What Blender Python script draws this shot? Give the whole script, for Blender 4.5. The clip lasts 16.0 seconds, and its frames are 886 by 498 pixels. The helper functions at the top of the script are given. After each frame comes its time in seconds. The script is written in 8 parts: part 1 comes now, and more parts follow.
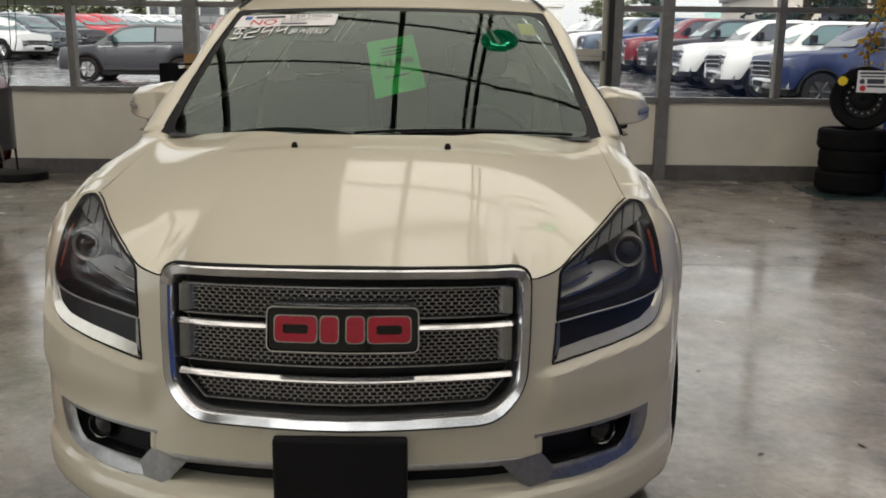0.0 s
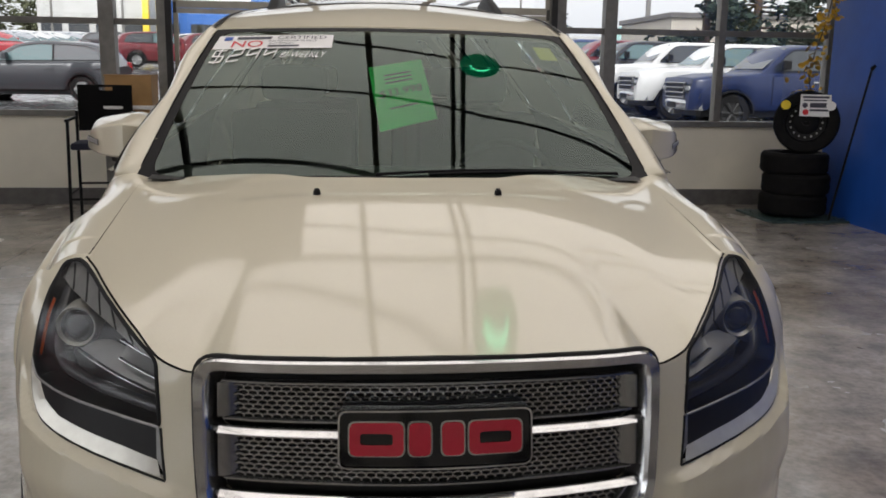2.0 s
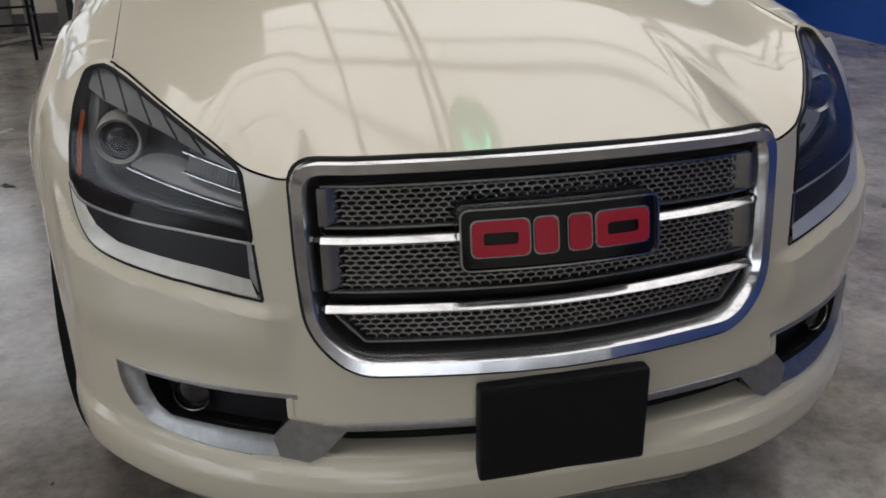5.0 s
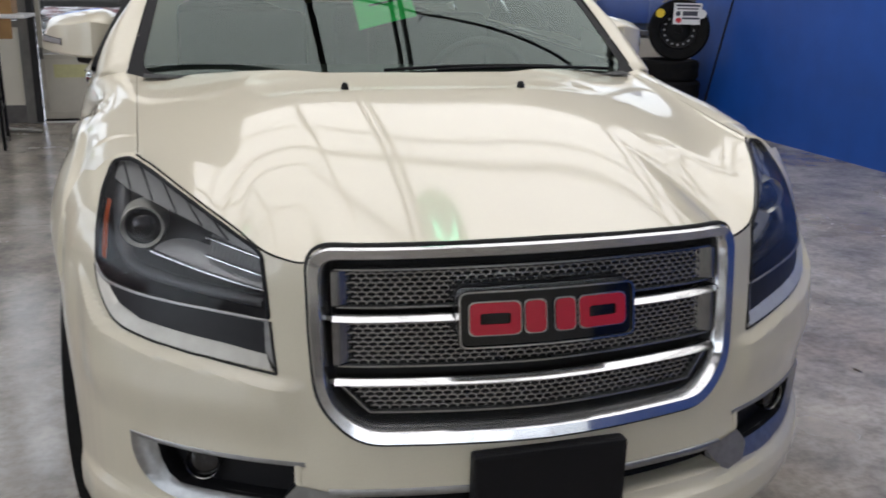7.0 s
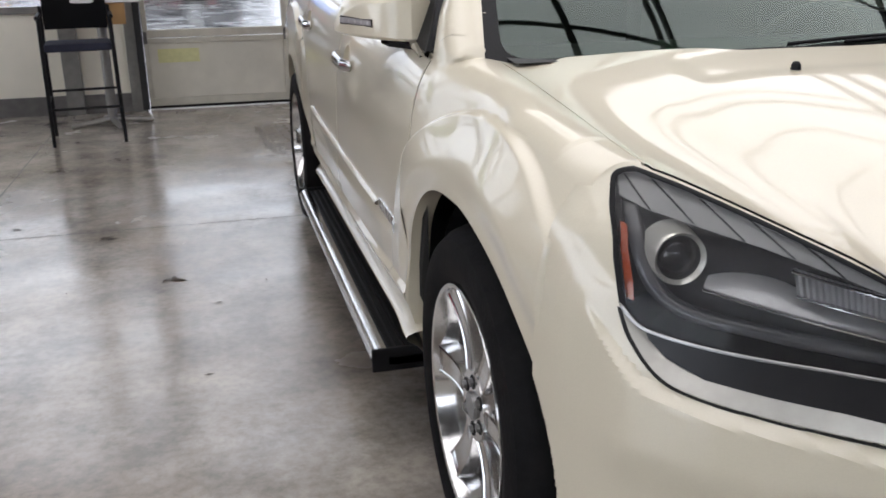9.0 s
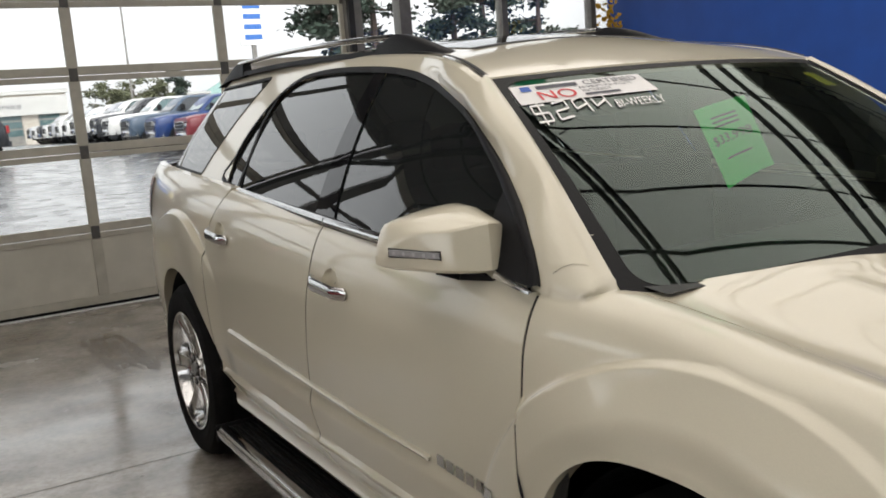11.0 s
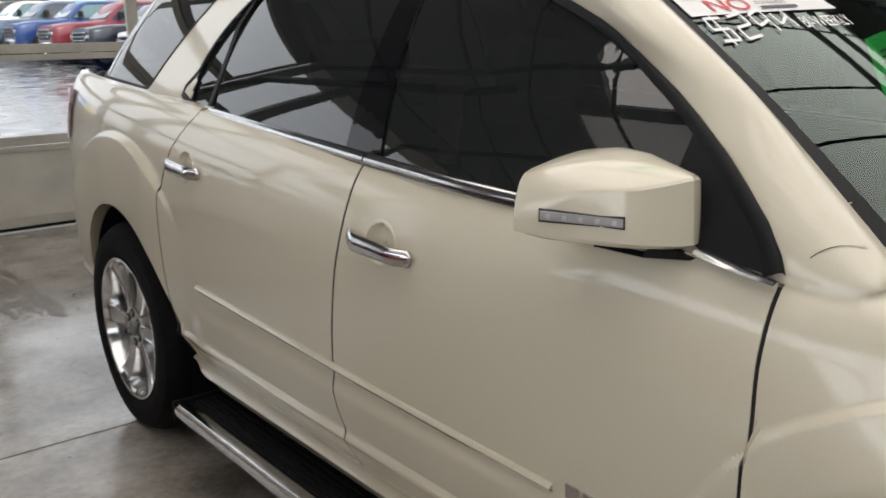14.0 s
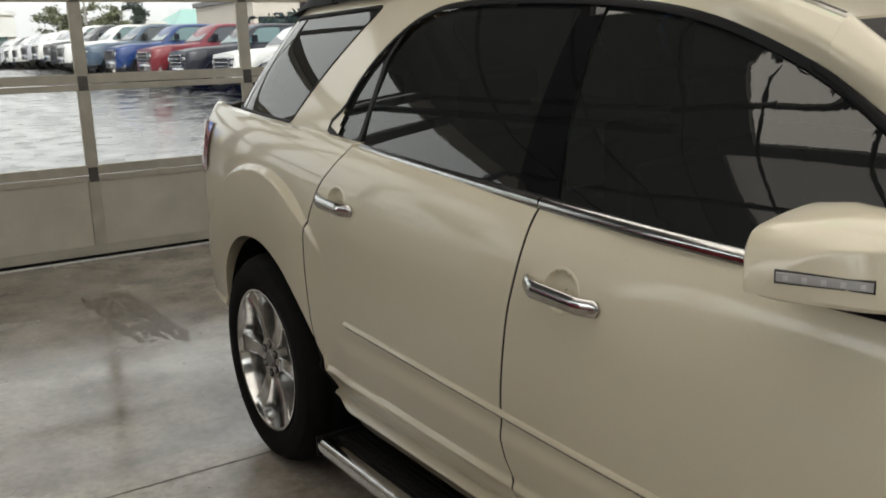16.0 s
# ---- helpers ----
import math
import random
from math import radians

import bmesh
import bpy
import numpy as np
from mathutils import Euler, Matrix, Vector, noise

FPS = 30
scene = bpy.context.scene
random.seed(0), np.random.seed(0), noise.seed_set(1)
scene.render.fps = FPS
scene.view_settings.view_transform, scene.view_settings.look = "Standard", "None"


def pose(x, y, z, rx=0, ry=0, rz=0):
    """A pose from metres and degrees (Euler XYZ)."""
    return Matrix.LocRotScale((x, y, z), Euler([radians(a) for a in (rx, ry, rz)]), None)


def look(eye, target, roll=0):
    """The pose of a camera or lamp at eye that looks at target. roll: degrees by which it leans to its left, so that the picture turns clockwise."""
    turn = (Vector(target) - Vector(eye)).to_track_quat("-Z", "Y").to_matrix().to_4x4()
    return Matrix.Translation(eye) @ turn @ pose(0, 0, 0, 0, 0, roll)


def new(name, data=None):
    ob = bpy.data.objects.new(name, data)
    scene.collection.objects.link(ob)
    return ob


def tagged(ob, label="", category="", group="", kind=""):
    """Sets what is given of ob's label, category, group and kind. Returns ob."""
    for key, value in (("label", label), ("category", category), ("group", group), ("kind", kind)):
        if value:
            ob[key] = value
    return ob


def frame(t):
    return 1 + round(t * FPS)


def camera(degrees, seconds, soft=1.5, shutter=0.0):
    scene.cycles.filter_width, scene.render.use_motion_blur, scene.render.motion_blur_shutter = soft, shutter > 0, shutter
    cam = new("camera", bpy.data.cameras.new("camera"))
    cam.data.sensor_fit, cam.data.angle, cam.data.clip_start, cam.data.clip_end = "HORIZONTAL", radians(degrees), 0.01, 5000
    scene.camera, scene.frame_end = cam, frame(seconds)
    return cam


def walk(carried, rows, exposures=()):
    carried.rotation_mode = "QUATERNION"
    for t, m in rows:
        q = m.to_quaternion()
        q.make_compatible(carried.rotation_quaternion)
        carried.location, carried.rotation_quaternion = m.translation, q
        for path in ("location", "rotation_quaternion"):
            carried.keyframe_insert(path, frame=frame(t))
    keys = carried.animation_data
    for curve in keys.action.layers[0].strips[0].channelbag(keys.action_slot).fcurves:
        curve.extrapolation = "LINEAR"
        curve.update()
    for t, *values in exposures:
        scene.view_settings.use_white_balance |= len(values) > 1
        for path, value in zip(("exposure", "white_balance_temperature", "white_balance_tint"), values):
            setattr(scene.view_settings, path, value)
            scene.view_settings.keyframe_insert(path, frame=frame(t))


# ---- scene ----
cam = camera(52.6, 16.0, soft=1.7, shutter=0.2)
PATH = [
    (0, (0.232, -1.846, 1.405), (0.225, 0.106, 0.971), 0.6),
    (0.5, (0.205, -1.703, 1.403), (0.13, 0.252, 0.989), -0.3),
    (1, (0.082, -1.616, 1.411), (0.017, 0.338, 0.989), 0.3),
    (1.5, (-0.066, -1.538, 1.424), (0.065, 0.411, 0.994), 0.4),
    (2, (-0.147, -1.398, 1.425), (0.057, 0.553, 1.034), 0.9),
    (2.5, (-0.202, -1.26, 1.433), (-0.043, 0.693, 1.035), -1.3),
    (3, (-0.291, -1.185, 1.438), (-0.028, 0.76, 1.052), 0.1),
    (3.5, (-0.434, -1.119, 1.456), (-0.03, 0.802, 1.073), -0.5),
    (4, (-0.473, -1.097, 1.371), (-0.042, 0.745, 0.721), -0.7),
    (4.2, (-0.465, -1.11, 1.328), (-0.063, 0.69, 0.552), -0.8),
    (6.3, (-0.556, -1.343, 1.331), (0.036, 0.467, 0.719), 1.0),
    (6.5, (-0.548, -1.35, 1.342), (0.091, 0.46, 0.781), 1.0),
    (7, (-0.621, -1.345, 1.36), (-0.083, 0.498, 0.798), 1.2),
    (7.5, (-0.734, -1.232, 1.341), (-0.425, 0.641, 0.713), 1.3),
    (8, (-0.904, -1.038, 1.327), (-0.622, 0.843, 0.707), 2.6),
    (8.2, (-1.01, -0.982, 1.329), (-0.725, 0.899, 0.714), 2.3),
    (10.3, (-1.812, -0.252, 1.408), (-0.848, 1.405, 0.84), -3.2),
    (10.5, (-1.864, -0.2, 1.436), (-0.856, 1.458, 0.948), -3.1),
    (11, (-1.913, -0.023, 1.492), (-0.921, 1.686, 1.181), -4.6),
    (11.5, (-1.935, 0.139, 1.514), (-0.942, 1.849, 1.218), -4.3),
    (12, (-1.998, 0.291, 1.513), (-0.925, 1.948, 1.193), -4.4),
    (12.5, (-2.066, 0.436, 1.513), (-0.908, 2.025, 1.147), -4.6),
    (13, (-2.051, 0.568, 1.492), (-0.923, 2.169, 1.086), -4.3),
    (13.5, (-2.015, 0.679, 1.475), (-0.969, 2.335, 1.068), -3.2),
    (14, (-1.998, 0.755, 1.468), (-0.798, 2.282, 0.993), -1.2),
    (14.5, (-2.034, 0.824, 1.513), (-0.757, 2.317, 1.142), -1.5),
    (15, (-2.103, 0.891, 1.546), (-0.972, 2.505, 1.207), -1.9),
    (15.5, (-2.119, 0.924, 1.548), (-1.036, 2.569, 1.204), -1.5),
    (16, (-2.134, 0.939, 1.526), (-1.069, 2.575, 1.09), -1.9),
]
walk(cam, [(t, look(eye, target, roll)) for t, eye, target, roll in PATH], [(0, 0.66, 6650, 13), (2, 0.54, 6400, 16), (4, 0.52, 6200, 16), (6.5, 0.98, 5950, 15), (7.2, 1.08, 5950, 15), (8, 1.16, 5950, 18), (10.4, 1.40, 6100, 15), (11.0, 0.78, 6500, 14), (11.5, 0.40, 6900, 12), (12.0, 0.36, 7300, 8), (12.5, 0.66, 7000, 9), (13.5, 0.84, 6350, 13), (14, 1.02, 6300, 15), (14.5, 1.24, 6250, 15), (15.5, 0.77, 6600, 13), (16, 0.72, 6700, 11)])

# ---------------------------------------------------------------- light
world = bpy.data.worlds.new("overcast_sky")
scene.world = world
world.use_nodes = True
wn = world.node_tree.nodes
sky = wn.new("ShaderNodeTexSky")
sky.sky_type, sky.sun_disc = "NISHITA", False
sky.sun_elevation, sky.sun_rotation = radians(48), radians(200)
sky.air_density, sky.dust_density, sky.ozone_density = 1.0, 7.0, 0.6
hsv = wn.new("ShaderNodeHueSaturation")
hsv.inputs["Saturation"].default_value, hsv.inputs["Value"].default_value = 0.06, 1.65
world.node_tree.links.new(sky.outputs[0], hsv.inputs["Color"])
cloud = wn.new("ShaderNodeMix")
cloud.data_type = "RGBA"
cloud.inputs[0].default_value = 0.6
cloud.inputs[7].default_value = (7.2, 7.3, 7.4, 1)  # even cloud over the sky
world.node_tree.links.new(hsv.outputs[0], cloud.inputs[6])
world.node_tree.links.new(cloud.outputs[2], wn["Background"].inputs[0])
wn["Background"].inputs[1].default_value = 0.14
sun = new("sun", bpy.data.lights.new("sun", "SUN"))
sun.data.energy, sun.data.angle, sun.data.color = 1.4, radians(25), (1.0, 0.97, 0.93)
sun.matrix_world = pose(0, 0, 20, 42, 0, -20)


WINDOW_W = 2.2  # the same for the added lamp outside the west windows
ROOF_W = 2.9  # watts of each added ceiling lamp for a square metre of its panel


# ---------------------------------------------------------------- materials
def material(name, color, rough=0.5, metal=0.0, spec=0.5, coat=0.0, grain=0.0, size=20.0, bump=0.0, bump_size=80.0, stain=None, stain_size=1.5, stain_amt=0.0, emit=None, random_amt=0.0):
    m = bpy.data.materials.new(name)
    m.use_nodes = True
    nt = m.node_tree
    n, l = nt.nodes, nt.links
    b = n["Principled BSDF"]
    b.inputs["Roughness"].default_value = rough
    b.inputs["Metallic"].default_value = metal
    b.inputs["Specular IOR Level"].default_value = spec
    b.inputs["Coat Weight"].default_value = coat
    b.inputs["Coat Roughness"].default_value = 0.03
    b.inputs["Base Color"].default_value = (*color, 1)
    co = n.new("ShaderNodeTexCoord").outputs["Object"]
    last = None
    if grain or stain_amt or random_amt:
        rgb = n.new("ShaderNodeRGB")
        rgb.outputs[0].default_value = (*color, 1)
        last = rgb.outputs[0]
    def mix(fac, a, c2, blend="MIX"):
        x = n.new("ShaderNodeMix")
        x.data_type, x.blend_type = "RGBA", blend
        if hasattr(fac, "links"):
            l.new(fac, x.inputs[0])
        else:
            x.inputs[0].default_value = fac
        l.new(a, x.inputs[6])
        if hasattr(c2, "links"):
            l.new(c2, x.inputs[7])
        else:
            x.inputs[7].default_value = (*c2, 1)
        return x.outputs[2]
    def nz(scale, detail=4.0, lo=0.35, hi=0.65):
        t = n.new("ShaderNodeTexNoise")
        t.inputs["Scale"].default_value, t.inputs["Detail"].default_value = scale, detail
        l.new(co, t.inputs["Vector"])
        r = n.new("ShaderNodeMapRange")
        r.inputs[1].default_value, r.inputs[2].default_value = lo, hi
        l.new(t.outputs[0], r.inputs[0])
        return r.outputs[0]
    if grain:
        f = nz(size, 5)
        k = n.new("ShaderNodeMath")
        k.operation = "MULTIPLY"
        k.inputs[1].default_value = grain
        l.new(f, k.inputs[0])
        last = mix(k.outputs[0], last, tuple(c * 0.45 for c in color))
    if stain_amt:
        f = nz(stain_size, 6, 0.45, 0.7)
        k = n.new("ShaderNodeMath")
        k.operation = "MULTIPLY"
        k.inputs[1].default_value = stain_amt
        l.new(f, k.inputs[0])
        last = mix(k.outputs[0], last, stain or tuple(c * 0.5 for c in color))
    if random_amt:
        oi = n.new("ShaderNodeObjectInfo")
        r = n.new("ShaderNodeMapRange")
        r.inputs[3].default_value, r.inputs[4].default_value = 0.0, random_amt
        l.new(oi.outputs["Random"], r.inputs[0])
        last = mix(r.outputs[0], last, tuple(c * 0.4 for c in color))
    if last is not None:
        l.new(last, b.inputs["Base Color"])
    if bump:
        t = n.new("ShaderNodeTexNoise")
        t.inputs["Scale"].default_value, t.inputs["Detail"].default_value = bump_size, 3
        l.new(co, t.inputs["Vector"])
        bp = n.new("ShaderNodeBump")
        bp.inputs["Strength"].default_value, bp.inputs["Distance"].default_value = bump, 0.01
        l.new(t.outputs[0], bp.inputs["Height"])
        l.new(bp.outputs[0], b.inputs["Normal"])
    if emit:
        b.inputs["Emission Color"].default_value = (*emit[:3], 1)
        b.inputs["Emission Strength"].default_value = emit[3]
    return m


def glass_material(name, tint=(1, 1, 1), gloss=0.06, rough=0.0, opaque=0.0, matte=(0.02, 0.02, 0.02), ior=1.5, sheen=(1, 1, 1)):
    """Thin glass: see-through, with a Fresnel gloss; opaque: share of an even matte colour mixed in."""
    m = bpy.data.materials.new(name)
    m.use_nodes = True
    nt = m.node_tree
    n, l = nt.nodes, nt.links
    n.remove(n["Principled BSDF"])
    tr = n.new("ShaderNodeBsdfTransparent")
    tr.inputs[0].default_value = (*tint, 1)
    gl = n.new("ShaderNodeBsdfGlossy")
    gl.inputs["Roughness"].default_value = rough
    gl.inputs["Color"].default_value = (*sheen, 1)
    df = n.new("ShaderNodeBsdfDiffuse")
    df.inputs[0].default_value = (*matte, 1)
    m1 = n.new("ShaderNodeMixShader")
    m1.inputs[0].default_value = opaque
    l.new(tr.outputs[0], m1.inputs[1])
    l.new(df.outputs[0], m1.inputs[2])
    fr = n.new("ShaderNodeFresnel")
    fr.inputs[0].default_value = ior
    add = n.new("ShaderNodeMath")
    add.operation = "ADD"
    add.inputs[1].default_value = gloss
    l.new(fr.outputs[0], add.inputs[0])
    m2 = n.new("ShaderNodeMixShader")
    l.new(add.outputs[0], m2.inputs[0])
    l.new(m1.outputs[0], m2.inputs[1])
    l.new(gl.outputs[0], m2.inputs[2])
    l.new(m2.outputs[0], n["Material Output"].inputs[0])
    return m


M_PANEL = material("cream_panel", (0.84, 0.79, 0.66), 0.55, grain=0.12, size=3, stain_amt=0.18, stain_size=1.2, bump=0.05, bump_size=40)
M_FRAME = material("grey_aluminium", (0.26, 0.25, 0.23), 0.45, 0.55, grain=0.3, size=15, stain_amt=0.3, stain_size=4)
M_DOORFRAME = material("worn_door_metal", (0.56, 0.53, 0.44), 0.5, 0.25, grain=0.25, size=10, stain_amt=0.3, stain_size=3)
M_DOORPANEL = material("door_panel_paint", (0.60, 0.57, 0.48), 0.5, 0.0, grain=0.15, size=6, stain_amt=0.25, stain_size=2)
M_BASE = material("base_metal", (0.17, 0.16, 0.15), 0.5, 0.3, grain=0.4, size=12, stain_amt=0.4, stain_size=3)
M_BLUE = material("blue_wall_paint", (0.012, 0.085, 0.42), 0.45, grain=0.2, size=4, stain_amt=0.15, stain_size=1.3, bump=0.1, bump_size=30)
M_WALL = material("plain_wall_paint", (0.55, 0.53, 0.47), 0.7, grain=0.15, size=4)
M_CEIL = material("ceiling_deck", (0.20, 0.20, 0.19), 0.7, grain=0.15, size=3)
M_FROST = material("frosted_panel", (0.8, 0.8, 0.78), 0.6, grain=0.05, size=2)
M_STEEL = material("dark_steel", (0.035, 0.035, 0.035), 0.5, 0.5, grain=0.3)
M_PANE = glass_material("window_glass", (0.96, 0.98, 0.97), 0.0)
M_ASPHALT = material("wet_asphalt", (0.10, 0.10, 0.10), 0.16, spec=0.9, grain=0.4, size=8, stain=(0.03, 0.03, 0.035), stain_size=0.25, stain_amt=0.6, bump=0.05, bump_size=30)

# polished, stained concrete
M_FLOOR = material("polished_concrete", (0.44, 0.40, 0.345), 0.19, spec=1.0, grain=0.5, size=2.6, stain=(0.17, 0.13, 0.095), stain_size=1.1, stain_amt=0.65, bump=0.04, bump_size=12)


def mottle(m, scale, amount, rough_lo, rough_hi):
    """Fine uneven tone and uneven polish on a material."""
    n, l = m.node_tree.nodes, m.node_tree.links
    b = n["Principled BSDF"]
    co = n.new("ShaderNodeTexCoord").outputs["Object"]
    src = b.inputs["Base Color"].links[0].from_socket
    for sc, am in ((scale, amount), (scale * 7, amount * 0.6)):
        t = n.new("ShaderNodeTexNoise")
        t.inputs["Scale"].default_value, t.inputs["Detail"].default_value, t.inputs["Roughness"].default_value = sc, 8, 0.65
        l.new(co, t.inputs["Vector"])
        r = n.new("ShaderNodeMapRange")
        r.inputs[1].default_value, r.inputs[2].default_value = 0.42, 0.66
        r.inputs[3].default_value, r.inputs[4].default_value = 1.0 + am * 0.4, 1.0 - am
        l.new(t.outputs[0], r.inputs[0])
        x = n.new("ShaderNodeMix")
        x.data_type, x.blend_type = "RGBA", "MULTIPLY"
        x.inputs[0].default_value = 1.0
        l.new(src, x.inputs[6])
        l.new(r.outputs[0], x.inputs[7])
        src = x.outputs[2]
    l.new(src, b.inputs["Base Color"])
    t = n.new("ShaderNodeTexNoise")
    t.inputs["Scale"].default_value, t.inputs["Detail"].default_value = 1.7, 7
    l.new(co, t.inputs["Vector"])
    r = n.new("ShaderNodeMapRange")
    r.inputs[1].default_value, r.inputs[2].default_value = 0.35, 0.65
    r.inputs[3].default_value, r.inputs[4].default_value = rough_lo, rough_hi
    l.new(t.outputs[0], r.inputs[0])
    l.new(r.outputs[0], b.inputs["Roughness"])


mottle(M_FLOOR, 4.0, 0.34, 0.10, 0.28)
mottle(M_ASPHALT, 0.5, 0.45, 0.08, 0.34)

# ---------------------------------------------------------------- mesh helpers
def box(bm, x0, x1, y0, y1, z0, z1, bevel=0.0):
    v = [bm.verts.new((x, y, z)) for x in (x0, x1) for y in (y0, y1) for z in (z0, z1)]
    f = [bm.faces.new([v[i] for i in q]) for q in ((0, 1, 3, 2), (4, 6, 7, 5), (0, 4, 5, 1), (2, 3, 7, 6), (0, 2, 6, 4), (1, 5, 7, 3))]
    if bevel:
        e = list({e for q in f for e in q.edges})
        bmesh.ops.bevel(bm, geom=e, offset=bevel, segments=2, profile=0.6, affect="EDGES")
    return v


def cyl(bm, p, q, r0, r1=None, n=12, cap=True):
    """A tube or cone from p to q."""
    p, q = Vector(p), Vector(q)
    r1 = r0 if r1 is None else r1
    w = (q - p).normalized()
    u = w.orthogonal().normalized()
    v = w.cross(u)
    ring = [[bm.verts.new(c + (u * math.cos(a) + v * math.sin(a)) * r) for a in (2 * math.pi * k / n for k in range(n))] for c, r in ((p, r0), (q, r1))]
    for k in range(n):
        bm.faces.new((ring[0][k], ring[0][(k + 1) % n], ring[1][(k + 1) % n], ring[1][k]))
    if cap:
        bm.faces.new(ring[0][::-1])
        bm.faces.new(ring[1])


def finish(name, bm, mat, smooth=False):
    bmesh.ops.recalc_face_normals(bm, faces=bm.faces)
    me = bpy.data.meshes.new(name)
    bm.to_mesh(me)
    bm.free()
    me.materials.append(mat)
    if smooth:
        for p in me.polygons:
            p.use_smooth = True
        if smooth != "all":
            me.set_sharp_from_angle(angle=radians(smooth if smooth is not True else 35))
    return new(name, me)


def part(name, bm, mat, parent, label="", smooth=False):
    ob = finish(name, bm, mat, smooth)
    ob.parent = parent
    if label:
        tagged(ob, label)
    return ob


def boxpart(name, dims, mat, parent, bevel=0.0, label=""):
    bm = bmesh.new()
    box(bm, *dims, bevel)
    return part(name, bm, mat, parent, label)


def structure(name, dims, mat, label, bevel=0.0, category=""):
    bm = bmesh.new()
    box(bm, *dims, bevel)
    return tagged(finish(name, bm, mat), label, category or name.split("_")[0], kind="structure")


def thing(name, label, category, group="", m=None, kind=""):
    ob = new(name)
    if m is not None:
        ob.matrix_world = m
    return tagged(ob, label, category, group, kind)


# ---------------------------------------------------------------- the showroom shell
WALL_Y, LEFT_X, RIGHT_X, BACK_Y, CEIL_Z = 8.17, -7.6, 6.9, -7.0, 4.3
SILL, RAIL = 0.94, 1.86
DOOR_X0, DOOR_X1 = -1.93, 1.95

structure("floor", (LEFT_X - 0.2, RIGHT_X + 0.2, BACK_Y - 0.2, WALL_Y + 0.12, -0.12, 0.0), M_FLOOR, "polished stained grey concrete floor with saw-cut joints", category="floor")
# roof deck round unseen frosted rooflights, assumed from bright reflections
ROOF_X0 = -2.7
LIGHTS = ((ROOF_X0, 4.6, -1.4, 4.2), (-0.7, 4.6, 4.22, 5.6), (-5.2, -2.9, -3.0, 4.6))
SHARE = (1.0, 1.0, 0.25)  # the last added lamp is dimmed to tune the side-glass reflections
ceil_bm = bmesh.new()
for d in ((LEFT_X - 0.2, -5.2, BACK_Y - 0.2, WALL_Y + 0.2), (-5.2, -2.9, BACK_Y - 0.2, -3.0), (-5.2, -2.9, 4.6, WALL_Y + 0.2), (-2.9, ROOF_X0, BACK_Y - 0.2, WALL_Y + 0.2), (4.6, RIGHT_X + 0.2, BACK_Y - 0.2, WALL_Y + 0.2), (ROOF_X0, 4.6, BACK_Y - 0.2, -1.4), (ROOF_X0, -0.7, 4.2, WALL_Y + 0.2), (-0.7, 4.6, 4.2, 4.22), (-0.7, 4.6, 5.6, WALL_Y + 0.2)):
    box(ceil_bm, *d, CEIL_Z, CEIL_Z + 0.15)
tagged(finish("ceiling", ceil_bm, M_CEIL), "pale metal deck ceiling round frosted rooflights", "ceiling", kind="structure")
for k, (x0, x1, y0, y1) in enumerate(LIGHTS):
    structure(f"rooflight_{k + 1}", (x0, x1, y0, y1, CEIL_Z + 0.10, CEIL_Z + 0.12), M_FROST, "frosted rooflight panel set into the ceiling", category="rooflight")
    # an added area lamp below each opaque panel gives the overhead light
    fill_lamp = new("rooflight_daylight", bpy.data.lights.new("rooflight_daylight", "AREA"))
    fill_lamp.data.shape, fill_lamp.data.size, fill_lamp.data.size_y = "RECTANGLE", x1 - x0 - 0.02, y1 - y0 - 0.02
    fill_lamp.data.energy, fill_lamp.data.color = ROOF_W * SHARE[k] * (x1 - x0) * (y1 - y0), (1.0, 0.955, 0.86)
    fill_lamp.location = ((x0 + x1) / 2, (y0 + y1) / 2, CEIL_Z + 0.05)
# added area lamp outside the west windows, strengthening their sky light
side = new("west_window_fill", bpy.data.lights.new("west_window_fill", "AREA"))
side.data.shape, side.data.size, side.data.size_y = "RECTANGLE", 3.2, WALL_Y - BACK_Y - 0.1
side.data.energy, side.data.color = WINDOW_W * 3.2 * (WALL_Y - BACK_Y), (0.97, 0.985, 1.0)
side.matrix_world = pose(LEFT_X - 0.25, (WALL_Y + BACK_Y) / 2, 2.3, 0, -90, 0)
structure("wall_east", (RIGHT_X, RIGHT_X + 0.2, BACK_Y, WALL_Y, 0, CEIL_Z), M_WALL, "plain painted showroom wall", category="wall")
structure("wall_blue", (4.76, 4.92, BACK_Y, 7.55, 0, 2.8), M_BLUE, "tall bright blue painted partition wall", category="wall")


# ---------------------------------------------------------------- the white car
def lerp_table(table, v):
    """Smooth value from rows of (key, value)."""
    if v <= table[0][0]:
        return table[0][1]
    for (a, p), (b, q) in zip(table, table[1:]):
        if v <= b:
            k = (v - a) / (b - a)
            return p + (q - p) * k
    return table[-1][1]


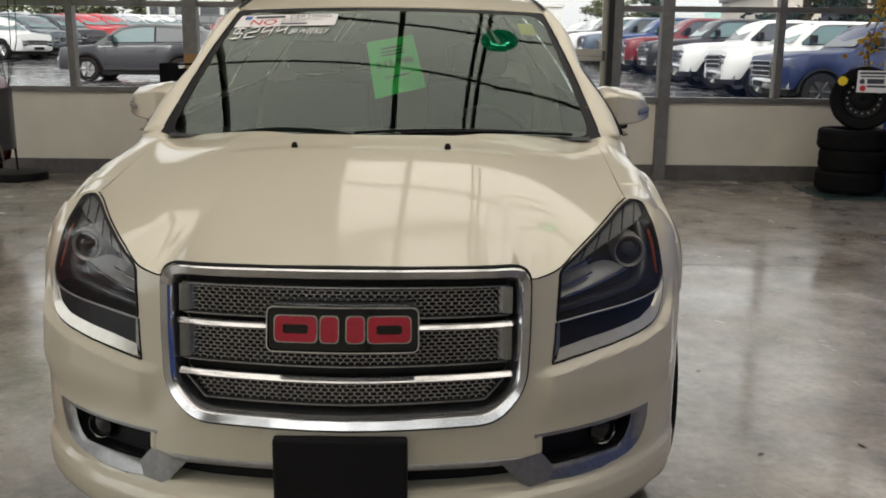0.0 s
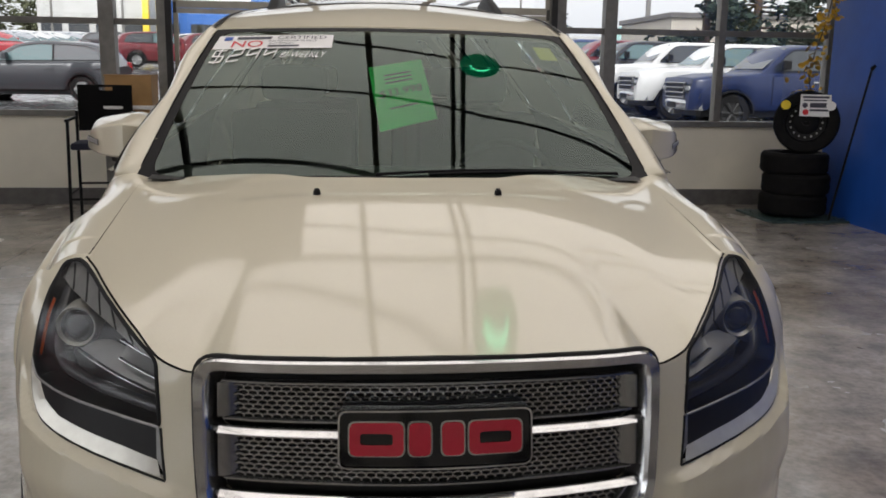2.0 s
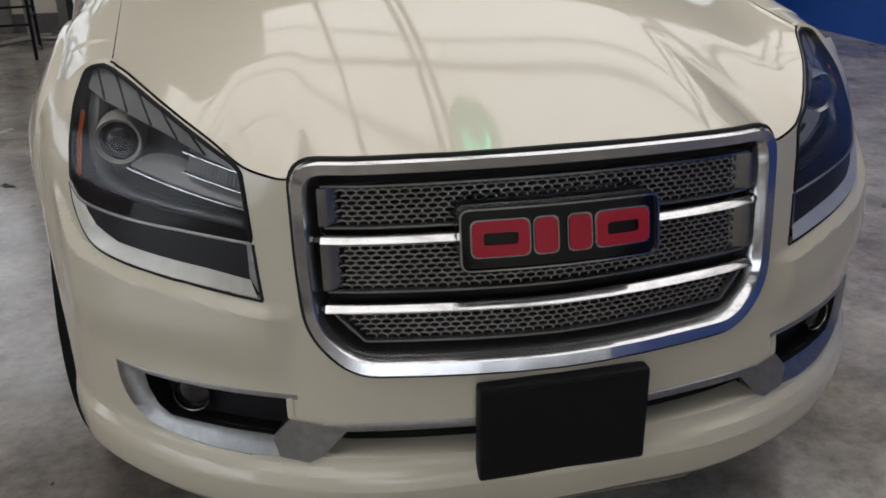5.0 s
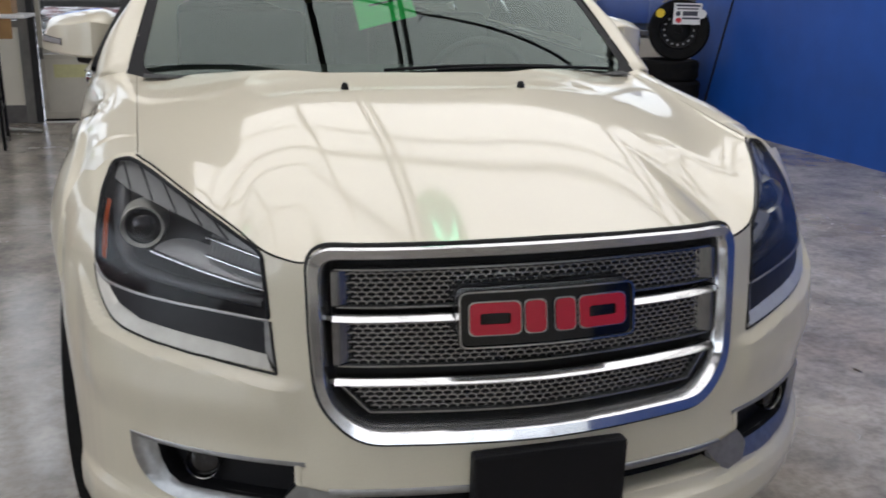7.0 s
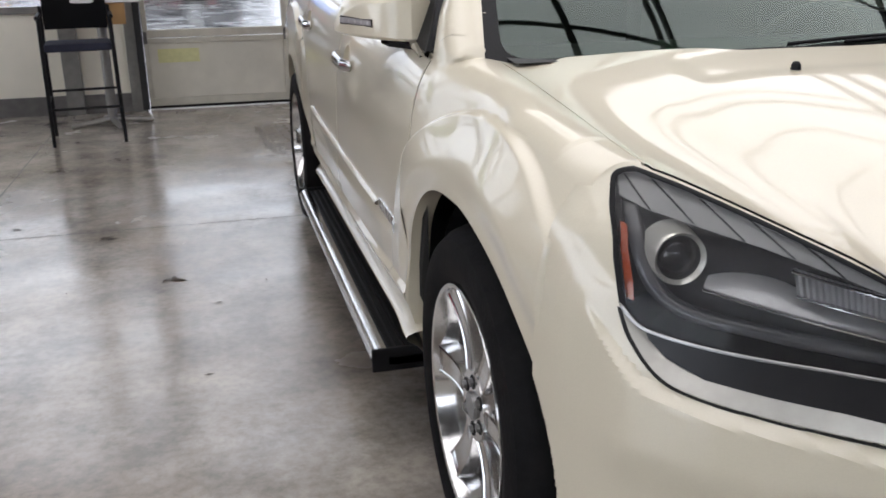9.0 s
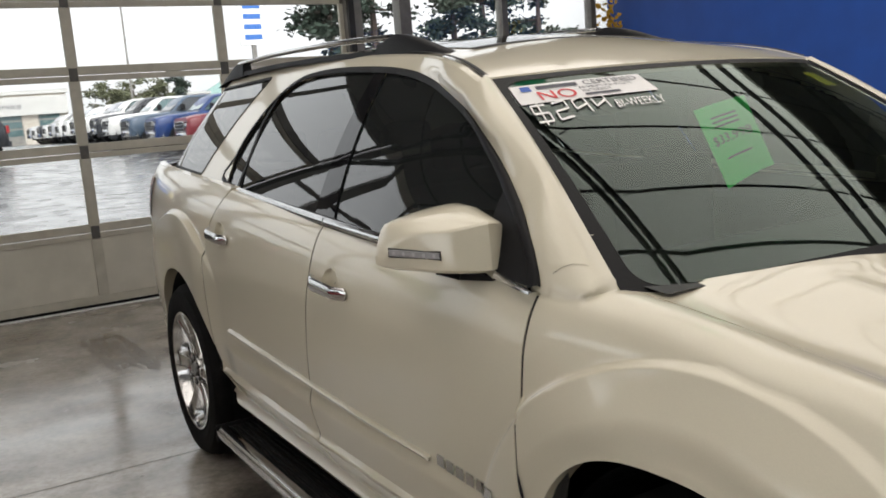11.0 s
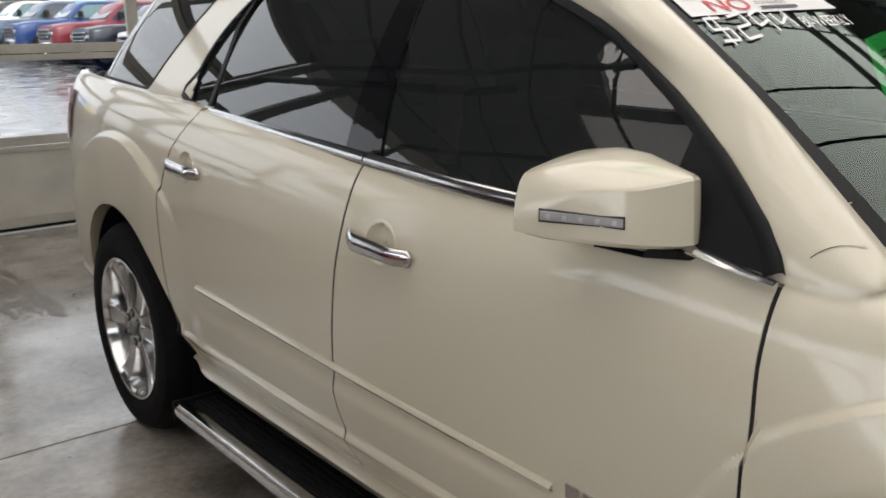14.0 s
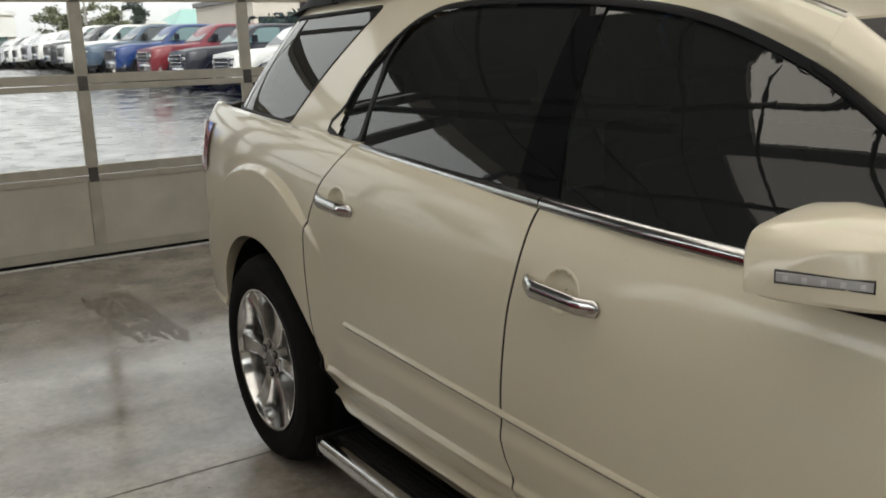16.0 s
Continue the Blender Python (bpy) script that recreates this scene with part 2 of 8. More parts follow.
def curve_table(table, flat=False):
    """A monotone cubic through rows of (key, value)."""
    xs, ys = np.array(table, float).T
    h, d = np.diff(xs), np.diff(ys) / np.diff(xs)
    m = np.zeros(len(xs))
    for i in range(1, len(xs) - 1):
        if d[i - 1] * d[i] > 0:
            w1, w2 = 2 * h[i] + h[i - 1], h[i] + 2 * h[i - 1]
            m[i] = (w1 + w2) / (w1 / d[i - 1] + w2 / d[i])
    m[0], m[-1] = (0.0 if flat else d[0]), d[-1]

    def value(v):
        if v <= xs[0]:
            return float(ys[0])
        if v >= xs[-1]:
            return float(ys[-1])
        i = int(np.searchsorted(xs, v) - 1)
        t = (v - xs[i]) / h[i]
        return float(ys[i] * (1 + 2 * t) * (1 - t) ** 2 + h[i] * m[i] * t * (1 - t) ** 2 + ys[i + 1] * t * t * (3 - 2 * t) + h[i] * m[i + 1] * t * t * (t - 1))
    return value


def smooth01(v):
    v = min(1.0, max(0.0, v))
    return v * v * (3 - 2 * v)


HUB_F, HUB_R, HUB_Z, HUB_X = 0.985, 4.015, 0.40, 0.93
width_at = curve_table([(0.45, 0.80), (0.55, 0.862), (0.7, 0.905), (0.9, 0.925), (1.3, 0.928), (1.8, 0.935), (2.5, 0.944), (3.5, 0.944), (4.1, 0.938), (4.4, 0.924), (4.6, 0.905), (4.75, 0.878), (4.86, 0.80)])
belt_at = curve_table([(0.5, 1.03), (1.0, 1.085), (1.45, 1.118), (1.66, 1.138), (1.95, 1.152), (2.5, 1.18), (3.55, 1.245), (4.2, 1.29), (4.8, 1.33)])
inset_below = curve_table([(-0.02, 0.094), (0.0, 0.082), (0.03, 0.06), (0.07, 0.04), (0.14, 0.02), (0.26, 0.004), (0.4, 0.0), (0.55, 0.004), (0.7, 0.018), (0.9, 0.05)])
roof_edge = curve_table([(1.90, 1.546), (2.05, 1.594), (2.25, 1.63), (2.7, 1.675), (3.3, 1.712), (3.9, 1.728), (4.4, 1.722), (4.72, 1.697)])


def side_x(y, z):
    """Half-width of the body side below the belt."""
    x = width_at(y) - inset_below(belt_at(y) - z)
    for hub, reach, rise in ((HUB_F, 0.64, 0.020), (HUB_R, 0.74, 0.024)):
        d = math.hypot(y - hub, (z - HUB_Z))
        fade = smooth01((y - 3.42) / 0.30) if hub > 2 else smooth01((1.72 - y) / 0.40)
        x += rise * fade * smooth01((reach - d) / (0.020 if hub > 2 else 0.012)) * smooth01((z - 0.30) / 0.25)
    # the shoulder of the wing leans in
    x -= 0.038 * smooth01((z - 0.86) / 0.16) * smooth01((1.40 - y) / 0.35)
    # a shallow crease low on the doors
    x += 0.012 * smooth01((0.66 - z) / 0.05) * smooth01((y - 1.45) / 0.3) * smooth01((3.5 - y) / 0.2)
    # a sharp ridge along the sill, hollow below it
    x += (0.013 * min(1.0, max(0.0, (0.523 - z) / 0.014)) - 0.030 * min(1.0, max(0.0, (0.503 - z) / 0.07))) * smooth01((y - 1.36) / 0.06)
    # the wing turns in towards the wheel opening
    x -= 0.016 * smooth01((0.55 - math.hypot(y - HUB_F, z - HUB_Z)) / 0.07) * smooth01((z - 0.45) / 0.2)
    return x


HEAD = [(1.43, 1.15), (1.57, 1.27), (1.75, 1.381), (1.95, 1.476), (2.18, 1.552), (2.4, 1.60)]


def glass_x(y, z):
    """Half-width of the sides above the belt."""
    x = 0.862 - 0.68 * (z - 1.18) - 0.50 * (z - 1.18) * (z - 1.55)
    # the sides draw in towards the windscreen, and the pillar head is full
    x -= 0.05 * (1 - smooth01((y - 1.35) / 0.85))
    x += 0.055 * smooth01((z - lerp_table(HEAD, y) + 0.01) / 0.07) * smooth01((y - 1.55) / 0.3) * (1 - smooth01((y - 2.0) / 0.5))
    return x - 0.16 * smooth01((y - 4.35) / 0.55) ** 1.5


def arch_bottom(y, low):
    """The lower edge of the side panels, lifted over the wheels."""
    z = low
    for hub, r in ((HUB_F, 0.462), (HUB_R, 0.475)):
        d = abs(y - hub)
        if hub < 2 and y > hub:
            # squarer behind the front wheel
            if d < 0.408:
                z = max(z, HUB_Z + r * (1 - (d / 0.408) ** 2.7) ** (1 / 2.7))
        elif d < r:
            z = max(z, HUB_Z + math.sqrt(r * r - d * d))
    return z


def grid_mesh(bm, rows, keep=None):
    """Faces over rows of points, mirrored to neither side. keep: which faces stay, by their centre."""
    vs = [[bm.verts.new(p) for p in r] for r in rows]
    for a, b in zip(vs, vs[1:]):
        for i in range(len(a) - 1):
            q = (a[i], a[i + 1], b[i + 1], b[i])
            if keep and not keep(sum((v.co for v in q), Vector()) / 4):
                continue
            bm.faces.new(q)
    return vs


def both(rows):
    return rows, [[(-x, y, z) for x, y, z in r] for r in rows]


def inside(poly, u, v):
    hit = False
    for (a, b), (c, d) in zip(poly, poly[1:] + poly[:1]):
        if (b > v) != (d > v) and u < (c - a) * (v - b) / (d - b) + a:
            hit = not hit
    return hit


def rounded(poly, r, n=4):
    """The polygon with its corners rounded."""
    out = []
    for i, p in enumerate(poly):
        p, a, b = Vector(p), Vector(poly[i - 1]), Vector(poly[(i + 1) % len(poly)])
        da, db = a - p, b - p
        k = min(r, da.length * 0.45, db.length * 0.45)
        s, e = p + da.normalized() * k, p + db.normalized() * k
        for j in range(n + 1):
            t = j / n
            out.append(tuple((1 - t) ** 2 * s + 2 * t * (1 - t) * p + t * t * e))
    return out


def dense(poly, step):
    out = []
    for a, b in zip(poly, poly[1:] + poly[:1]):
        a, b = Vector(a), Vector(b)
        n = max(1, int((b - a).length / step))
        out += [tuple(a + (b - a) * k / n) for k in range(n)]
    return out


def smooth_line(pts, n=4, closed=True):
    """A soft curve through the points."""
    out, m = [], len(pts)
    for i in range(m if closed else m - 1):
        p = [Vector(pts[j % m]) if closed else Vector(pts[min(max(j, 0), m - 1)]) for j in (i - 1, i, i + 1, i + 2)]
        for k in range(n):
            t = k / n
            out.append(tuple(0.5 * (2 * p[1] + (p[2] - p[0]) * t + (2 * p[0] - 5 * p[1] + 4 * p[2] - p[3]) * t * t + (3 * p[1] - p[0] - 3 * p[2] + p[3]) * t ** 3)))
    if not closed:
        out.append(tuple(pts[-1]))
    return out


def ribbon(bm, loop, closed, wide, high, place):
    """A strip along a line in two coordinates; place(u, v, h) puts it on a surface, h above it."""
    pts = [Vector(p) for p in loop]
    n = len(pts)
    rows = []
    for i, p in enumerate(pts):
        a = pts[i - 1] if closed or i else p
        b = pts[(i + 1) % n] if closed or i < n - 1 else p
        t = (b - a).normalized()
        nrm = Vector((-t.y, t.x))
        w = (wide(i / (n - 1)) if callable(wide) else wide) / 2
        rows.append([place(*(p + nrm * s * w), h) for s, h in ((1, -0.004), (1, high * 0.6), (0.6, high), (-0.6, high), (-1, high * 0.6), (-1, -0.004))])
    if closed:
        rows.append(rows[0])
    grid_mesh(bm, rows)
    bmesh.ops.remove_doubles(bm, verts=bm.verts, dist=1e-5)


def sheet(bm, poly, place, h, step=0.03):
    """A patch that fills a polygon in two coordinates, laid on a surface."""
    us, vs = [p[0] for p in poly], [p[1] for p in poly]
    edge = dense(poly, step)
    ring = [bm.verts.new((p[0], p[1], 0)) for p in edge]
    face = bm.faces.new(ring)
    bmesh.ops.triangulate(bm, faces=[face])
    for axis, lo, hi in ((0, min(us), max(us)), (1, min(vs), max(vs))):
        n = int((hi - lo) / step)
        for k in range(1, n):
            co, no = [0, 0, 0], [0, 0, 0]
            co[axis], no[axis] = lo + (hi - lo) * k / n, 1
            bmesh.ops.bisect_plane(bm, geom=bm.verts[:] + bm.edges[:] + bm.faces[:], plane_co=co, plane_no=no)
    for v in bm.verts:
        v.co = place(v.co.x, v.co.y, h)
    bmesh.ops.remove_doubles(bm, verts=bm.verts, dist=1e-5)


# front: plan curves at three heights, from the middle round the corner to the wheel arch
PLAN = {
    0.26: [(0, 0.075), (0.3, 0.095), (0.55, 0.19), (0.72, 0.33), (0.82, 0.46), (0.872, 0.56), (0.884, 0.60)],
    0.40: [(0, 0.036), (0.3, 0.066), (0.55, 0.160), (0.72, 0.294), (0.83, 0.432), (0.880, 0.55), (0.890, 0.60)],
    0.55: [(0, 0.045), (0.3, 0.085), (0.5, 0.155), (0.72, 0.295), (0.83, 0.43), (0.880, 0.55), (0.893, 0.60)],
    0.70: [(0, 0.075), (0.3, 0.11), (0.49, 0.172), (0.70, 0.30), (0.82, 0.43), (0.880, 0.55), (0.893, 0.60)],
    0.82: [(0, 0.10), (0.3, 0.125), (0.49, 0.19), (0.68, 0.32), (0.79, 0.436), (0.870, 0.55), (0.884, 0.60)],
    0.91: [(0, 0.122), (0.3, 0.14), (0.47, 0.20), (0.64, 0.34), (0.755, 0.465), (0.842, 0.55), (0.868, 0.60)],
    1.02: [(0, 0.20), (0.3, 0.24), (0.45, 0.32), (0.60, 0.44), (0.72, 0.585), (0.76, 0.595), (0.80, 0.60)],
}
# the foot of the bumper stands out as a lip
for z, out, wide in ((0.31, 0.014, 0.003), (0.36, 0.022, 0.004)):
    PLAN[z] = [(x + wide * (k > 4), y - out * min(1.0, (6 - k) / 2.6) ** 2) for k, (x, y) in enumerate(PLAN[0.40])]
PLAN_Z = sorted(PLAN)
PLAN_X = {z: curve_table([(i / 6, p[0]) for i, p in enumerate(PLAN[z])]) for z in PLAN_Z}
PLAN_Y = {z: curve_table([(i / 6, p[1]) for i, p in enumerate(PLAN[z])], True) for z in PLAN_Z}


NOSE_Z = np.linspace(0.22, 1.06, 85)
NOSE_S = np.linspace(0, 1, 101)
NOSE_X = np.array([[curve_table([(k, PLAN_X[k](s)) for k in PLAN_Z])(z) for s in NOSE_S[::4]] for z in NOSE_Z[::2]])
NOSE_Y = np.array([[curve_table([(k, PLAN_Y[k](s)) for k in PLAN_Z])(z) for s in NOSE_S[::4]] for z in NOSE_Z[::2]])


def spread(a):
    a = np.array([np.interp(NOSE_S, NOSE_S[::4], r) for r in a])
    return np.array([np.interp(NOSE_Z, NOSE_Z[::2], c) for c in a.T]).T


NOSE_X, NOSE_Y = spread(NOSE_X), spread(NOSE_Y)


def nose_rows(z):
    k = min(max((z - 0.22) / 0.01, 0), 83.999)
    i = int(k)
    return NOSE_X[i] * (1 - k + i) + NOSE_X[i + 1] * (k - i), NOSE_Y[i] * (1 - k + i) + NOSE_Y[i + 1] * (k - i)


def front_at(s, z):
    """The point of the nose at s (0 middle, 1 wheel arch) and height z, for the side x > 0."""
    xs, ys = nose_rows(z)
    return float(np.interp(s, NOSE_S, xs)), float(np.interp(s, NOSE_S, ys))


def front_s(x, z):
    return float(np.interp(abs(x), nose_rows(z)[0], NOSE_S))


def on_front(x, z, h):
    """A place on the nose from x and z, h proud of it."""
    s = front_s(x, z)
    px, py = front_at(s, z)
    ax, ay = front_at(max(0, s - 0.02), z)
    bx, by = front_at(min(1, s + 0.02), z)
    t = Vector((bx - ax, by - ay)).normalized()
    g = 1 if x >= 0 else -1
    return Vector((g * (px + t.y * h), py - t.x * h, z))


old_top = curve_table([(0.66, 1.0135), (0.74, 1.012), (0.87, 0.995), (1.0, 0.955)])
lamp_line = curve_table([(0.0, 0.922), (0.19, 0.920), (0.33, 0.916), (0.382, 0.908), (0.412, 0.894), (0.432, 0.883), (0.455, 0.886), (0.485, 0.893), (0.505, 0.902), (0.54, 0.927), (0.60, 0.958), (0.66, 0.988), (0.70, 1.0055), (0.73, 1.014)])


def solve_top(s):
    z = 0.93
    for _ in range(30):
        z = 0.5 * z + 0.5 * lamp_line(front_at(s, z)[0])
    return z if s < 0.66 else old_top(s)


nose_top0 = curve_table([(k / 50, solve_top(k / 50)) for k in range(51)])

# outlines on the nose, in x and z
GRILLE_OUT = rounded([(-0.428, 0.917), (0.428, 0.917), (0.427, 0.74), (0.419, 0.632), (0.352, 0.561), (-0.352, 0.561), (-0.419, 0.632), (-0.427, 0.74)], 0.048, 6)
GRILLE_IN = rounded([(-0.400, 0.886), (0.400, 0.886), (0.399, 0.74), (0.393, 0.643), (0.338, 0.594), (-0.338, 0.594), (-0.393, 0.643), (-0.399, 0.74)], 0.03, 6)
LAMP = [(0.503, 0.893), (0.515, 0.906), (0.56, 0.931), (0.62, 0.962), (0.68, 0.990), (0.735, 1.011), (0.766, 1.004), (0.787, 0.955), (0.799, 0.89), (0.803, 0.825), (0.785, 0.803), (0.74, 0.795), (0.68, 0.791), (0.59, 0.787), (0.496, 0.778)]
LAMP_BLACK = [(0.496, 0.777), (0.59, 0.786), (0.68, 0.790), (0.74, 0.794), (0.785, 0.802), (0.803, 0.826), (0.797, 0.785), (0.776, 0.742), (0.742, 0.724), (0.663, 0.710), (0.57, 0.698), (0.489, 0.686)]
LAMP_GLOSS = [(0.505, 0.777), (0.59, 0.785), (0.68, 0.789), (0.74, 0.793), (0.786, 0.801), (0.782, 0.785), (0.766, 0.764), (0.727, 0.745), (0.656, 0.736), (0.575, 0.727), (0.505, 0.714)]
FOG_EDGE = [((0.757, 0.517), (0.713, 0.517)), ((0.755, 0.478), (0.706, 0.478)), ((0.738, 0.437), (0.692, 0.450)), ((0.705, 0.412), (0.672, 0.437)), ((0.632, 0.402), (0.60, 0.440)), ((0.541, 0.399), (0.53, 0.440)), ((0.482, 0.404), (0.492, 0.439))]
FOG = [(0.755, 0.517), (0.447, 0.514), (0.462, 0.508), (0.461, 0.474), (0.482, 0.404)] + [p[0] for p in FOG_EDGE[5:0:-1]]
FOG_HOLE = [p[1] for p in FOG_EDGE] + [(0.462, 0.476), (0.463, 0.512)]
AIR_DAM = [(0.492, 0.440), (0.461, 0.476), (0.405, 0.468), (0.368, 0.459), (0.412, 0.410), (0.434, 0.398), (0.482, 0.404)]
SLOT = [(-0.392, 0.461), (0.392, 0.461), (0.415, 0.409), (-0.415, 0.409)]
ledge_z = curve_table([(0.44, 0.652), (0.51, 0.660), (0.60, 0.676), (0.68, 0.687), (0.74, 0.696), (0.79, 0.714), (0.815, 0.75), (0.84, 0.80)])


def ledge(x, z):
    """How far the bumper stands out below the shoulder under the headlamp, and along its foot."""
    a = abs(x)
    if z < 0.40:
        return 0.010 * smooth01((0.392 - z) / 0.012) * smooth01((a - 0.10) / 0.2) * smooth01((0.88 - a) / 0.05)
    return 0.019 * min(1.0, max(0.0, (ledge_z(a) + 0.020 - z) / 0.016)) * smooth01((z - 0.535) / 0.10) * smooth01((a - 0.43) / 0.06) * smooth01((0.858 - a) / 0.06)


DLO = [(1.4524, 1.113), (1.6811, 1.1368), (1.9584, 1.1574), (2.5, 1.188), (3.56, 1.256), (3.6, 1.36), (3.585, 1.48), (3.52, 1.585), (3.42, 1.64), (3.28, 1.657), (3.02, 1.655), (2.67, 1.632), (2.4, 1.6), (2.1777, 1.5519), (1.9566, 1.4758), (1.7673, 1.3786), (1.5922, 1.2629), (1.4926, 1.1789)]
QUARTER = rounded([(3.96, 1.283), (4.69, 1.325), (4.745, 1.45), (4.74, 1.60), (4.68, 1.668), (3.79, 1.680)], 0.03)

M_WHITE = material("pearl_white_paint", (0.64, 0.59, 0.455), 0.34, spec=0.4, coat=1.0, grain=0.07, size=420, stain=(0.55, 0.50, 0.40), stain_size=6, stain_amt=0.06)
M_WHITE.node_tree.nodes["Principled BSDF"].inputs["Coat IOR"].default_value = 1.52
M_WHITE.node_tree.nodes["Principled BSDF"].inputs["Coat Roughness"].default_value = 0.05
M_CHROME = material("chrome", (0.66, 0.66, 0.66), 0.14, 1.0, stain=(0.25, 0.24, 0.22), stain_size=25, stain_amt=0.25)
M_TRIM = material("bright_lamp_trim", (0.74, 0.72, 0.65), 0.26, 0.45, grain=0.15, size=40)
M_SATIN = material("satin_silver", (0.34, 0.34, 0.335), 0.35, 0.85, grain=0.3, size=60, stain_amt=0.3, stain_size=9)
M_BLACK = material("black_plastic", (0.010, 0.010, 0.011), 0.48, spec=0.15, grain=0.2, size=120, bump=0.1, bump_size=300)
M_PILLAR = glass_material("pillar_gloss", (0, 0, 0), 0.0, opaque=1.0, matte=(0.006, 0.006, 0.007), ior=1.36)
M_GLOSSBLACK = material("gloss_black", (0.008, 0.008, 0.009), 0.08, spec=0.6)
M_COWL = material("cowl_plastic", (0.006, 0.006, 0.006), 0.9, spec=0.03, grain=0.2, size=90)
M_RUBBER = material("tyre_rubber", (0.009, 0.009, 0.0095), 0.8, spec=0.12, grain=0.4, size=40, stain=(0.022, 0.02, 0.018), stain_size=12, stain_amt=0.3, bump=0.2, bump_size=150)
M_RED = material("badge_red", (0.44, 0.016, 0.035), 0.25, coat=0.5, grain=0.1, size=80)
M_AMBER = material("amber_lens", (0.42, 0.075, 0.02), 0.15, coat=0.8)
M_REDLENS = material("red_lens", (0.28, 0.012, 0.015), 0.12, coat=0.9, grain=0.2, size=90)
M_LENS = glass_material("lamp_lens", (0.92, 0.93, 0.93), 0.0, opaque=0.04, matte=(0.42, 0.42, 0.43), ior=1.22)
M_WS = glass_material("windscreen_glass", (0.68, 0.78, 0.72), 0.015, sheen=(0.86, 1.0, 0.93))
# the even grey paints in the dim room these panes would reflect
M_TINT = glass_material("tinted_glass", (0.10, 0.115, 0.11), 0.035, opaque=0.3, matte=(0.035, 0.04, 0.04))
M_INNER = material("interior_grey", (0.09, 0.088, 0.08), 0.8, grain=0.25, size=30)
M_DASH = material("dashboard", (0.018, 0.018, 0.018), 0.6, grain=0.3, size=60)
M_GAP = material("panel_gap", (0.01, 0.01, 0.009), 0.8)
M_PAPER_W = material("white_vinyl", (0.78, 0.77, 0.76), 0.45, grain=0.05, size=30)
M_GREEN = material("green_paper", (0.05, 0.86, 0.16), 0.5, grain=0.1, size=8)
M_TXT_RED = material("red_print", (0.62, 0.03, 0.04), 0.5)
M_TXT_DARK = material("dark_print", (0.05, 0.05, 0.07), 0.5)
M_TXT_WHITE = material("white_print", (0.82, 0.82, 0.80), 0.5)

car = thing("car", "pearl white SUV, chrome mesh grille, price stickers on windscreen", "car")


def frange(a, b, n):
    return [a + (b - a) * k / n for k in range(n + 1)]


def nose():
    bm = bmesh.new()
    g_in = rounded([(-0.419, 0.906), (0.419, 0.906), (0.418, 0.74), (0.411, 0.636), (0.348, 0.573), (-0.348, 0.573), (-0.411, 0.636), (-0.418, 0.74)], 0.04, 6)
    lamp_hole = [(x - 0.001, z) for x, z in LAMP]

    def keep(c):
        u, v = abs(c.x), c.z
        return not (inside(g_in, u, v) or inside(lamp_hole, u, v) or inside(LAMP_BLACK, u, v) or inside(FOG, u, v) or inside(SLOT, u, v))
    rows = []
    for k in range(0, 193):
        s = k / 192
        top = nose_top(s)
        if s > 0.668:
            sec = [(p[0], p[2]) for p in wing_section(0.598)[0]]
            for _ in range(8):
                top = lerp_table(sec, front_at(s, top)[0])
        low = 0.262
        col = []
        for j in range(0, 121):
            z = low + (top - low) * j / 120
            x, y = front_at(s, z)
            p = on_front(x, z, ledge(x, z)) if 0.03 < s < 0.97 else (x, y, z)
            col.append(tuple(p))
        # the chin turns under
        col = [(col[0][0] * 0.96, col[0][1] + 0.10, 0.225), (col[0][0] * 0.985, col[0][1] + 0.025, 0.235)] + col
        rows.append(col)

    def keep2(c):
        d = math.hypot(c.y - HUB_F, c.z - HUB_Z)
        return keep(c) and d > 0.462
    for r in both(rows):
        grid_mesh(bm, r, keep=keep2)
    bmesh.ops.remove_doubles(bm, verts=bm.verts, dist=1e-4)
    return part("front_bumper", bm, M_WHITE, car, "pearl white bumper and nose", smooth=24)


hood_mid = curve_table([(0.10, 0.912), (0.135, 0.9225), (0.22, 0.946), (0.35, 0.979), (0.6, 1.045), (0.87, 1.112), (1.1, 1.152), (1.3, 1.175)])
HOOD_TERMS = ((0, 0), (0, 1), (0, 2), (0, 3), (2, 0), (2, 1), (2, 2), (4, 0), (4, 1), (4, 2), (6, 0))


def hood_fit():
    """Smooth coefficients of the bonnet's height over x and y."""
    pts = [(0.0, y, hood_mid(y), 2.0) for y in frange(0.14, 1.2, 20)]
    pts += [(0.35, y, hood_mid(y) - 0.010, 1.0) for y in frange(0.16, 1.2, 16)]
    pts += [(0.722 + 0.02 * (y - 0.58) / 0.7, y, 1.016 + (1.120 - 1.016) * ((y - 0.58) / 0.71) ** 0.85, 2.0) for y in frange(0.58, 1.29, 20)]
    pts += [(*front_at(s, nose_top0(s)), nose_top0(s) + 0.003, 3.0) for s in frange(0.0, 0.66, 24) if not 0.375 < front_at(s, nose_top0(s))[0] < 0.525]
    A = np.array([[w * x ** p * y ** q for p, q in HOOD_TERMS] for x, y, z, w in pts])
    return np.linalg.lstsq(A, np.array([w * z for x, y, z, w in pts]), rcond=None)[0]


HOOD_C = [float(c) for c in hood_fit()]


nose_top = nose_top0


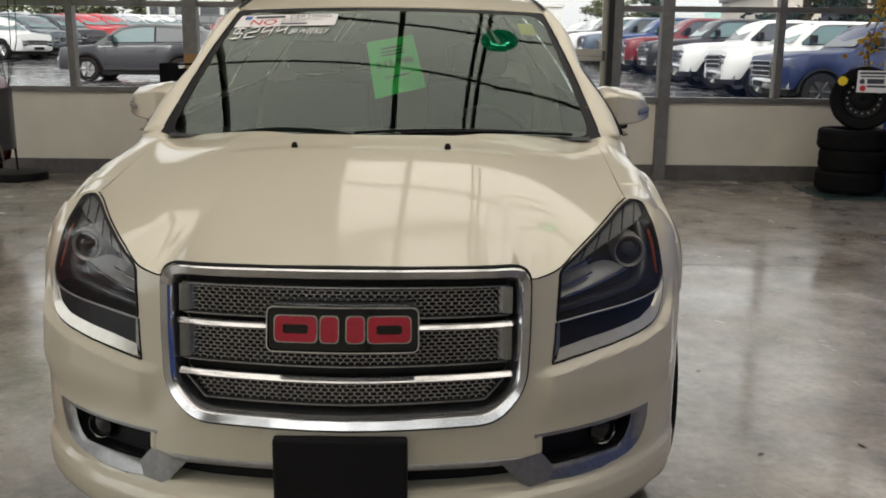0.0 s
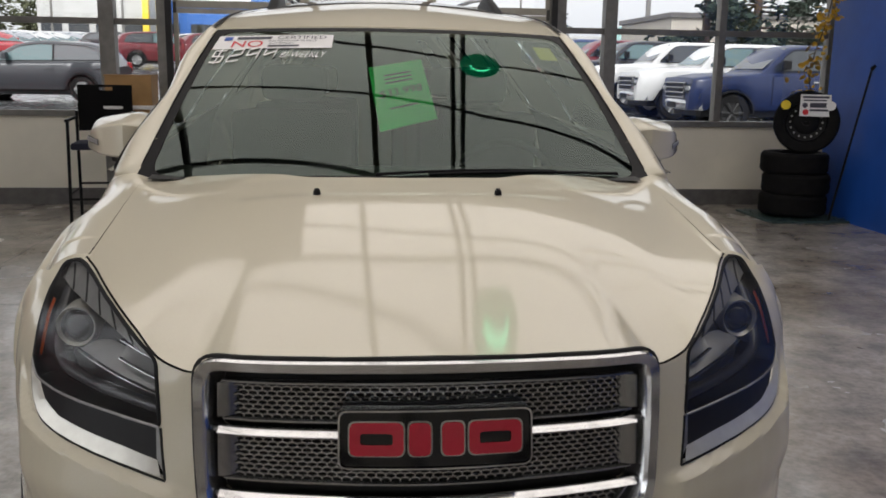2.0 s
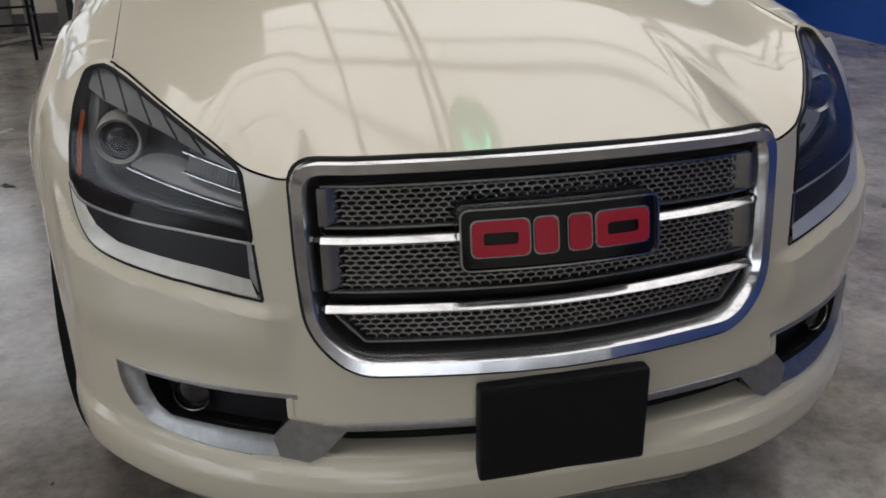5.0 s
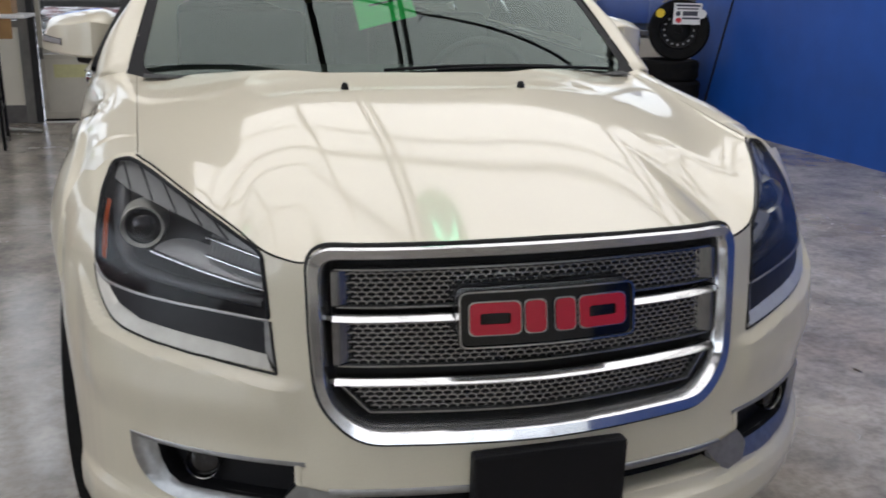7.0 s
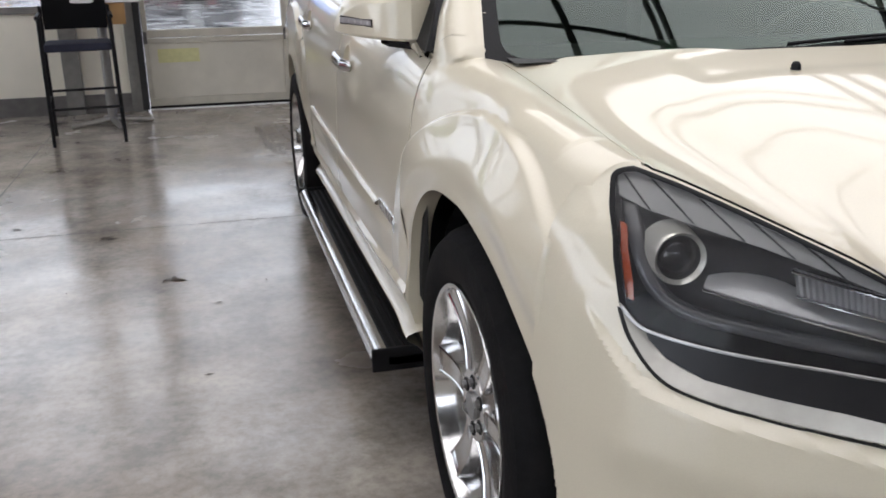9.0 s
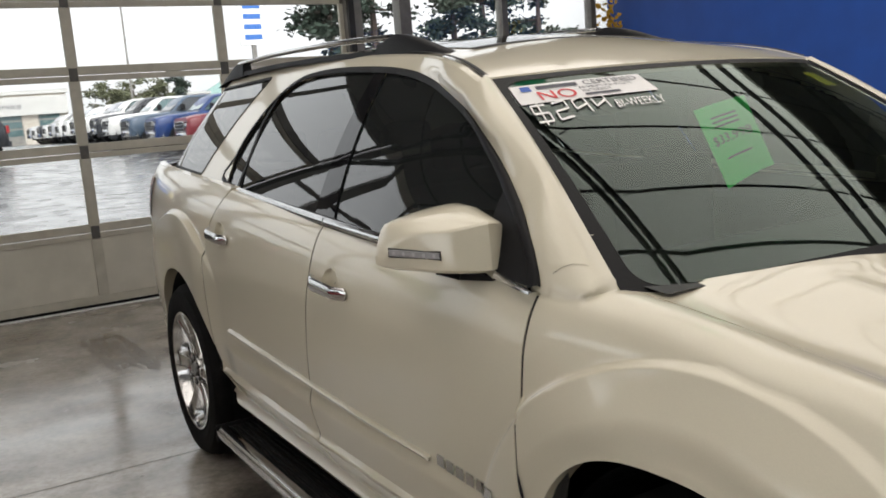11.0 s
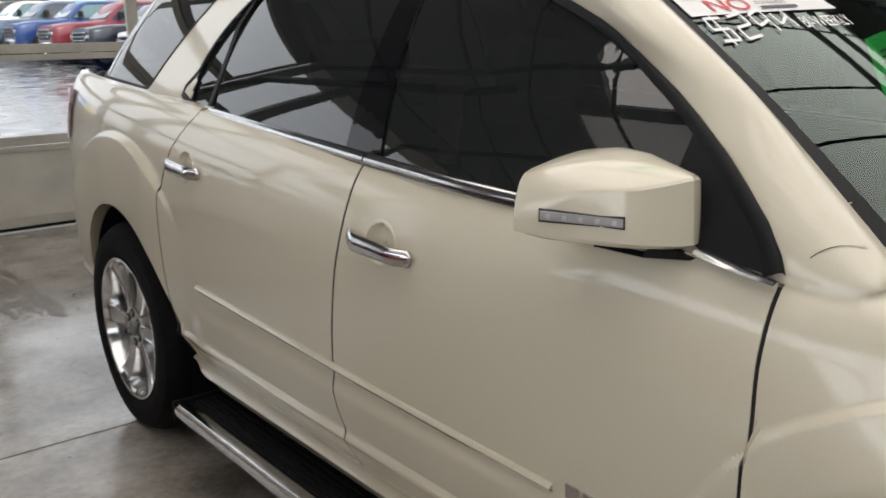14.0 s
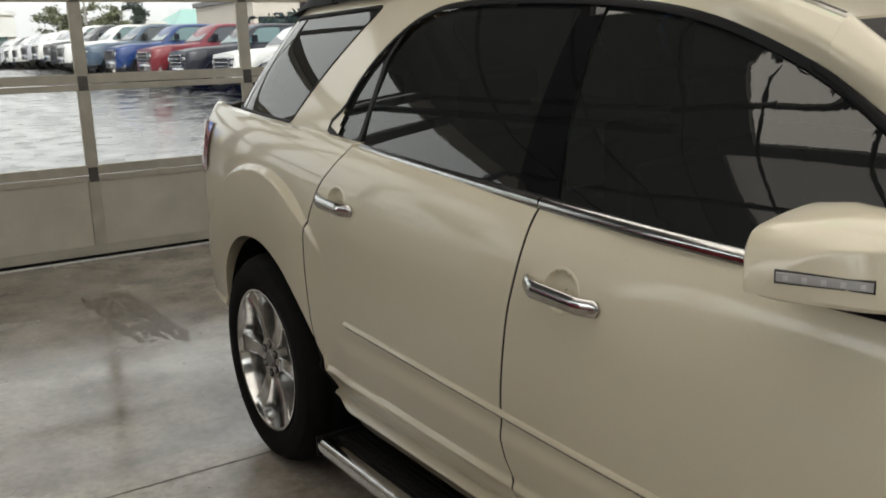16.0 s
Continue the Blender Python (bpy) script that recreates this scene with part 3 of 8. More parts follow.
def hood_z(x, y):
    """Height of the bonnet."""
    a = abs(x)
    z = sum(c * a ** p * y ** q for c, (p, q) in zip(HOOD_C, HOOD_TERMS))
    # the flanks fall away in a soft shoulder
    z -= 0.005 * smooth01((a - 0.46 - 0.14 * (y - 0.35)) / 0.16) * smooth01((y - 0.30) / 0.4)
    # a shallow sunken field before the windscreen
    z -= 0.0035 * smooth01((y - 0.86) / 0.05) * smooth01((1.08 - y) / 0.06) * smooth01((0.47 - a) / 0.07)
    return z


cowl_y = curve_table([(0, 1.022), (0.24, 1.034), (0.36, 1.085), (0.5, 1.16), (0.6, 1.225), (0.745, 1.29)])


def hood():
    bm = bmesh.new()
    rows = []
    for k in range(121):
        s = 0.665 * k / 120
        x0, y0 = front_at(s, nose_top(s))
        x1 = 0.742 * k / 120
        y1 = cowl_y(x1)
        row = []
        for j in range(57):
            t = j / 56
            x = x0 + (x1 - x0) * t
            y = (y0 + 0.003) + (y1 - y0 - 0.003) * t
            zf = nose_top(s) + 0.002
            zs = hood_z(x, y)
            z0 = hood_z(x0, y0)
            zc = zs + (zf - z0) * (1 - t) ** 5
            row.append((x * 0.995, y, zc))
        # the rear edge and the sides are folded down
        row.append((row[-1][0], row[-1][1] + 0.001, row[-1][2] - 0.014))
        rows.append(row)
    rows.append([(x - 0.0004, y, z - 0.012) for x, y, z in rows[-1]])
    for r in both(rows):
        grid_mesh(bm, r)
    bmesh.ops.remove_doubles(bm, verts=bm.verts, dist=1e-4)
    bmesh.ops.recalc_face_normals(bm, faces=bm.faces)
    return part("bonnet", bm, M_WHITE, car, "pearl white bonnet", smooth=60)


def hood_edge(y):
    """Where bonnet and wing meet: x and z."""
    x0, y0 = front_at(0.665, nose_top(0.665))
    t = min(1, max(0, (y - y0) / (1.29 - y0)))
    x = x0 + (0.742 - x0) * t
    return x * 0.995 + 0.0016, hood_z(x, y) + (nose_top(0.665) + 0.002 - hood_z(x0, y0)) * (1 - t) ** 5 + 0.001


def wing_section(y):
    """Points from the bonnet edge over the shoulder down the side, at one y."""
    hx, hz = hood_edge(min(y, 1.29))
    if y > 1.285:
        e = screen_point(1.0, max(0, (y - 1.30) / 0.61), 0.006)
        k = smooth01((y - 1.285) / 0.02)
        hx, hz = hx + (e.x - hx) * k, hz + (e.z - hz) * k
    zs = min(belt_at(y) - 0.012, hz - 0.035)
    sx = side_x(y, zs)
    ctrl = (sx - 0.030, hz + (0.012 if y > 0.7 else 0.004))
    pts = []
    for j in range(15):
        t = j / 14
        pts.append(((1 - t) ** 2 * hx + 2 * t * (1 - t) * ctrl[0] + t * t * sx, y, (1 - t) ** 2 * hz + 2 * t * (1 - t) * ctrl[1] + t * t * zs))
    return pts, zs


seam_a = curve_table([(0.30, 1.42), (0.52, 1.414), (0.9, 1.418), (1.0, 1.424), (1.2, 1.426)])


def wing(g):
    bm = bmesh.new()
    rows = []
    for y in frange(0.592, 1.397, 150):
        pts, zs = wing_section(y)
        low = min(arch_bottom(y, 0.35), zs - 0.02)
        for j in range(1, 81):
            z = zs + (low - zs) * j / 80
            pts.append((side_x(y, z), y, z))
        pts.append((pts[-1][0] - 0.05, y, pts[-1][2] + 0.004))
        rows.append([(g * x, yy + (yy - 0.592) / 0.805 * (seam_a(z) - 1.40) * (1 - smooth01((z - belt_at(1.42) + 0.012) / 0.016)), z) for x, yy, z in pts])
    rows.append([(x - g * 0.02, y + 0.002, z) for x, y, z in rows[-1]])
    rows.insert(0, [(x - g * 0.012, y - 0.006, z - 0.003) for x, y, z in rows[0]])
    grid_mesh(bm, rows)
    return part("front_wing", bm, M_WHITE, car, smooth=60)


HANDLES = ((2.215, 2.45, 1.010), (3.268, 3.49, 1.072))  # y from, y to, z


def side_panel(name, y_front, y_rear, low, top, g, n=36, m=26, mat=None, label=""):
    """A panel of the body side between two edges given as y over z."""
    bm = bmesh.new()
    rows = []
    for j in range(n + 1):
        u = j / n
        col = []
        zt = 0.8
        ym = y_front(zt) + (y_rear(zt) - y_front(zt)) * u
        lo = arch_bottom(ym, low)
        hi = top(ym)
        for k in range(m + 1):
            z = lo + (hi - lo) * k / m
            y = y_front(z) + (y_rear(z) - y_front(z)) * u
            col.append((g * side_x(y, z), y, z))
        a, b = col[0], col[-1]
        col = [(a[0] - g * 0.05, a[1], a[2] + 0.005)] + col + [(b[0] - g * 0.03, b[1], b[2] + 0.002)]
        rows.append(col)
    for r, w in ((rows[0], -1), (rows[-1], 1)):
        flange = [(x - g * 0.02, y + 0.002 * w, z) for x, y, z in r]
        if w < 0:
            rows.insert(0, flange)
        else:
            rows.append(flange)
    # open where the cups behind the handles are let in
    cups = [(y0 * 0.45 + y1 * 0.55, z + 0.006) for y0, y1, z in HANDLES]
    grid_mesh(bm, rows, keep=lambda c: all(((c.y - y) / 1.15) ** 2 + (c.z - z) ** 2 > 0.044 ** 2 for y, z in cups))
    return part(name, bm, mat or M_WHITE, car, label, smooth=30)


seam_b = curve_table([(0.40, 2.47), (0.51, 2.49), (0.58, 2.525), (0.67, 2.543), (0.87, 2.525), (1.1, 2.487), (1.2, 2.48)])
seam_c = curve_table([(0.40, 3.52), (0.50, 3.545), (0.65, 3.575), (0.93, 3.585), (1.10, 3.52), (1.2, 3.43), (1.26, 3.38)])
GAPW = 0.0045


def along_line(pts, n):
    """n points evenly spaced along a line."""
    d = [0.0]
    for p, q in zip(pts, pts[1:]):
        d.append(d[-1] + (q - p).length)
    out = []
    for k in range(n):
        v = d[-1] * k / (n - 1)
        i = max(0, min(len(pts) - 2, int(np.searchsorted(d, v) - 1)))
        out.append(pts[i].lerp(pts[i + 1], (v - d[i]) / max(1e-9, d[i + 1] - d[i])))
    return out


def greenhouse(g):
    """Pillars and roof rail of one side."""
    bm = bmesh.new()
    rows, foot = [], []
    # from the foot of the windscreen pillar, back to the rear
    ys = frange(1.392, 1.9049, 84) + frange(1.9051, 4.80, 190)
    for y in ys:
        lo = belt_at(y) - 0.004
        hi = 1.135 + (1.552 - 1.135) * (y - 1.29) / (1.905 - 1.29) + 0.012 * math.sin(math.pi * (y - 1.29) / 0.615) if y < 1.905 else roof_edge(y)
        lo = min(lo, hi - 0.004)
        row = [Vector((g * glass_x(y, lo + (hi - lo) * k / 40), y, lo + (hi - lo) * k / 40)) for k in range(41)]
        if y < 1.905:
            # the foot of the pillar grows out of the wing
            e = screen_point(g * 1.0, max(0, (y - 1.30) / 0.61), 0.006)
            line = row + [row[-1].lerp(e, 0.3) + Vector((0, 0, 0.008)), row[-1].lerp(e, 0.7) + Vector((0, 0, 0.008)), e]
            w = wing_section(y)[0]
            w = [Vector((g * p[0], p[1], p[2])) for p in w[::-1]]
            f = smooth01((y - 1.392) / 0.20)
            row = [p.lerp(q, f) for p, q in zip(along_line(w, 60), along_line(line, 60))]
        foot.append(y < 1.905)
        rows.append(row)

    def keep(c):
        return not (inside(DLO, c.y, c.z) or inside(QUARTER, c.y, c.z))
    n = foot.index(False)
    grid_mesh(bm, rows[:n], keep=keep)
    grid_mesh(bm, rows[n:], keep=keep)
    # the pillar rounds inwards to the windscreen and to the roof
    lip = []
    for r in rows[n:]:
        x, y, z = r[-1]
        if y < 1.905:
            e = screen_point(g * 1.0, min(1, max(0, (y - 1.30) / 0.61)), 0.006)
            a = Vector((x, y, z))
            lip.append([a, a.lerp(e, 0.3) + Vector((0, 0, 0.008)), a.lerp(e, 0.7) + Vector((0, 0, 0.008)), e])
            continue
        n = Vector((g * -0.02, 0.0, 0.007))
        lip.append([(x, y, z), (x + n.x * 0.5, y + n.y * 0.3, z + 0.007), (x + n.x, y + n.y, z + 0.008), (x + 2 * n.x, y + 2.2 * n.y, z + 0.0)])
    grid_mesh(bm, lip)
    return part("pillar_frame", bm, M_WHITE, car, "pearl white pillars and roof rail", smooth=40)


def roof():
    bm = bmesh.new()
    rows = []
    for k in range(41):
        u = k / 40
        row = []
        for j in range(21):
            v = -1 + 2 * j / 20
            y = 1.915 + (4.74 - 1.915) * u
            xe = glass_x(y, roof_edge(y)) - 0.028
            y2 = y - 0.045 * (1 - v * v) * (1 - u) ** 3 + 0.06 * (1 - v * v) * u ** 4
            z = roof_edge(y) + 0.006 + (0.016 + 0.032 * smooth01(u / 0.22)) * (1 - v * v) * (1 - 0.2 * u)
            row.append((v * xe, y2, z))
        rows.append(row)
    front = [(x, y - 0.01, z - 0.03) for x, y, z in rows[0]]
    rear = [(x, y + 0.10, z - 0.06) for x, y, z in rows[-1]]
    grid_mesh(bm, [front] + rows + [rear])
    return part("roof_panel", bm, M_WHITE, car, smooth=50)


def roof_at(x, y):
    xe = glass_x(y, roof_edge(y)) - 0.028
    v = x / xe
    u = (y - 1.915) / (4.74 - 1.915)
    return roof_edge(y) + 0.006 + (0.016 + 0.032 * smooth01(u / 0.22)) * (1 - v * v) * (1 - 0.2 * u)


def screen_point(u, v, h=0.0):
    """The windscreen: u from -1 to 1 across, v from 0 at the foot to 1 at the top."""
    xb, xt = 0.762, 0.612
    x = (xb + (xt - xb) * v) * u
    bow = 1 - u * u
    y = (1.30 + (1.91 - 1.30) * v) - (0.125 * (1 - v) + 0.05 * v) * bow
    z = 1.128 + (1.552 - 1.128) * v + 0.018 * math.sin(math.pi * v) + (0.02 * (1 - v) + 0.014 * v) * bow
    return Vector((x, y, z)) + Vector((0, -0.545, 0.84)) * h


def screen_mesh(bm, u0, u1, v0, v1, h, n=24, m=14, keep=None):
    grid_mesh(bm, [[screen_point(u0 + (u1 - u0) * i / n, v0 + (v1 - v0) * j / m, h) for j in range(m + 1)] for i in range(n + 1)], keep=keep)


def wheel(name, x, y, g, label):
    root = new(name)
    root.parent = car
    root.location = (g * x, y, HUB_Z)
    tagged(root, label)
    # tyre
    bm = bmesh.new()
    prof = [(0.272, 0.0), (0.285, 0.012), (0.325, 0.020), (0.368, 0.012), (0.39, -0.015), (0.40, -0.045), (0.40, -0.19), (0.39, -0.22), (0.36, -0.245), (0.28, -0.25), (0.272, -0.24)]
    rows = []
    for k in range(65):
        a = 2 * math.pi * k / 64
        rows.append([(g * w, r * math.cos(a), r * math.sin(a)) for r, w in prof])
    grid_mesh(bm, rows)
    bmesh.ops.remove_doubles(bm, verts=bm.verts, dist=1e-5)
    part("tyre", bm, M_RUBBER, root, "black road tyre", smooth=40)
    # rim: barrel, lip, six broad flat spokes, hub and nuts
    bm = bmesh.new()
    lip = [(0.274, 0.004), (0.272, 0.012), (0.262, 0.010), (0.256, -0.01), (0.248, -0.06), (0.24, -0.12), (0.0, -0.125)]
    rows = [[(g * w, r * math.cos(a), r * math.sin(a)) for r, w in lip[:6]] for a in (2 * math.pi * k / 64 for k in range(65))]
    grid_mesh(bm, rows)
    bmesh.ops.remove_doubles(bm, verts=bm.verts, dist=1e-5)
    part("rim", bm, M_CHROME, root, "chrome wheel rim", smooth=50)
    bm = bmesh.new()
    cyl(bm, (-g * 0.11, 0, 0), (-g * 0.10, 0, 0), 0.235, n=40)
    part("brake_disc", bm, M_BASE, root)
    for k in range(6):
        # a broad flat spoke with rounded shoulders
        bm = bmesh.new()
        rows = []
        for t in frange(0, 1, 10):
            r = 0.050 + (0.262 - 0.050) * t
            w = 0.026 + 0.008 * t + 0.006 * t ** 4
            hgt = -0.012 - 0.010 * math.sin(math.pi * t) + 0.012 * t * t
            rows.append([(g * (hgt + d), r, w * q) for q, d in ((-1.12, -0.045), (-1.0, -0.010), (-0.94, -0.002), (-0.80, 0.0), (-0.72, -0.003), (0.72, -0.003), (0.80, 0.0), (0.94, -0.002), (1.0, -0.010), (1.12, -0.045))])
        grid_mesh(bm, rows)
        bmesh.ops.rotate(bm, verts=bm.verts, cent=(0, 0, 0), matrix=Matrix.Rotation(2 * math.pi * k / 6, 3, "X"))
        part("spoke", bm, M_CHROME, root, smooth=40)
    bm = bmesh.new()
    cyl(bm, (-g * 0.05, 0, 0), (-g * 0.014, 0, 0), 0.088, 0.080, n=32)
    part("hub_cap", bm, M_CHROME, root, smooth=30)
    bm = bmesh.new()
    cyl(bm, (-g * 0.02, 0, 0), (-g * 0.006, 0, 0), 0.033, 0.030, n=24)
    part("hub_centre", bm, M_SATIN, root, smooth=30)
    for k in range(6):
        a = 2 * math.pi * (k + 0.5) / 6
        c, s = 0.057 * math.cos(a), 0.057 * math.sin(a)
        bm = bmesh.new()
        cyl(bm, (-g * 0.016, c, s), (-g * 0.0125, c, s), 0.0165, n=16)
        part("nut_socket", bm, M_GAP, root)
        bm = bmesh.new()
        cyl(bm, (-g * 0.02, c, s), (-g * 0.006, c, s), 0.0095, n=6)
        part("wheel_nut", bm, M_SATIN, root)
    return root


def build_car():
    nose()
    hood()
    roof()
    for g in (-1, 1):
        wing(g)
        side_panel("front_door", lambda z: seam_a(z) + GAPW, lambda z: seam_b(z) - GAPW, 0.40, lambda y: belt_at(y) - 0.006, g, n=150, m=110)
        side_panel("rear_door", lambda z: seam_b(z) + GAPW, lambda z: seam_c(z) - GAPW, 0.40, lambda y: belt_at(y) - 0.006, g, n=150, m=110)
        for seam, z1 in ((seam_a, 1.10), (seam_b, 1.17), (seam_c, 1.22)):
            bm = bmesh.new()
            grid_mesh(bm, [[(g * (side_x(seam(z) + d, z) - 0.002), seam(z) + d, z) for d in (-GAPW, 0.0, GAPW)] for z in frange(0.43, z1, 50)])
            part("door_seam", bm, M_GAP, car)
        side_panel("rear_quarter", lambda z: seam_c(z) + GAPW, lambda z: 4.80 + 0.0 * z, 0.42, lambda y: belt_at(y) + 0.002, g, n=170, m=110)
        greenhouse(g)
        # rocker and skirt
        bm = bmesh.new()
        rows = []
        for y in frange(1.36, 3.53, 60):
            tuck = 0.045 * smooth01((y - 3.33) / 0.2)
            fl = -tuck + 0.003 * smooth01((y - 3.2) / 0.3) + 0.012 * smooth01((1.6 - y) / 0.25)
            rows.append([(g * (0.86), y, 0.432), (g * (0.915 + fl), y, 0.424), (g * (0.937 + fl), y, 0.416), (g * (0.941 + fl), y, 0.409), (g * (0.938 + fl), y, 0.402), (g * (0.912 + fl), y, 0.385), (g * (0.895 - tuck), y, 0.35), (g * (0.86 - tuck), y, 0.31), (g * 0.7, y, 0.29)])
        grid_mesh(bm, rows)
        part("side_skirt", bm, M_WHITE, car, smooth=50)
        # dark behind the panel gaps
        bm = bmesh.new()
        rows = []
        for y in frange(1.3, 3.62, 20):
            rows.append([(g * (side_x(y, z) - 0.028), y, z) for z in frange(arch_bottom(y, 0.42), belt_at(y) - 0.01, 12)])
        grid_mesh(bm, rows)
        part("inner_shell", bm, M_GAP, car)
        # wheel arch liners
        for hub, r in ((HUB_F, 0.459), (HUB_R, 0.472)):
            bm = bmesh.new()
            rows = []
            for k in range(33):
                a = math.pi * (-0.12 + 1.24 * k / 32)
                y, z = hub + r * math.cos(a), HUB_Z + r * math.sin(a)
                rows.append([(g * (0.85 if hub < 2 else 0.905), y, z), (g * 0.55, y, z)])
            grid_mesh(bm, rows)
            box(bm, *sorted((g * 0.55, g * 0.56)), hub - r, hub + r, 0.25, HUB_Z + r)
            part("arch_liner", bm, M_BLACK, car)
        # door mouldings, thin bright line
        bm = bmesh.new()
        rows = []
        for y in frange(1.80, 3.34, 24):
            z = 0.650 + (0.704 - 0.650) * ((y - 1.6) / 1.74) ** 1.1
            x = side_x(y, z)
            rows.append([(g * (x - 0.004), y, z + 0.009), (g * (x + 0.007), y, z + 0.006), (g * (x + 0.011), y, z), (g * (x + 0.009), y, z - 0.005), (g * (x - 0.004), y, z - 0.007)])
        grid_mesh(bm, rows)
        part("door_moulding", bm, M_WHITE, car, smooth=25)
        # dark strip paints in the gap and shadow line below the moulding
        bm = bmesh.new()
        grid_mesh(bm, [[(r[-1][0] + g * 0.0055, r[-1][1], r[-1][2] + 0.001), (r[-1][0] + g * 0.0050, r[-1][1], r[-1][2] - 0.006)] for r in rows])
        part("moulding_seam", bm, M_GAP, car)
        # short seam from the mirror sail to the foot of the windscreen
        bm = bmesh.new()
        line = []
        for t in frange(0, 1, 8):
            w = wing_section(1.392 - 0.055 * t)[0]
            k = 11.0 - 6.5 * t
            p = Vector(w[int(k)]).lerp(Vector(w[int(k) + 1]), k - int(k))
            line.append(Vector((g * (p.x + 0.0012), p.y, p.z + 0.0012)))
        grid_mesh(bm, [[p, p + Vector((0, 0.0022, 0))] for p in line])
        part("pillar_seam", bm, M_GAP, car)
        # chrome along the foot of the side glass
        for a, b in ((1.42, 2.478), (2.484, 3.59)):
            bm = bmesh.new()
            rows = []
            for y in frange(a, b, 20):
                z = belt_at(y) + 0.003
                x = glass_x(y, z) + 0.034 * (1 - smooth01((y - 1.40) / 0.5))
                k = 0.25 + 0.75 * smooth01((y - 1.42) / 0.3)
                rows.append([(g * (x - 0.004), y, z - 0.014), (g * (x + 0.010), y, z - 0.012 * k - 0.002), (g * (x + 0.012), y, z - 0.014 * (1 - k)), (g * (x + 0.006), y, z + 0.024 * k - 0.014), (g * (x - 0.006), y, z + 0.026 * k - 0.014)])
            grid_mesh(bm, rows)
            part("chrome_strip", bm, M_CHROME, car, "chrome strip under the side glass", smooth=60)
        put = lambda y, z, h, g=g: Vector((g * (glass_x(y, z) + 0.8 * h), y, z + 0.5 * h))
        proud = lambda y, z, h, g=g: Vector((g * (glass_x(y, z) + 0.016 * (1 - smooth01((y - 1.40) / 0.34)) + 0.8 * h), y, z + 0.5 * h))
        bm = bmesh.new()
        ribbon(bm, dense(smooth_line(DLO), 0.04), True, 0.018, 0.003, put)
        part("window_seal", bm, M_BLACK, car, smooth=60)
        bm = bmesh.new()
        ribbon(bm, dense(QUARTER, 0.04), True, 0.012, 0.003, put)
        part("window_seal", bm, M_BLACK, car, smooth=60)
        fg = [p for p in DLO[:3]] + [(2.44, 1.186), (2.615, 1.622), (2.40, 1.60)] + DLO[13:]
        bm = bmesh.new()
        sheet(bm, fg, put, -0.010, 0.02)
        part("door_glass", bm, M_TINT, car, "dark tinted side glass", smooth="all")
        rg = [(2.58, 1.193), (3.40, 1.246), (3.50, 1.50), (3.46, 1.61), (3.28, 1.653), (3.02, 1.651), (2.70, 1.630)]
        bm = bmesh.new()
        sheet(bm, rg, put, -0.010, 0.02)
        part("door_glass", bm, M_TINT, car, "dark tinted side glass", smooth="all")
        rg = [(3.425, 1.248), (3.56, 1.256), (3.60, 1.36), (3.585, 1.48), (3.52, 1.58), (3.515, 1.50)]
        bm = bmesh.new()
        sheet(bm, rg, put, -0.010, 0.02)
        part("door_glass", bm, M_TINT, car, "dark tinted side glass", smooth="all")
        bm = bmesh.new()
        ribbon(bm, [(3.41, 1.245), (3.505, 1.49), (3.515, 1.59)], False, 0.02, 0.0, put)
        part("glass_divider", bm, M_BLACK, car)
        bm = bmesh.new()
        sheet(bm, [(2.435, 1.184), (2.585, 1.193), (2.70, 1.632), (2.61, 1.622)], put, -0.004, 0.05)
        part("centre_pillar", bm, M_PILLAR, car, "gloss black door pillar", smooth="all")
        bm = bmesh.new()
        sheet(bm, QUARTER, put, -0.004, 0.02)
        part("quarter_glass", bm, M_TINT, car, "dark tinted rear quarter glass", smooth="all")
        bm = bmesh.new()
        sheet(bm, [(1.434, 1.112), (1.6519, 1.1279), (1.6462, 1.3099), (1.5425, 1.2416), (1.4521, 1.1525)], proud, 0.010, 0.04)
        part("mirror_sail", bm, M_BLACK, car, smooth="all")
        bm = bmesh.new()
        ribbon(bm, [(1.434, 1.112), (1.4471, 1.1368), (1.4774, 1.1735), (1.5226, 1.2124), (1.5823, 1.2597), (1.6609, 1.3131), (1.7192, 1.3506), (1.7769, 1.3838), (1.8335, 1.4168), (1.8891, 1.4475), (1.9464, 1.4738)], False, lambda t: 0.030 - 0.016 * t, 0.012, proud)
        part("sail_edge", bm, M_BLACK, car, smooth=60)
        for y in (HUB_F, HUB_R):
            wheel("wheel", HUB_X + (0.012 if y > 2 else -0.030), y, g, "chrome six-spoke wheel with a black tyre")


build_car()


def text_mesh(text, size):
    """Letters as a flat mesh in x and y, from the built-in font."""
    cu = bpy.data.curves.new("letters", "FONT")
    cu.body, cu.size = text, size
    ob = new("letters", cu)
    dg = bpy.context.evaluated_depsgraph_get()
    me = bpy.data.meshes.new_from_object(ob.evaluated_get(dg))
    bpy.data.objects.remove(ob)
    bm = bmesh.new()
    bm.from_mesh(me)
    return bm


def letters(name, text, mat, parent, place, width, height, label="", slant=0.0):
    """Writing fitted into width and height, each corner sent through place(a, b) with a, b from 0 to 1."""
    bm = text_mesh(text, 1.0)
    x0, x1 = min(v.co.x for v in bm.verts), max(v.co.x for v in bm.verts)
    y0, y1 = min(v.co.y for v in bm.verts), max(v.co.y for v in bm.verts)
    for v in bm.verts:
        b = (v.co.y - y0) / (y1 - y0)
        v.co = place((v.co.x - x0) / (x1 - x0) * width + slant * b, b * height)
    return part(name, bm, mat, parent, label)


M_REFLECT = material("lamp_reflector", (0.42, 0.42, 0.42), 0.35, 0.45, grain=0.2, size=60)
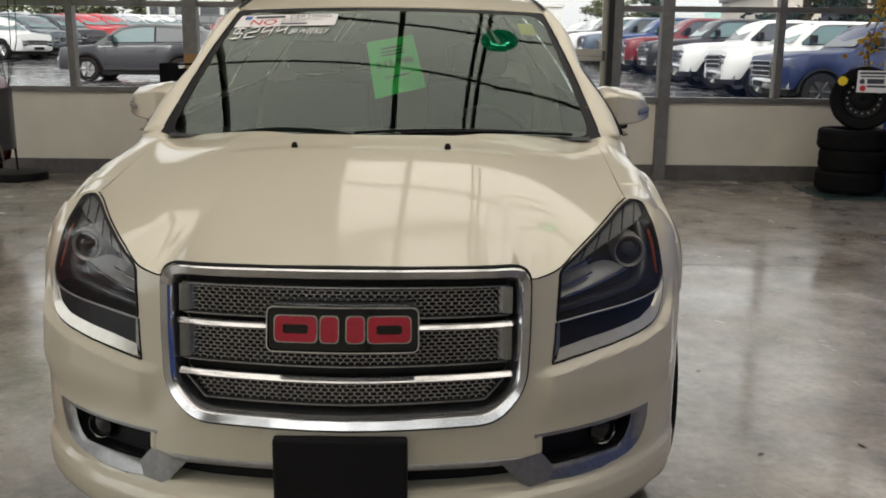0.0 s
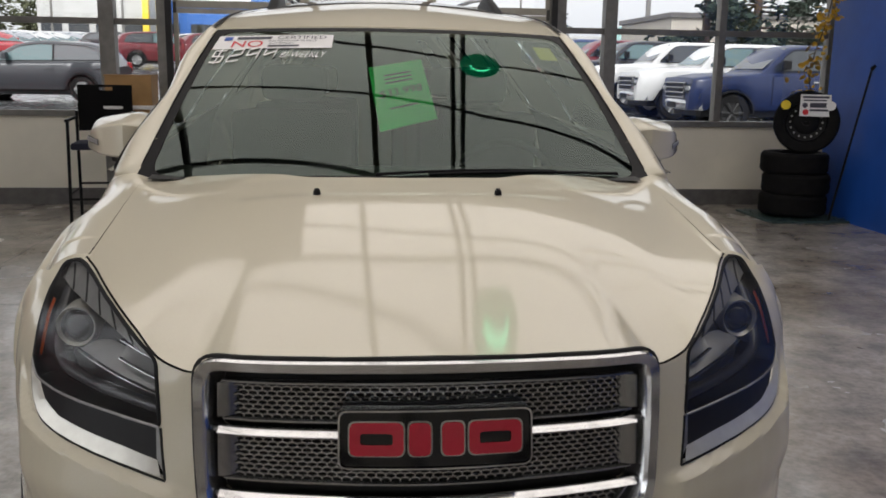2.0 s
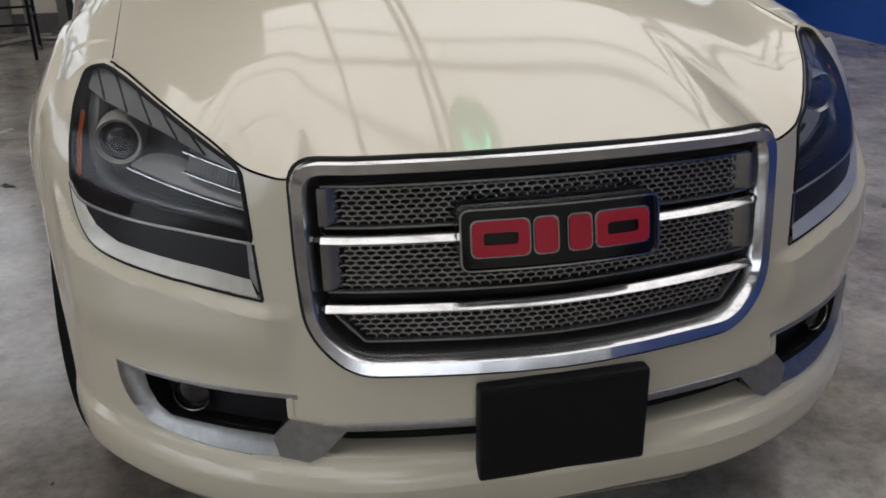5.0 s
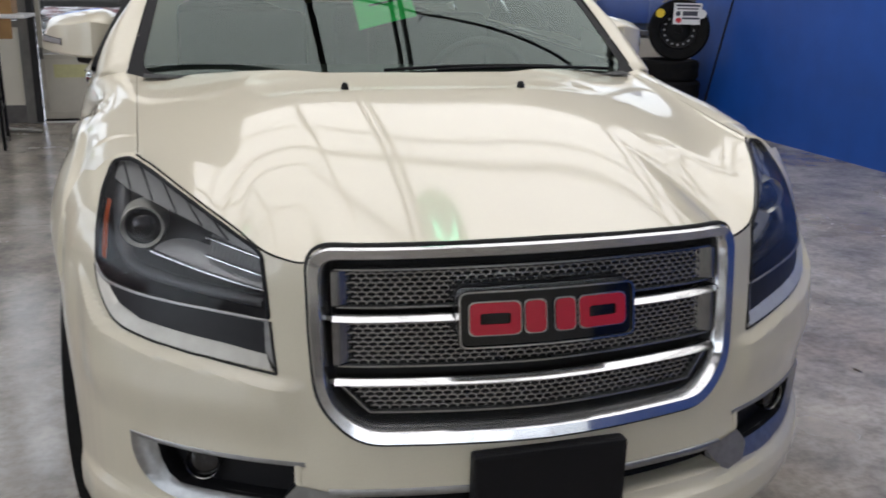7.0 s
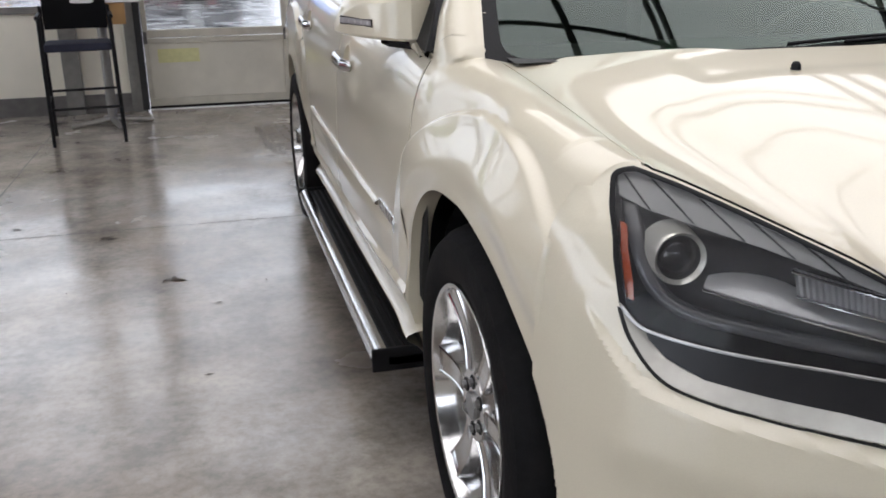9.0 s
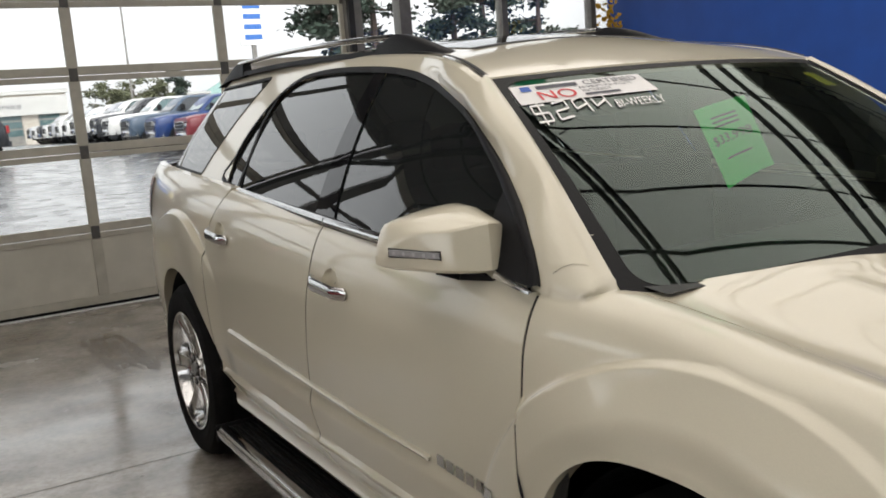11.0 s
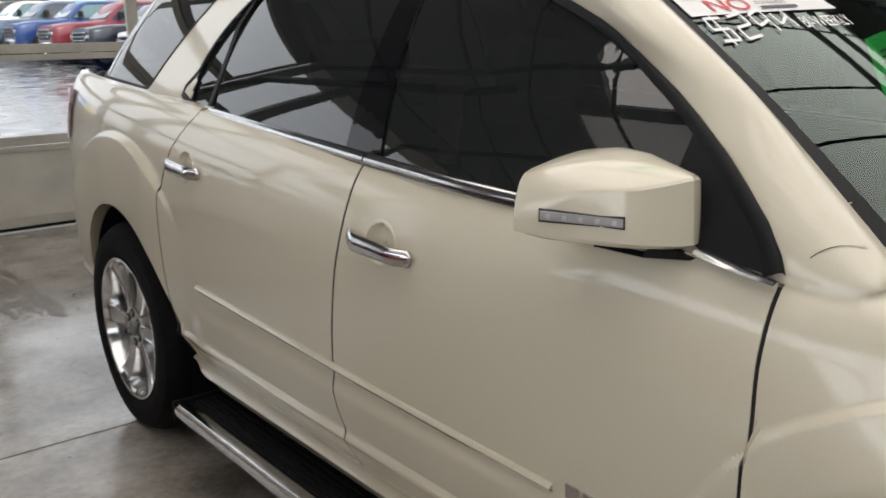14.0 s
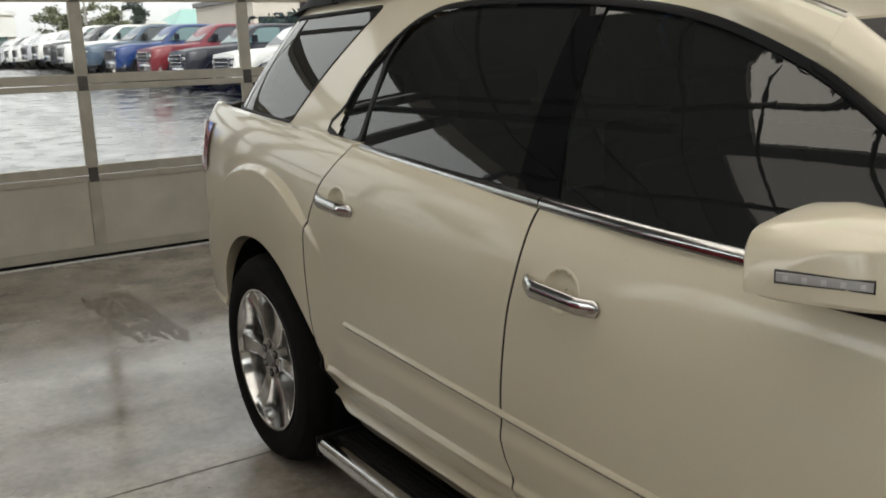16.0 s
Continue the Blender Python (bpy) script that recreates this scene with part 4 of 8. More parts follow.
M_HOUSING = material("lamp_housing", (0.016, 0.016, 0.018), 0.35, 0.0, spec=0.3, grain=0.2, size=40)
M_BROW = material("grey_lamp_brow", (0.27, 0.265, 0.26), 0.38, 0.1, grain=0.25, size=50)
M_MESH = material("silver_grille_mesh", (0.33, 0.33, 0.325), 0.26, 0.92, grain=0.3, size=60, stain_amt=0.2, stain_size=9)
M_SURROUND = material("bright_surround", (0.66, 0.66, 0.665), 0.13, 0.95, grain=0.12, size=50, stain_amt=0.15, stain_size=12)
M_GUIDE = material("smoked_light_guide", (0.055, 0.056, 0.06), 0.22, 0.0, spec=0.6, grain=0.15, size=60)


def along_loop(poly, k):
    """k points evenly spaced round a closed polygon."""
    lens = [0.0]
    for a, b in zip(poly, poly[1:] + poly[:1]):
        lens.append(lens[-1] + (Vector(b) - Vector(a)).length)
    out, i = [], 0
    for j in range(k):
        d = lens[-1] * j / k
        while lens[i + 1] < d:
            i += 1
        a, b = Vector(poly[i]), Vector(poly[(i + 1) % len(poly)])
        out.append(a.lerp(b, (d - lens[i]) / max(1e-9, lens[i + 1] - lens[i])))
    return out


def strip(bm, pairs, place, h_out, h_in, n=6, lip=0.0):
    """A band between two lines given as pairs of points, sloping from one height to another."""
    outer = smooth_line([p[0] for p in pairs], n, False)
    inner = smooth_line([p[1] for p in pairs], n, False)
    rows = []
    for o, i in zip(outer, inner):
        o, i = Vector(o), Vector(i)
        rows.append([place(*o, h_out - 0.012), place(*o, h_out - 0.002), place(*o.lerp(i, 0.06), h_out), place(*o.lerp(i, 0.5), (h_out + h_in) / 2 + lip), place(*o.lerp(i, 0.94), h_in), place(*i, h_in - 0.006)])
    grid_mesh(bm, rows)


def car_grille():
    bm = bmesh.new()
    inner = along_loop(GRILLE_IN, 480)
    rows = []
    for p in along_loop(GRILLE_OUT, 160):
        near = min(inner, key=lambda q: (q - p).length)
        rows.append([on_front(*p, -0.012), on_front(*p, 0.007), on_front(*p.lerp(near, 0.10), 0.012), on_front(*p.lerp(near, 0.62), 0.007), on_front(*p.lerp(near, 0.72), 0.002), on_front(*p.lerp(near, 0.95), -0.02), on_front(*near, -0.05)])
    rows.append(rows[0])
    grid_mesh(bm, rows)
    grille = part("grille_frame", bm, M_SURROUND, car, "chrome grille surround", smooth=30)
    # dark groove round the surround
    bm = bmesh.new()
    ribbon(bm, dense([(x * 1.007, z + (0.003 if z > 0.7 else -0.003)) for x, z in GRILLE_OUT], 0.015), True, 0.006, 0.002, on_front)
    part("surround_gap", bm, M_GAP, grille)
    bm = bmesh.new()
    sheet(bm, GRILLE_IN, on_front, -0.055, 0.05)
    part("grille_backing", bm, M_GAP, grille)
    deep = lambda x, z, h: on_front(x, z, h - 0.024)
    for lo, hi in ((0.804, 0.872), (0.695, 0.779), (0.611, 0.662)):
        last = lo < 0.62
        cut = lambda x: lo + (max(0.0, abs(x) - 0.330) if last else 0.0)
        edge = [(-0.385, hi), (0.385, hi), (0.383, cut(0.383)), (0.330, lo), (-0.330, lo), (-0.383, cut(0.383))]
        bm = bmesh.new()
        ribbon(bm, dense(edge, 0.03), True, 0.006, 0.008, deep)
        part("insert_border", bm, M_MESH, grille, smooth=50)
        for g in (-1, 1):
            # the end of the insert slopes in to the mesh
            bm = bmesh.new()
            top, foot = hi - 0.003, cut(0.380) + 0.004
            grid_mesh(bm, [[on_front(g * (0.392 - 0.032 * k / 3), top + (foot - top) * j / 4, (-0.012, -0.014, -0.024, -0.034)[k]) for j in range(5)] for k in range(4)])
            part("insert_end", bm, M_MESH, grille, smooth=60)
        # woven mesh of flat six-sided cells in staggered rows
        bm = bmesh.new()
        cw, ch = 0.0178, 0.0084
        for r in range(int((hi - lo) / ch) + 1):
            z = lo + ch * (r + 0.5)
            for c in range(-22, 23):
                x = (c + 0.5 * (r % 2)) * cw
                if abs(x) > 0.364 or z > hi - 0.005 or z < cut(x) + 0.002:
                    continue
                for (ax, az), (bx, bz), half in (((-0.5, 0.35), (-0.16, 0.62), 0.0017), ((-0.16, 0.62), (0.16, 0.62), 0.0019), ((0.16, 0.62), (0.5, 0.35), 0.0017), ((0.5, 0.35), (0.5, -0.38), 0.0014)):
                    p = on_front(x + ax * cw, min(z + az * ch, hi), -0.026)
                    q = on_front(x + bx * cw, min(z + bz * ch, hi), -0.026)
                    u = (q - p).normalized().cross(Vector((0, 1, 0))).normalized() * half
                    w = Vector((0, 0.005, 0))
                    v = [bm.verts.new(e) for e in (p + u, q + u, q - u, p - u, p + u * 1.9 + w, q + u * 1.9 + w, q - u * 1.9 + w, p - u * 1.9 + w)]
                    for f in ((0, 1, 2, 3), (0, 4, 5, 1), (3, 2, 6, 7)):
                        bm.faces.new([v[i] for i in f])
        part("grille_mesh", bm, M_MESH, grille, "silver honeycomb mesh")
    for z in (0.7855, 0.668):
        bm = bmesh.new()
        rows = [[on_front(x, z + dz, h) for dz, h in ((-0.0085, -0.028), (-0.0075, -0.012), (-0.005, -0.006), (0.0045, -0.014), (0.007, -0.02), (0.008, -0.03))] for x in frange(-0.391, 0.391, 40)]
        grid_mesh(bm, rows)
        bar = part("grille_bar", bm, M_CHROME, grille, "chrome crossbar", smooth=60)
        for g in (-1, 1):
            bm = bmesh.new()
            rows = [[on_front(g * x, z + dz, h) for dz, h in ((-0.005, -0.03), (-0.004, -0.012), (0.003, -0.015), (0.005, -0.03))] for x in (0.393, 0.401)]
            grid_mesh(bm, rows)
            part("bar_stub", bm, M_CHROME, bar)
    badge_out = rounded([(-0.168, 0.739), (0.170, 0.739), (0.170, 0.838), (-0.168, 0.838)], 0.016)
    bm = bmesh.new()
    ribbon(bm, dense(badge_out, 0.01), True, 0.005, 0.022, on_front)
    badge = part("badge", bm, M_CHROME, grille, "chrome-edged black badge", smooth=50)
    bm = bmesh.new()
    sheet(bm, badge_out, on_front, 0.016, 0.03)
    part("badge_plate", bm, M_GLOSSBLACK, badge, smooth="all")
    bm = bmesh.new()
    rows = [[on_front(*p, h) for h in (0.016, -0.05)] for p in dense(badge_out, 0.02)]
    grid_mesh(bm, rows + rows[:1])
    part("badge_side", bm, M_BLACK, badge)
    # plain red shapes with bright edges: hollow ones at the ends, two bars between
    for x0, x1, hollow in ((-0.150, -0.056, True), (-0.047, -0.008, False), (0.010, 0.049, False), (0.058, 0.152, True)):
        for grow, h, mat in ((0.0025, 0.019, M_CHROME), (0.0, 0.0215, M_RED)):
            loop = rounded([(x0 - grow, 0.761 - grow), (x1 + grow, 0.761 - grow), (x1 + grow, 0.818 + grow), (x0 - grow, 0.818 + grow)], 0.012)
            bm = bmesh.new()
            if hollow:
                mid = Vector(((x0 + x1) / 2, 0.7895))
                k = Vector((0.60, 0.36)) * (1 - grow * 14)
                rows = []
                for p in along_loop(loop, 48):
                    d = p - mid
                    q = mid + Vector((d.x * k.x, d.y * k.y))
                    rows.append([on_front(*p, h - 0.003), on_front(*p, h), on_front(*q, h), on_front(*q, h - 0.003)])
                grid_mesh(bm, rows + rows[:1])
            else:
                sheet(bm, loop, on_front, h, 0.03)
            part("badge_shape", bm, mat, badge)


def car_lower_front():
    bm = bmesh.new()
    box(bm, -0.155, 0.150, 0.018, 0.05, 0.365, 0.548, 0.008)
    part("plate_holder", bm, M_BLACK, car, "blank black plate holder")
    bm = bmesh.new()
    sheet(bm, [(-0.41, 0.47), (0.41, 0.47), (0.43, 0.40), (-0.43, 0.40)], on_front, -0.05, 0.05)
    part("lower_intake", bm, M_BLACK, car)
    bm = bmesh.new()
    ribbon(bm, [(x, 0.4685 - 0.004 * (x / 0.4) ** 2) for x in frange(-0.405, 0.405, 30)], False, 0.014, 0.005, on_front)
    part("intake_trim", bm, M_SATIN, car, smooth=60)
    bm = bmesh.new()
    rows = [[on_front(x, z, h) for z, h in ((0.408, 0.0), (0.411, -0.004), (0.413, -0.05))] for x in frange(-0.415, 0.415, 30)]
    grid_mesh(bm, rows)
    part("intake_lip", bm, M_WHITE, car, smooth=60)
    for g in (-1, 1):
        at_side = lambda x, z, h, g=g: on_front(g * x, z, h)
        bm = bmesh.new()
        sheet(bm, FOG_HOLE, at_side, -0.045, 0.03)
        fog = part("fog_recess", bm, M_BLACK, car, "black fog lamp recess", smooth="all")
        bm = bmesh.new()
        rows = [[at_side(*p, h) for h in (-0.006, -0.047)] for p in dense(FOG_HOLE, 0.03)]
        grid_mesh(bm, rows + rows[:1])
        part("recess_wall", bm, M_BLACK, fog)
        c = at_side(0.642, 0.482, -0.040)
        out = Vector((g * 0.30, -0.95, 0.02)).normalized()
        bm = bmesh.new()
        cyl(bm, c, c + out * 0.028, 0.035, 0.033, 28, cap=False)
        cyl(bm, c + out * 0.028, c + out * 0.026, 0.033, 0.0315, 28, cap=False)
        part("fog_bezel", bm, M_MESH, fog, smooth=40)
        bm = bmesh.new()
        grid_mesh(bm, [[c + out * (0.022 - 0.5 * r * r) + (Matrix.Rotation(a, 3, out) @ out.orthogonal().normalized()) * (0.030 * r / 0.1) for a in (2 * math.pi * k / 24 for k in range(25))] for r in frange(0.002, 0.1, 5)])
        part("fog_lens", bm, M_GLOSSBLACK, fog, smooth="all")
        bm = bmesh.new()
        strip(bm, FOG_EDGE, at_side, 0.003, -0.012)
        part("fog_trim", bm, M_SATIN, car, "silver fog lamp surround", smooth=50)
        bm = bmesh.new()
        sheet(bm, AIR_DAM, at_side, 0.004, 0.02)
        part("air_dam", bm, M_SATIN, car, "silver air dam piece", smooth="all")
        bm = bmesh.new()
        ribbon(bm, [(x, 0.5145 + 0.003 * (x - 0.447) / 0.31) for x in frange(0.445, 0.757, 12)], False, 0.008, 0.002, at_side)
        part("fog_brow", bm, M_SATIN, car)
        bm = bmesh.new()
        ribbon(bm, [(0.458, 0.513), (0.4585, 0.495), (0.458, 0.476)], False, 0.012, 0.002, at_side)
        part("fog_inner_edge", bm, M_WHITE, car, smooth=60)


def car_lamps():
    for g in (-1, 1):
        at_side = lambda x, z, h, g=g: on_front(g * x, z, h)
        below = lambda d: (lambda x, z, h, g=g: on_front(g * x, z, h - d))
        bm = bmesh.new()
        sheet(bm, LAMP, at_side, -0.085, 0.03)
        lamp = part("headlamp", bm, M_HOUSING, car, "black headlamp with clear lens", smooth="all")
        bm = bmesh.new()
        rows = [[at_side(*p, h) for h in (-0.004, -0.086)] for p in dense(LAMP, 0.02)]
        grid_mesh(bm, rows + rows[:1])
        part("lamp_wall", bm, M_BLACK, lamp)
        # projector
        c = Vector((g * 0.706, 0.505, 0.892))
        out = Vector((g * 0.12, -0.99, 0.05)).normalized()
        bm = bmesh.new()
        cyl(bm, c, c + out * 0.052, 0.050, 0.0425, 32, cap=False)
        cyl(bm, c + out * 0.052, c + out * 0.056, 0.0425, 0.041, 32, cap=False)
        cyl(bm, c + out * 0.056, c + out * 0.048, 0.041, 0.035, 32, cap=False)
        part("projector_ring", bm, M_TRIM, lamp, smooth=40)
        bm = bmesh.new()
        bmesh.ops.create_uvsphere(bm, u_segments=24, v_segments=14, radius=0.036)
        for v in bm.verts:
            v.co = c + out * 0.022 + v.co
        part("projector_lens", bm, M_GLOSSBLACK, lamp, smooth="all")
        # bowl under the projector and fluted bowl beside it
        bm = bmesh.new()
        rows = []
        for t in frange(0, 1, 14):
            x = 0.722 - 0.205 * t
            z0 = 0.860 - 0.038 * t
            z1 = z0 + 0.008 + 0.020 * math.sin(math.pi * min(1, t * 1.5)) ** 0.8 * (1 if t < 0.5 else 0.9) + 0.010 * t
            rows.append([at_side(x, z0 + (z1 - z0) * k / 4, -0.040 - 0.030 * (k / 4) ** 1.5) for k in range(5)])
        grid_mesh(bm, rows)
        part("lower_reflector", bm, M_REFLECT, lamp, smooth="all")
        bm = bmesh.new()
        ribbon(bm, [(0.722 - 0.207 * t, 0.858 - 0.038 * t) for t in frange(0, 1, 8)], False, 0.003, 0.004, below(0.036))
        part("reflector_edge", bm, M_CHROME, lamp)
        bm = bmesh.new()
        rows = []
        for i in range(33):
            t = i / 32
            x = 0.622 - 0.108 * t
            dip = 0.004 * (i % 2)
            rows.append([at_side(x, (0.868 - 0.022 * t) + (0.030 - 0.002 * t) * k / 3, -0.045 - dip - 0.012 * k / 3) for k in range(4)])
        grid_mesh(bm, rows)
        part("reflector", bm, M_REFLECT, lamp)
        for dz in (0.0, 0.031):
            bm = bmesh.new()
            ribbon(bm, [(0.622 - 0.110 * t, 0.867 + dz - 0.023 * t) for t in frange(0, 1, 6)], False, 0.0025, 0.003, below(0.040))
            part("reflector_edge", bm, M_CHROME, lamp)
        # smoked light guide, down the outer side and along the foot
        bm = bmesh.new()
        ribbon(bm, smooth_line([(0.766, 0.962), (0.775, 0.92), (0.776, 0.875), (0.766, 0.842), (0.735, 0.825), (0.66, 0.816), (0.58, 0.808), (0.515, 0.800)], 5, False), False, 0.020, 0.010, below(0.03))
        part("light_guide", bm, M_GUIDE, lamp, "smoked grey light guide", smooth=60)
        bm = bmesh.new()
        sheet(bm, [(0.784, 0.940), (0.7935, 0.905), (0.7985, 0.862), (0.8005, 0.836), (0.793, 0.834), (0.789, 0.860), (0.785, 0.905), (0.777, 0.936)], at_side, -0.010, 0.02)
        part("side_marker", bm, M_AMBER, lamp, "amber side marker", smooth="all")
        # pale brow with thin dark seams
        brow = [(0.506, 0.894), (0.516, 0.903), (0.56, 0.928), (0.62, 0.959), (0.68, 0.986), (0.734, 1.007), (0.762, 1.000), (0.772, 0.972), (0.745, 0.956), (0.70, 0.944), (0.64, 0.930), (0.57, 0.907), (0.513, 0.886)]
        bm = bmesh.new()
        sheet(bm, brow, at_side, -0.014, 0.02)
        part("lamp_brow", bm, M_BROW, lamp, "grey upper brow", smooth="all")
        for x0, z0, x1, z1 in ((0.742, 0.957, 0.752, 1.000), (0.70, 0.946, 0.722, 1.000), (0.655, 0.935, 0.682, 0.984), (0.61, 0.922, 0.642, 0.967), (0.565, 0.906, 0.60, 0.947)):
            bm = bmesh.new()
            ribbon(bm, [(x0, z0), ((x0 + x1) / 2, (z0 + z1) / 2), (x1, z1)], False, 0.0022, 0.002, below(0.013))
            part("brow_seam", bm, M_HOUSING, lamp)
        bm = bmesh.new()
        sheet(bm, LAMP, at_side, 0.002, 0.014)
        part("lamp_lens", bm, M_LENS, lamp, "clear lens", smooth="all")
        bm = bmesh.new()
        ribbon(bm, dense(rounded(LAMP, 0.012), 0.012), True, 0.007, 0.0025, at_side)
        part("lamp_seal", bm, M_BLACK, lamp, smooth=60)
        bm = bmesh.new()
        sheet(bm, LAMP_GLOSS, at_side, -0.006, 0.03)
        part("lower_lamp", bm, M_HOUSING, lamp, "gloss black lower panel", smooth="all")
        bm = bmesh.new()
        ribbon(bm, smooth_line([(0.497, 0.7785), (0.59, 0.787), (0.68, 0.791), (0.74, 0.795), (0.785, 0.803), (0.803, 0.827)], 5, False), False, 0.005, 0.004, at_side)
        part("lamp_divider", bm, M_SATIN, lamp)
        bm = bmesh.new()
        strip(bm, [((0.804, 0.834), (0.799, 0.816)), ((0.797, 0.785), (0.782, 0.787)), ((0.776, 0.742), (0.766, 0.765)), ((0.742, 0.724), (0.727, 0.747)), ((0.663, 0.710), (0.656, 0.738)), ((0.57, 0.698), (0.575, 0.729)), ((0.493, 0.687), (0.507, 0.716))], at_side, 0.004, -0.007)
        part("lamp_trim", bm, M_TRIM, lamp, "bright trim below the headlamp", smooth=40)
        bm = bmesh.new()
        sheet(bm, [(0.489, 0.684), (0.4955, 0.777), (0.506, 0.777), (0.506, 0.719)], at_side, -0.004, 0.02)
        part("lamp_trim_end", bm, M_SATIN, lamp, smooth="all")
        bm = bmesh.new()
        ribbon(bm, smooth_line([(0.806, 0.825), (0.800, 0.783), (0.778, 0.739), (0.743, 0.720), (0.663, 0.706), (0.57, 0.694), (0.486, 0.681)], 5, False), False, 0.005, 0.0015, at_side)
        part("trim_gap", bm, M_GAP, lamp)
        bm = bmesh.new()
        ribbon(bm, [(0.4945, 0.777), (0.4915, 0.73), (0.4875, 0.682)], False, 0.005, 0.0015, at_side)
        part("trim_gap", bm, M_GAP, lamp)


M_LED = material("clear_led", (0.62, 0.62, 0.62), 0.2, grain=0.3, size=200)


def car_side():
    for g in (-1, 1):
        # mirrors
        root = new("door_mirror")
        root.parent = car
        tagged(root, "white door mirror with indicator strip")
        # the mirror: sections from the door outwards
        stations = [((0.800, 1.600), (0.800, 1.770), 1.150, 1.205, 1.225), ((0.810, 1.600), (0.806, 1.785), 1.139, 1.228, 1.252), ((0.838, 1.578), (0.822, 1.804), 1.132, 1.240, 1.268), ((0.872, 1.566), (0.85, 1.815), 1.129, 1.245, 1.273), ((0.915, 1.588), (0.91, 1.820), 1.131, 1.238, 1.266), ((0.962, 1.627), (0.962, 1.820), 1.135, 1.230, 1.256), ((0.995, 1.686), (1.000, 1.815), 1.139, 1.222, 1.246), ((1.016, 1.727), (1.020, 1.806), 1.143, 1.200, 1.220), ((1.033, 1.763), (1.038, 1.792), 1.150, 1.166, 1.174)]
        lanes = [smooth_line([(f[0], f[1]) for f, b, *_ in stations], 2, False), smooth_line([(b[0], b[1]) for f, b, *_ in stations], 2, False), smooth_line([(zb, zr) for _, _, zb, zr, zt in stations], 2, False), smooth_line([(zt, 0.0) for *_, zt in stations], 2, False)]
        rows = []
        for f, b, (zb, zr), (zt, _) in zip(*lanes):
            f, b = Vector(f), Vector(b)
            e = min(0.02, 0.22 * (zt - zb))
            ring = [(0.30, zb), (0.06, zb + 0.15 * e), (0.0, zb + 0.5 * e), (0.02, zr - 0.3 * e), (0.04, zr - 0.05 * e), (0.07, zr + 0.1 * e), (0.45, zt - 0.2 * e), (0.70, zt), (0.95, zt - 0.4 * e), (1.0, zt - e), (1.0, zb + e), (0.95, zb + 0.3 * e), (0.30, zb)]
            rows.append([(g * f.lerp(b, k).x, f.lerp(b, k).y, z) for k, z in ring])
        bm = bmesh.new()
        grid_mesh(bm, rows)
        for r in (rows[0], rows[-1]):
            bm.faces.new([bm.verts.new(p) for p in r[:-1]])
        bmesh.ops.remove_doubles(bm, verts=bm.verts, dist=1e-5)
        part("mirror_housing", bm, M_WHITE, root, smooth=22)
        led_a, led_b, led_n = Vector((0.962, 1.629)), Vector((1.025, 1.744)), Vector((0.87, -0.49))
        for nm, mat, pad, h, lab in (("indicator_backing", M_STEEL, 0.0025, 0.0022, ""), ("indicator", M_REFLECT, 0.0, 0.0045, "clear indicator strip")):
            d = (led_b - led_a).normalized() * pad
            bm = bmesh.new()
            grid_mesh(bm, [[(g * (c.x + led_n.x * k), c.y + led_n.y * k, z) for z, k in ((1.169 - pad + 0.005 * t, 0), (1.171 - pad + 0.005 * t, h), (1.183 + pad + 0.006 * t, h), (1.185 + pad + 0.006 * t, 0))] for c, t in (((led_a - d).lerp(led_b + d, t), t) for t in frange(0, 1, 6))])
            part(nm, bm, mat, root, lab)
        for k in range(5):
            bm = bmesh.new()
            c = led_a.lerp(led_b, 0.10 + 0.20 * k)
            w = (led_b - led_a) * 0.028
            lift = 0.0055 * (0.1 + 0.2 * k)
            grid_mesh(bm, [[(g * (p.x + led_n.x * 0.0055), p.y + led_n.y * 0.0055, z + lift) for z in (1.173, 1.181)] for p in (c - w, c + w)])
            part("indicator_led", bm, M_LED, root)
        bm = bmesh.new()
        rows = []
        for t in frange(0, 1, 5):
            x, zt, zb = 0.832 + 0.09 * (1 - t), 1.133 - 0.012 * t, 1.118 - 0.010 * t
            y0, y1 = 1.615 - 0.075 * t, 1.725 - 0.03 * t
            rows.append([(g * x, y0, zt), (g * x, y1, zt), (g * x, y1, zb), (g * x, y0 + 0.01, zb), (g * x, y0, zt)])
        grid_mesh(bm, rows)
        part("mirror_foot", bm, M_BLACK, root)
        # door handles
        for y0, y1, z in HANDLES:
            ym = y0 * 0.45 + y1 * 0.55
            bm = bmesh.new()
            rows = []
            for r, h in ((0.002, -0.0175), (0.020, -0.017), (0.032, -0.0155), (0.039, -0.010), (0.042, -0.003), (0.045, 0.0012), (0.050, 0.0012), (0.0515, -0.001)):
                rows.append([(g * (side_x(ym + 1.15 * r * math.cos(a), z + 0.006 + r * math.sin(a)) + h), ym + 1.15 * r * math.cos(a), z + 0.006 + r * math.sin(a)) for a in (2 * math.pi * j / 32 for j in range(33))])
            grid_mesh(bm, rows)
            part("handle_cup", bm, M_WHITE, car, smooth=40)
            # a stout lever with blunt ends, standing off the door
            bm = bmesh.new()
            rows = []
            for t in frange(0, 1, 24):
                y = y0 + (y1 - y0) * t
                end = min(1.0, min(t, 1 - t) / 0.05)
                x = side_x(y, z) + 0.010 + 0.020 * smooth01(min(t, 1 - t) / 0.22)
                hh = (0.0185 + 0.004 * t) * (1 - (1 - end) ** 2) ** 0.5
                zc = z + 0.014 * (t - 0.5)
                rows.append([(g * (x + 0.55 * hh * math.cos(a)), y, zc + hh * math.sin(a)) for a in (2 * math.pi * j / 14 for j in range(15))])
            grid_mesh(bm, rows)
            part("door_handle", bm, M_CHROME, car, "chrome door handle", smooth="all")
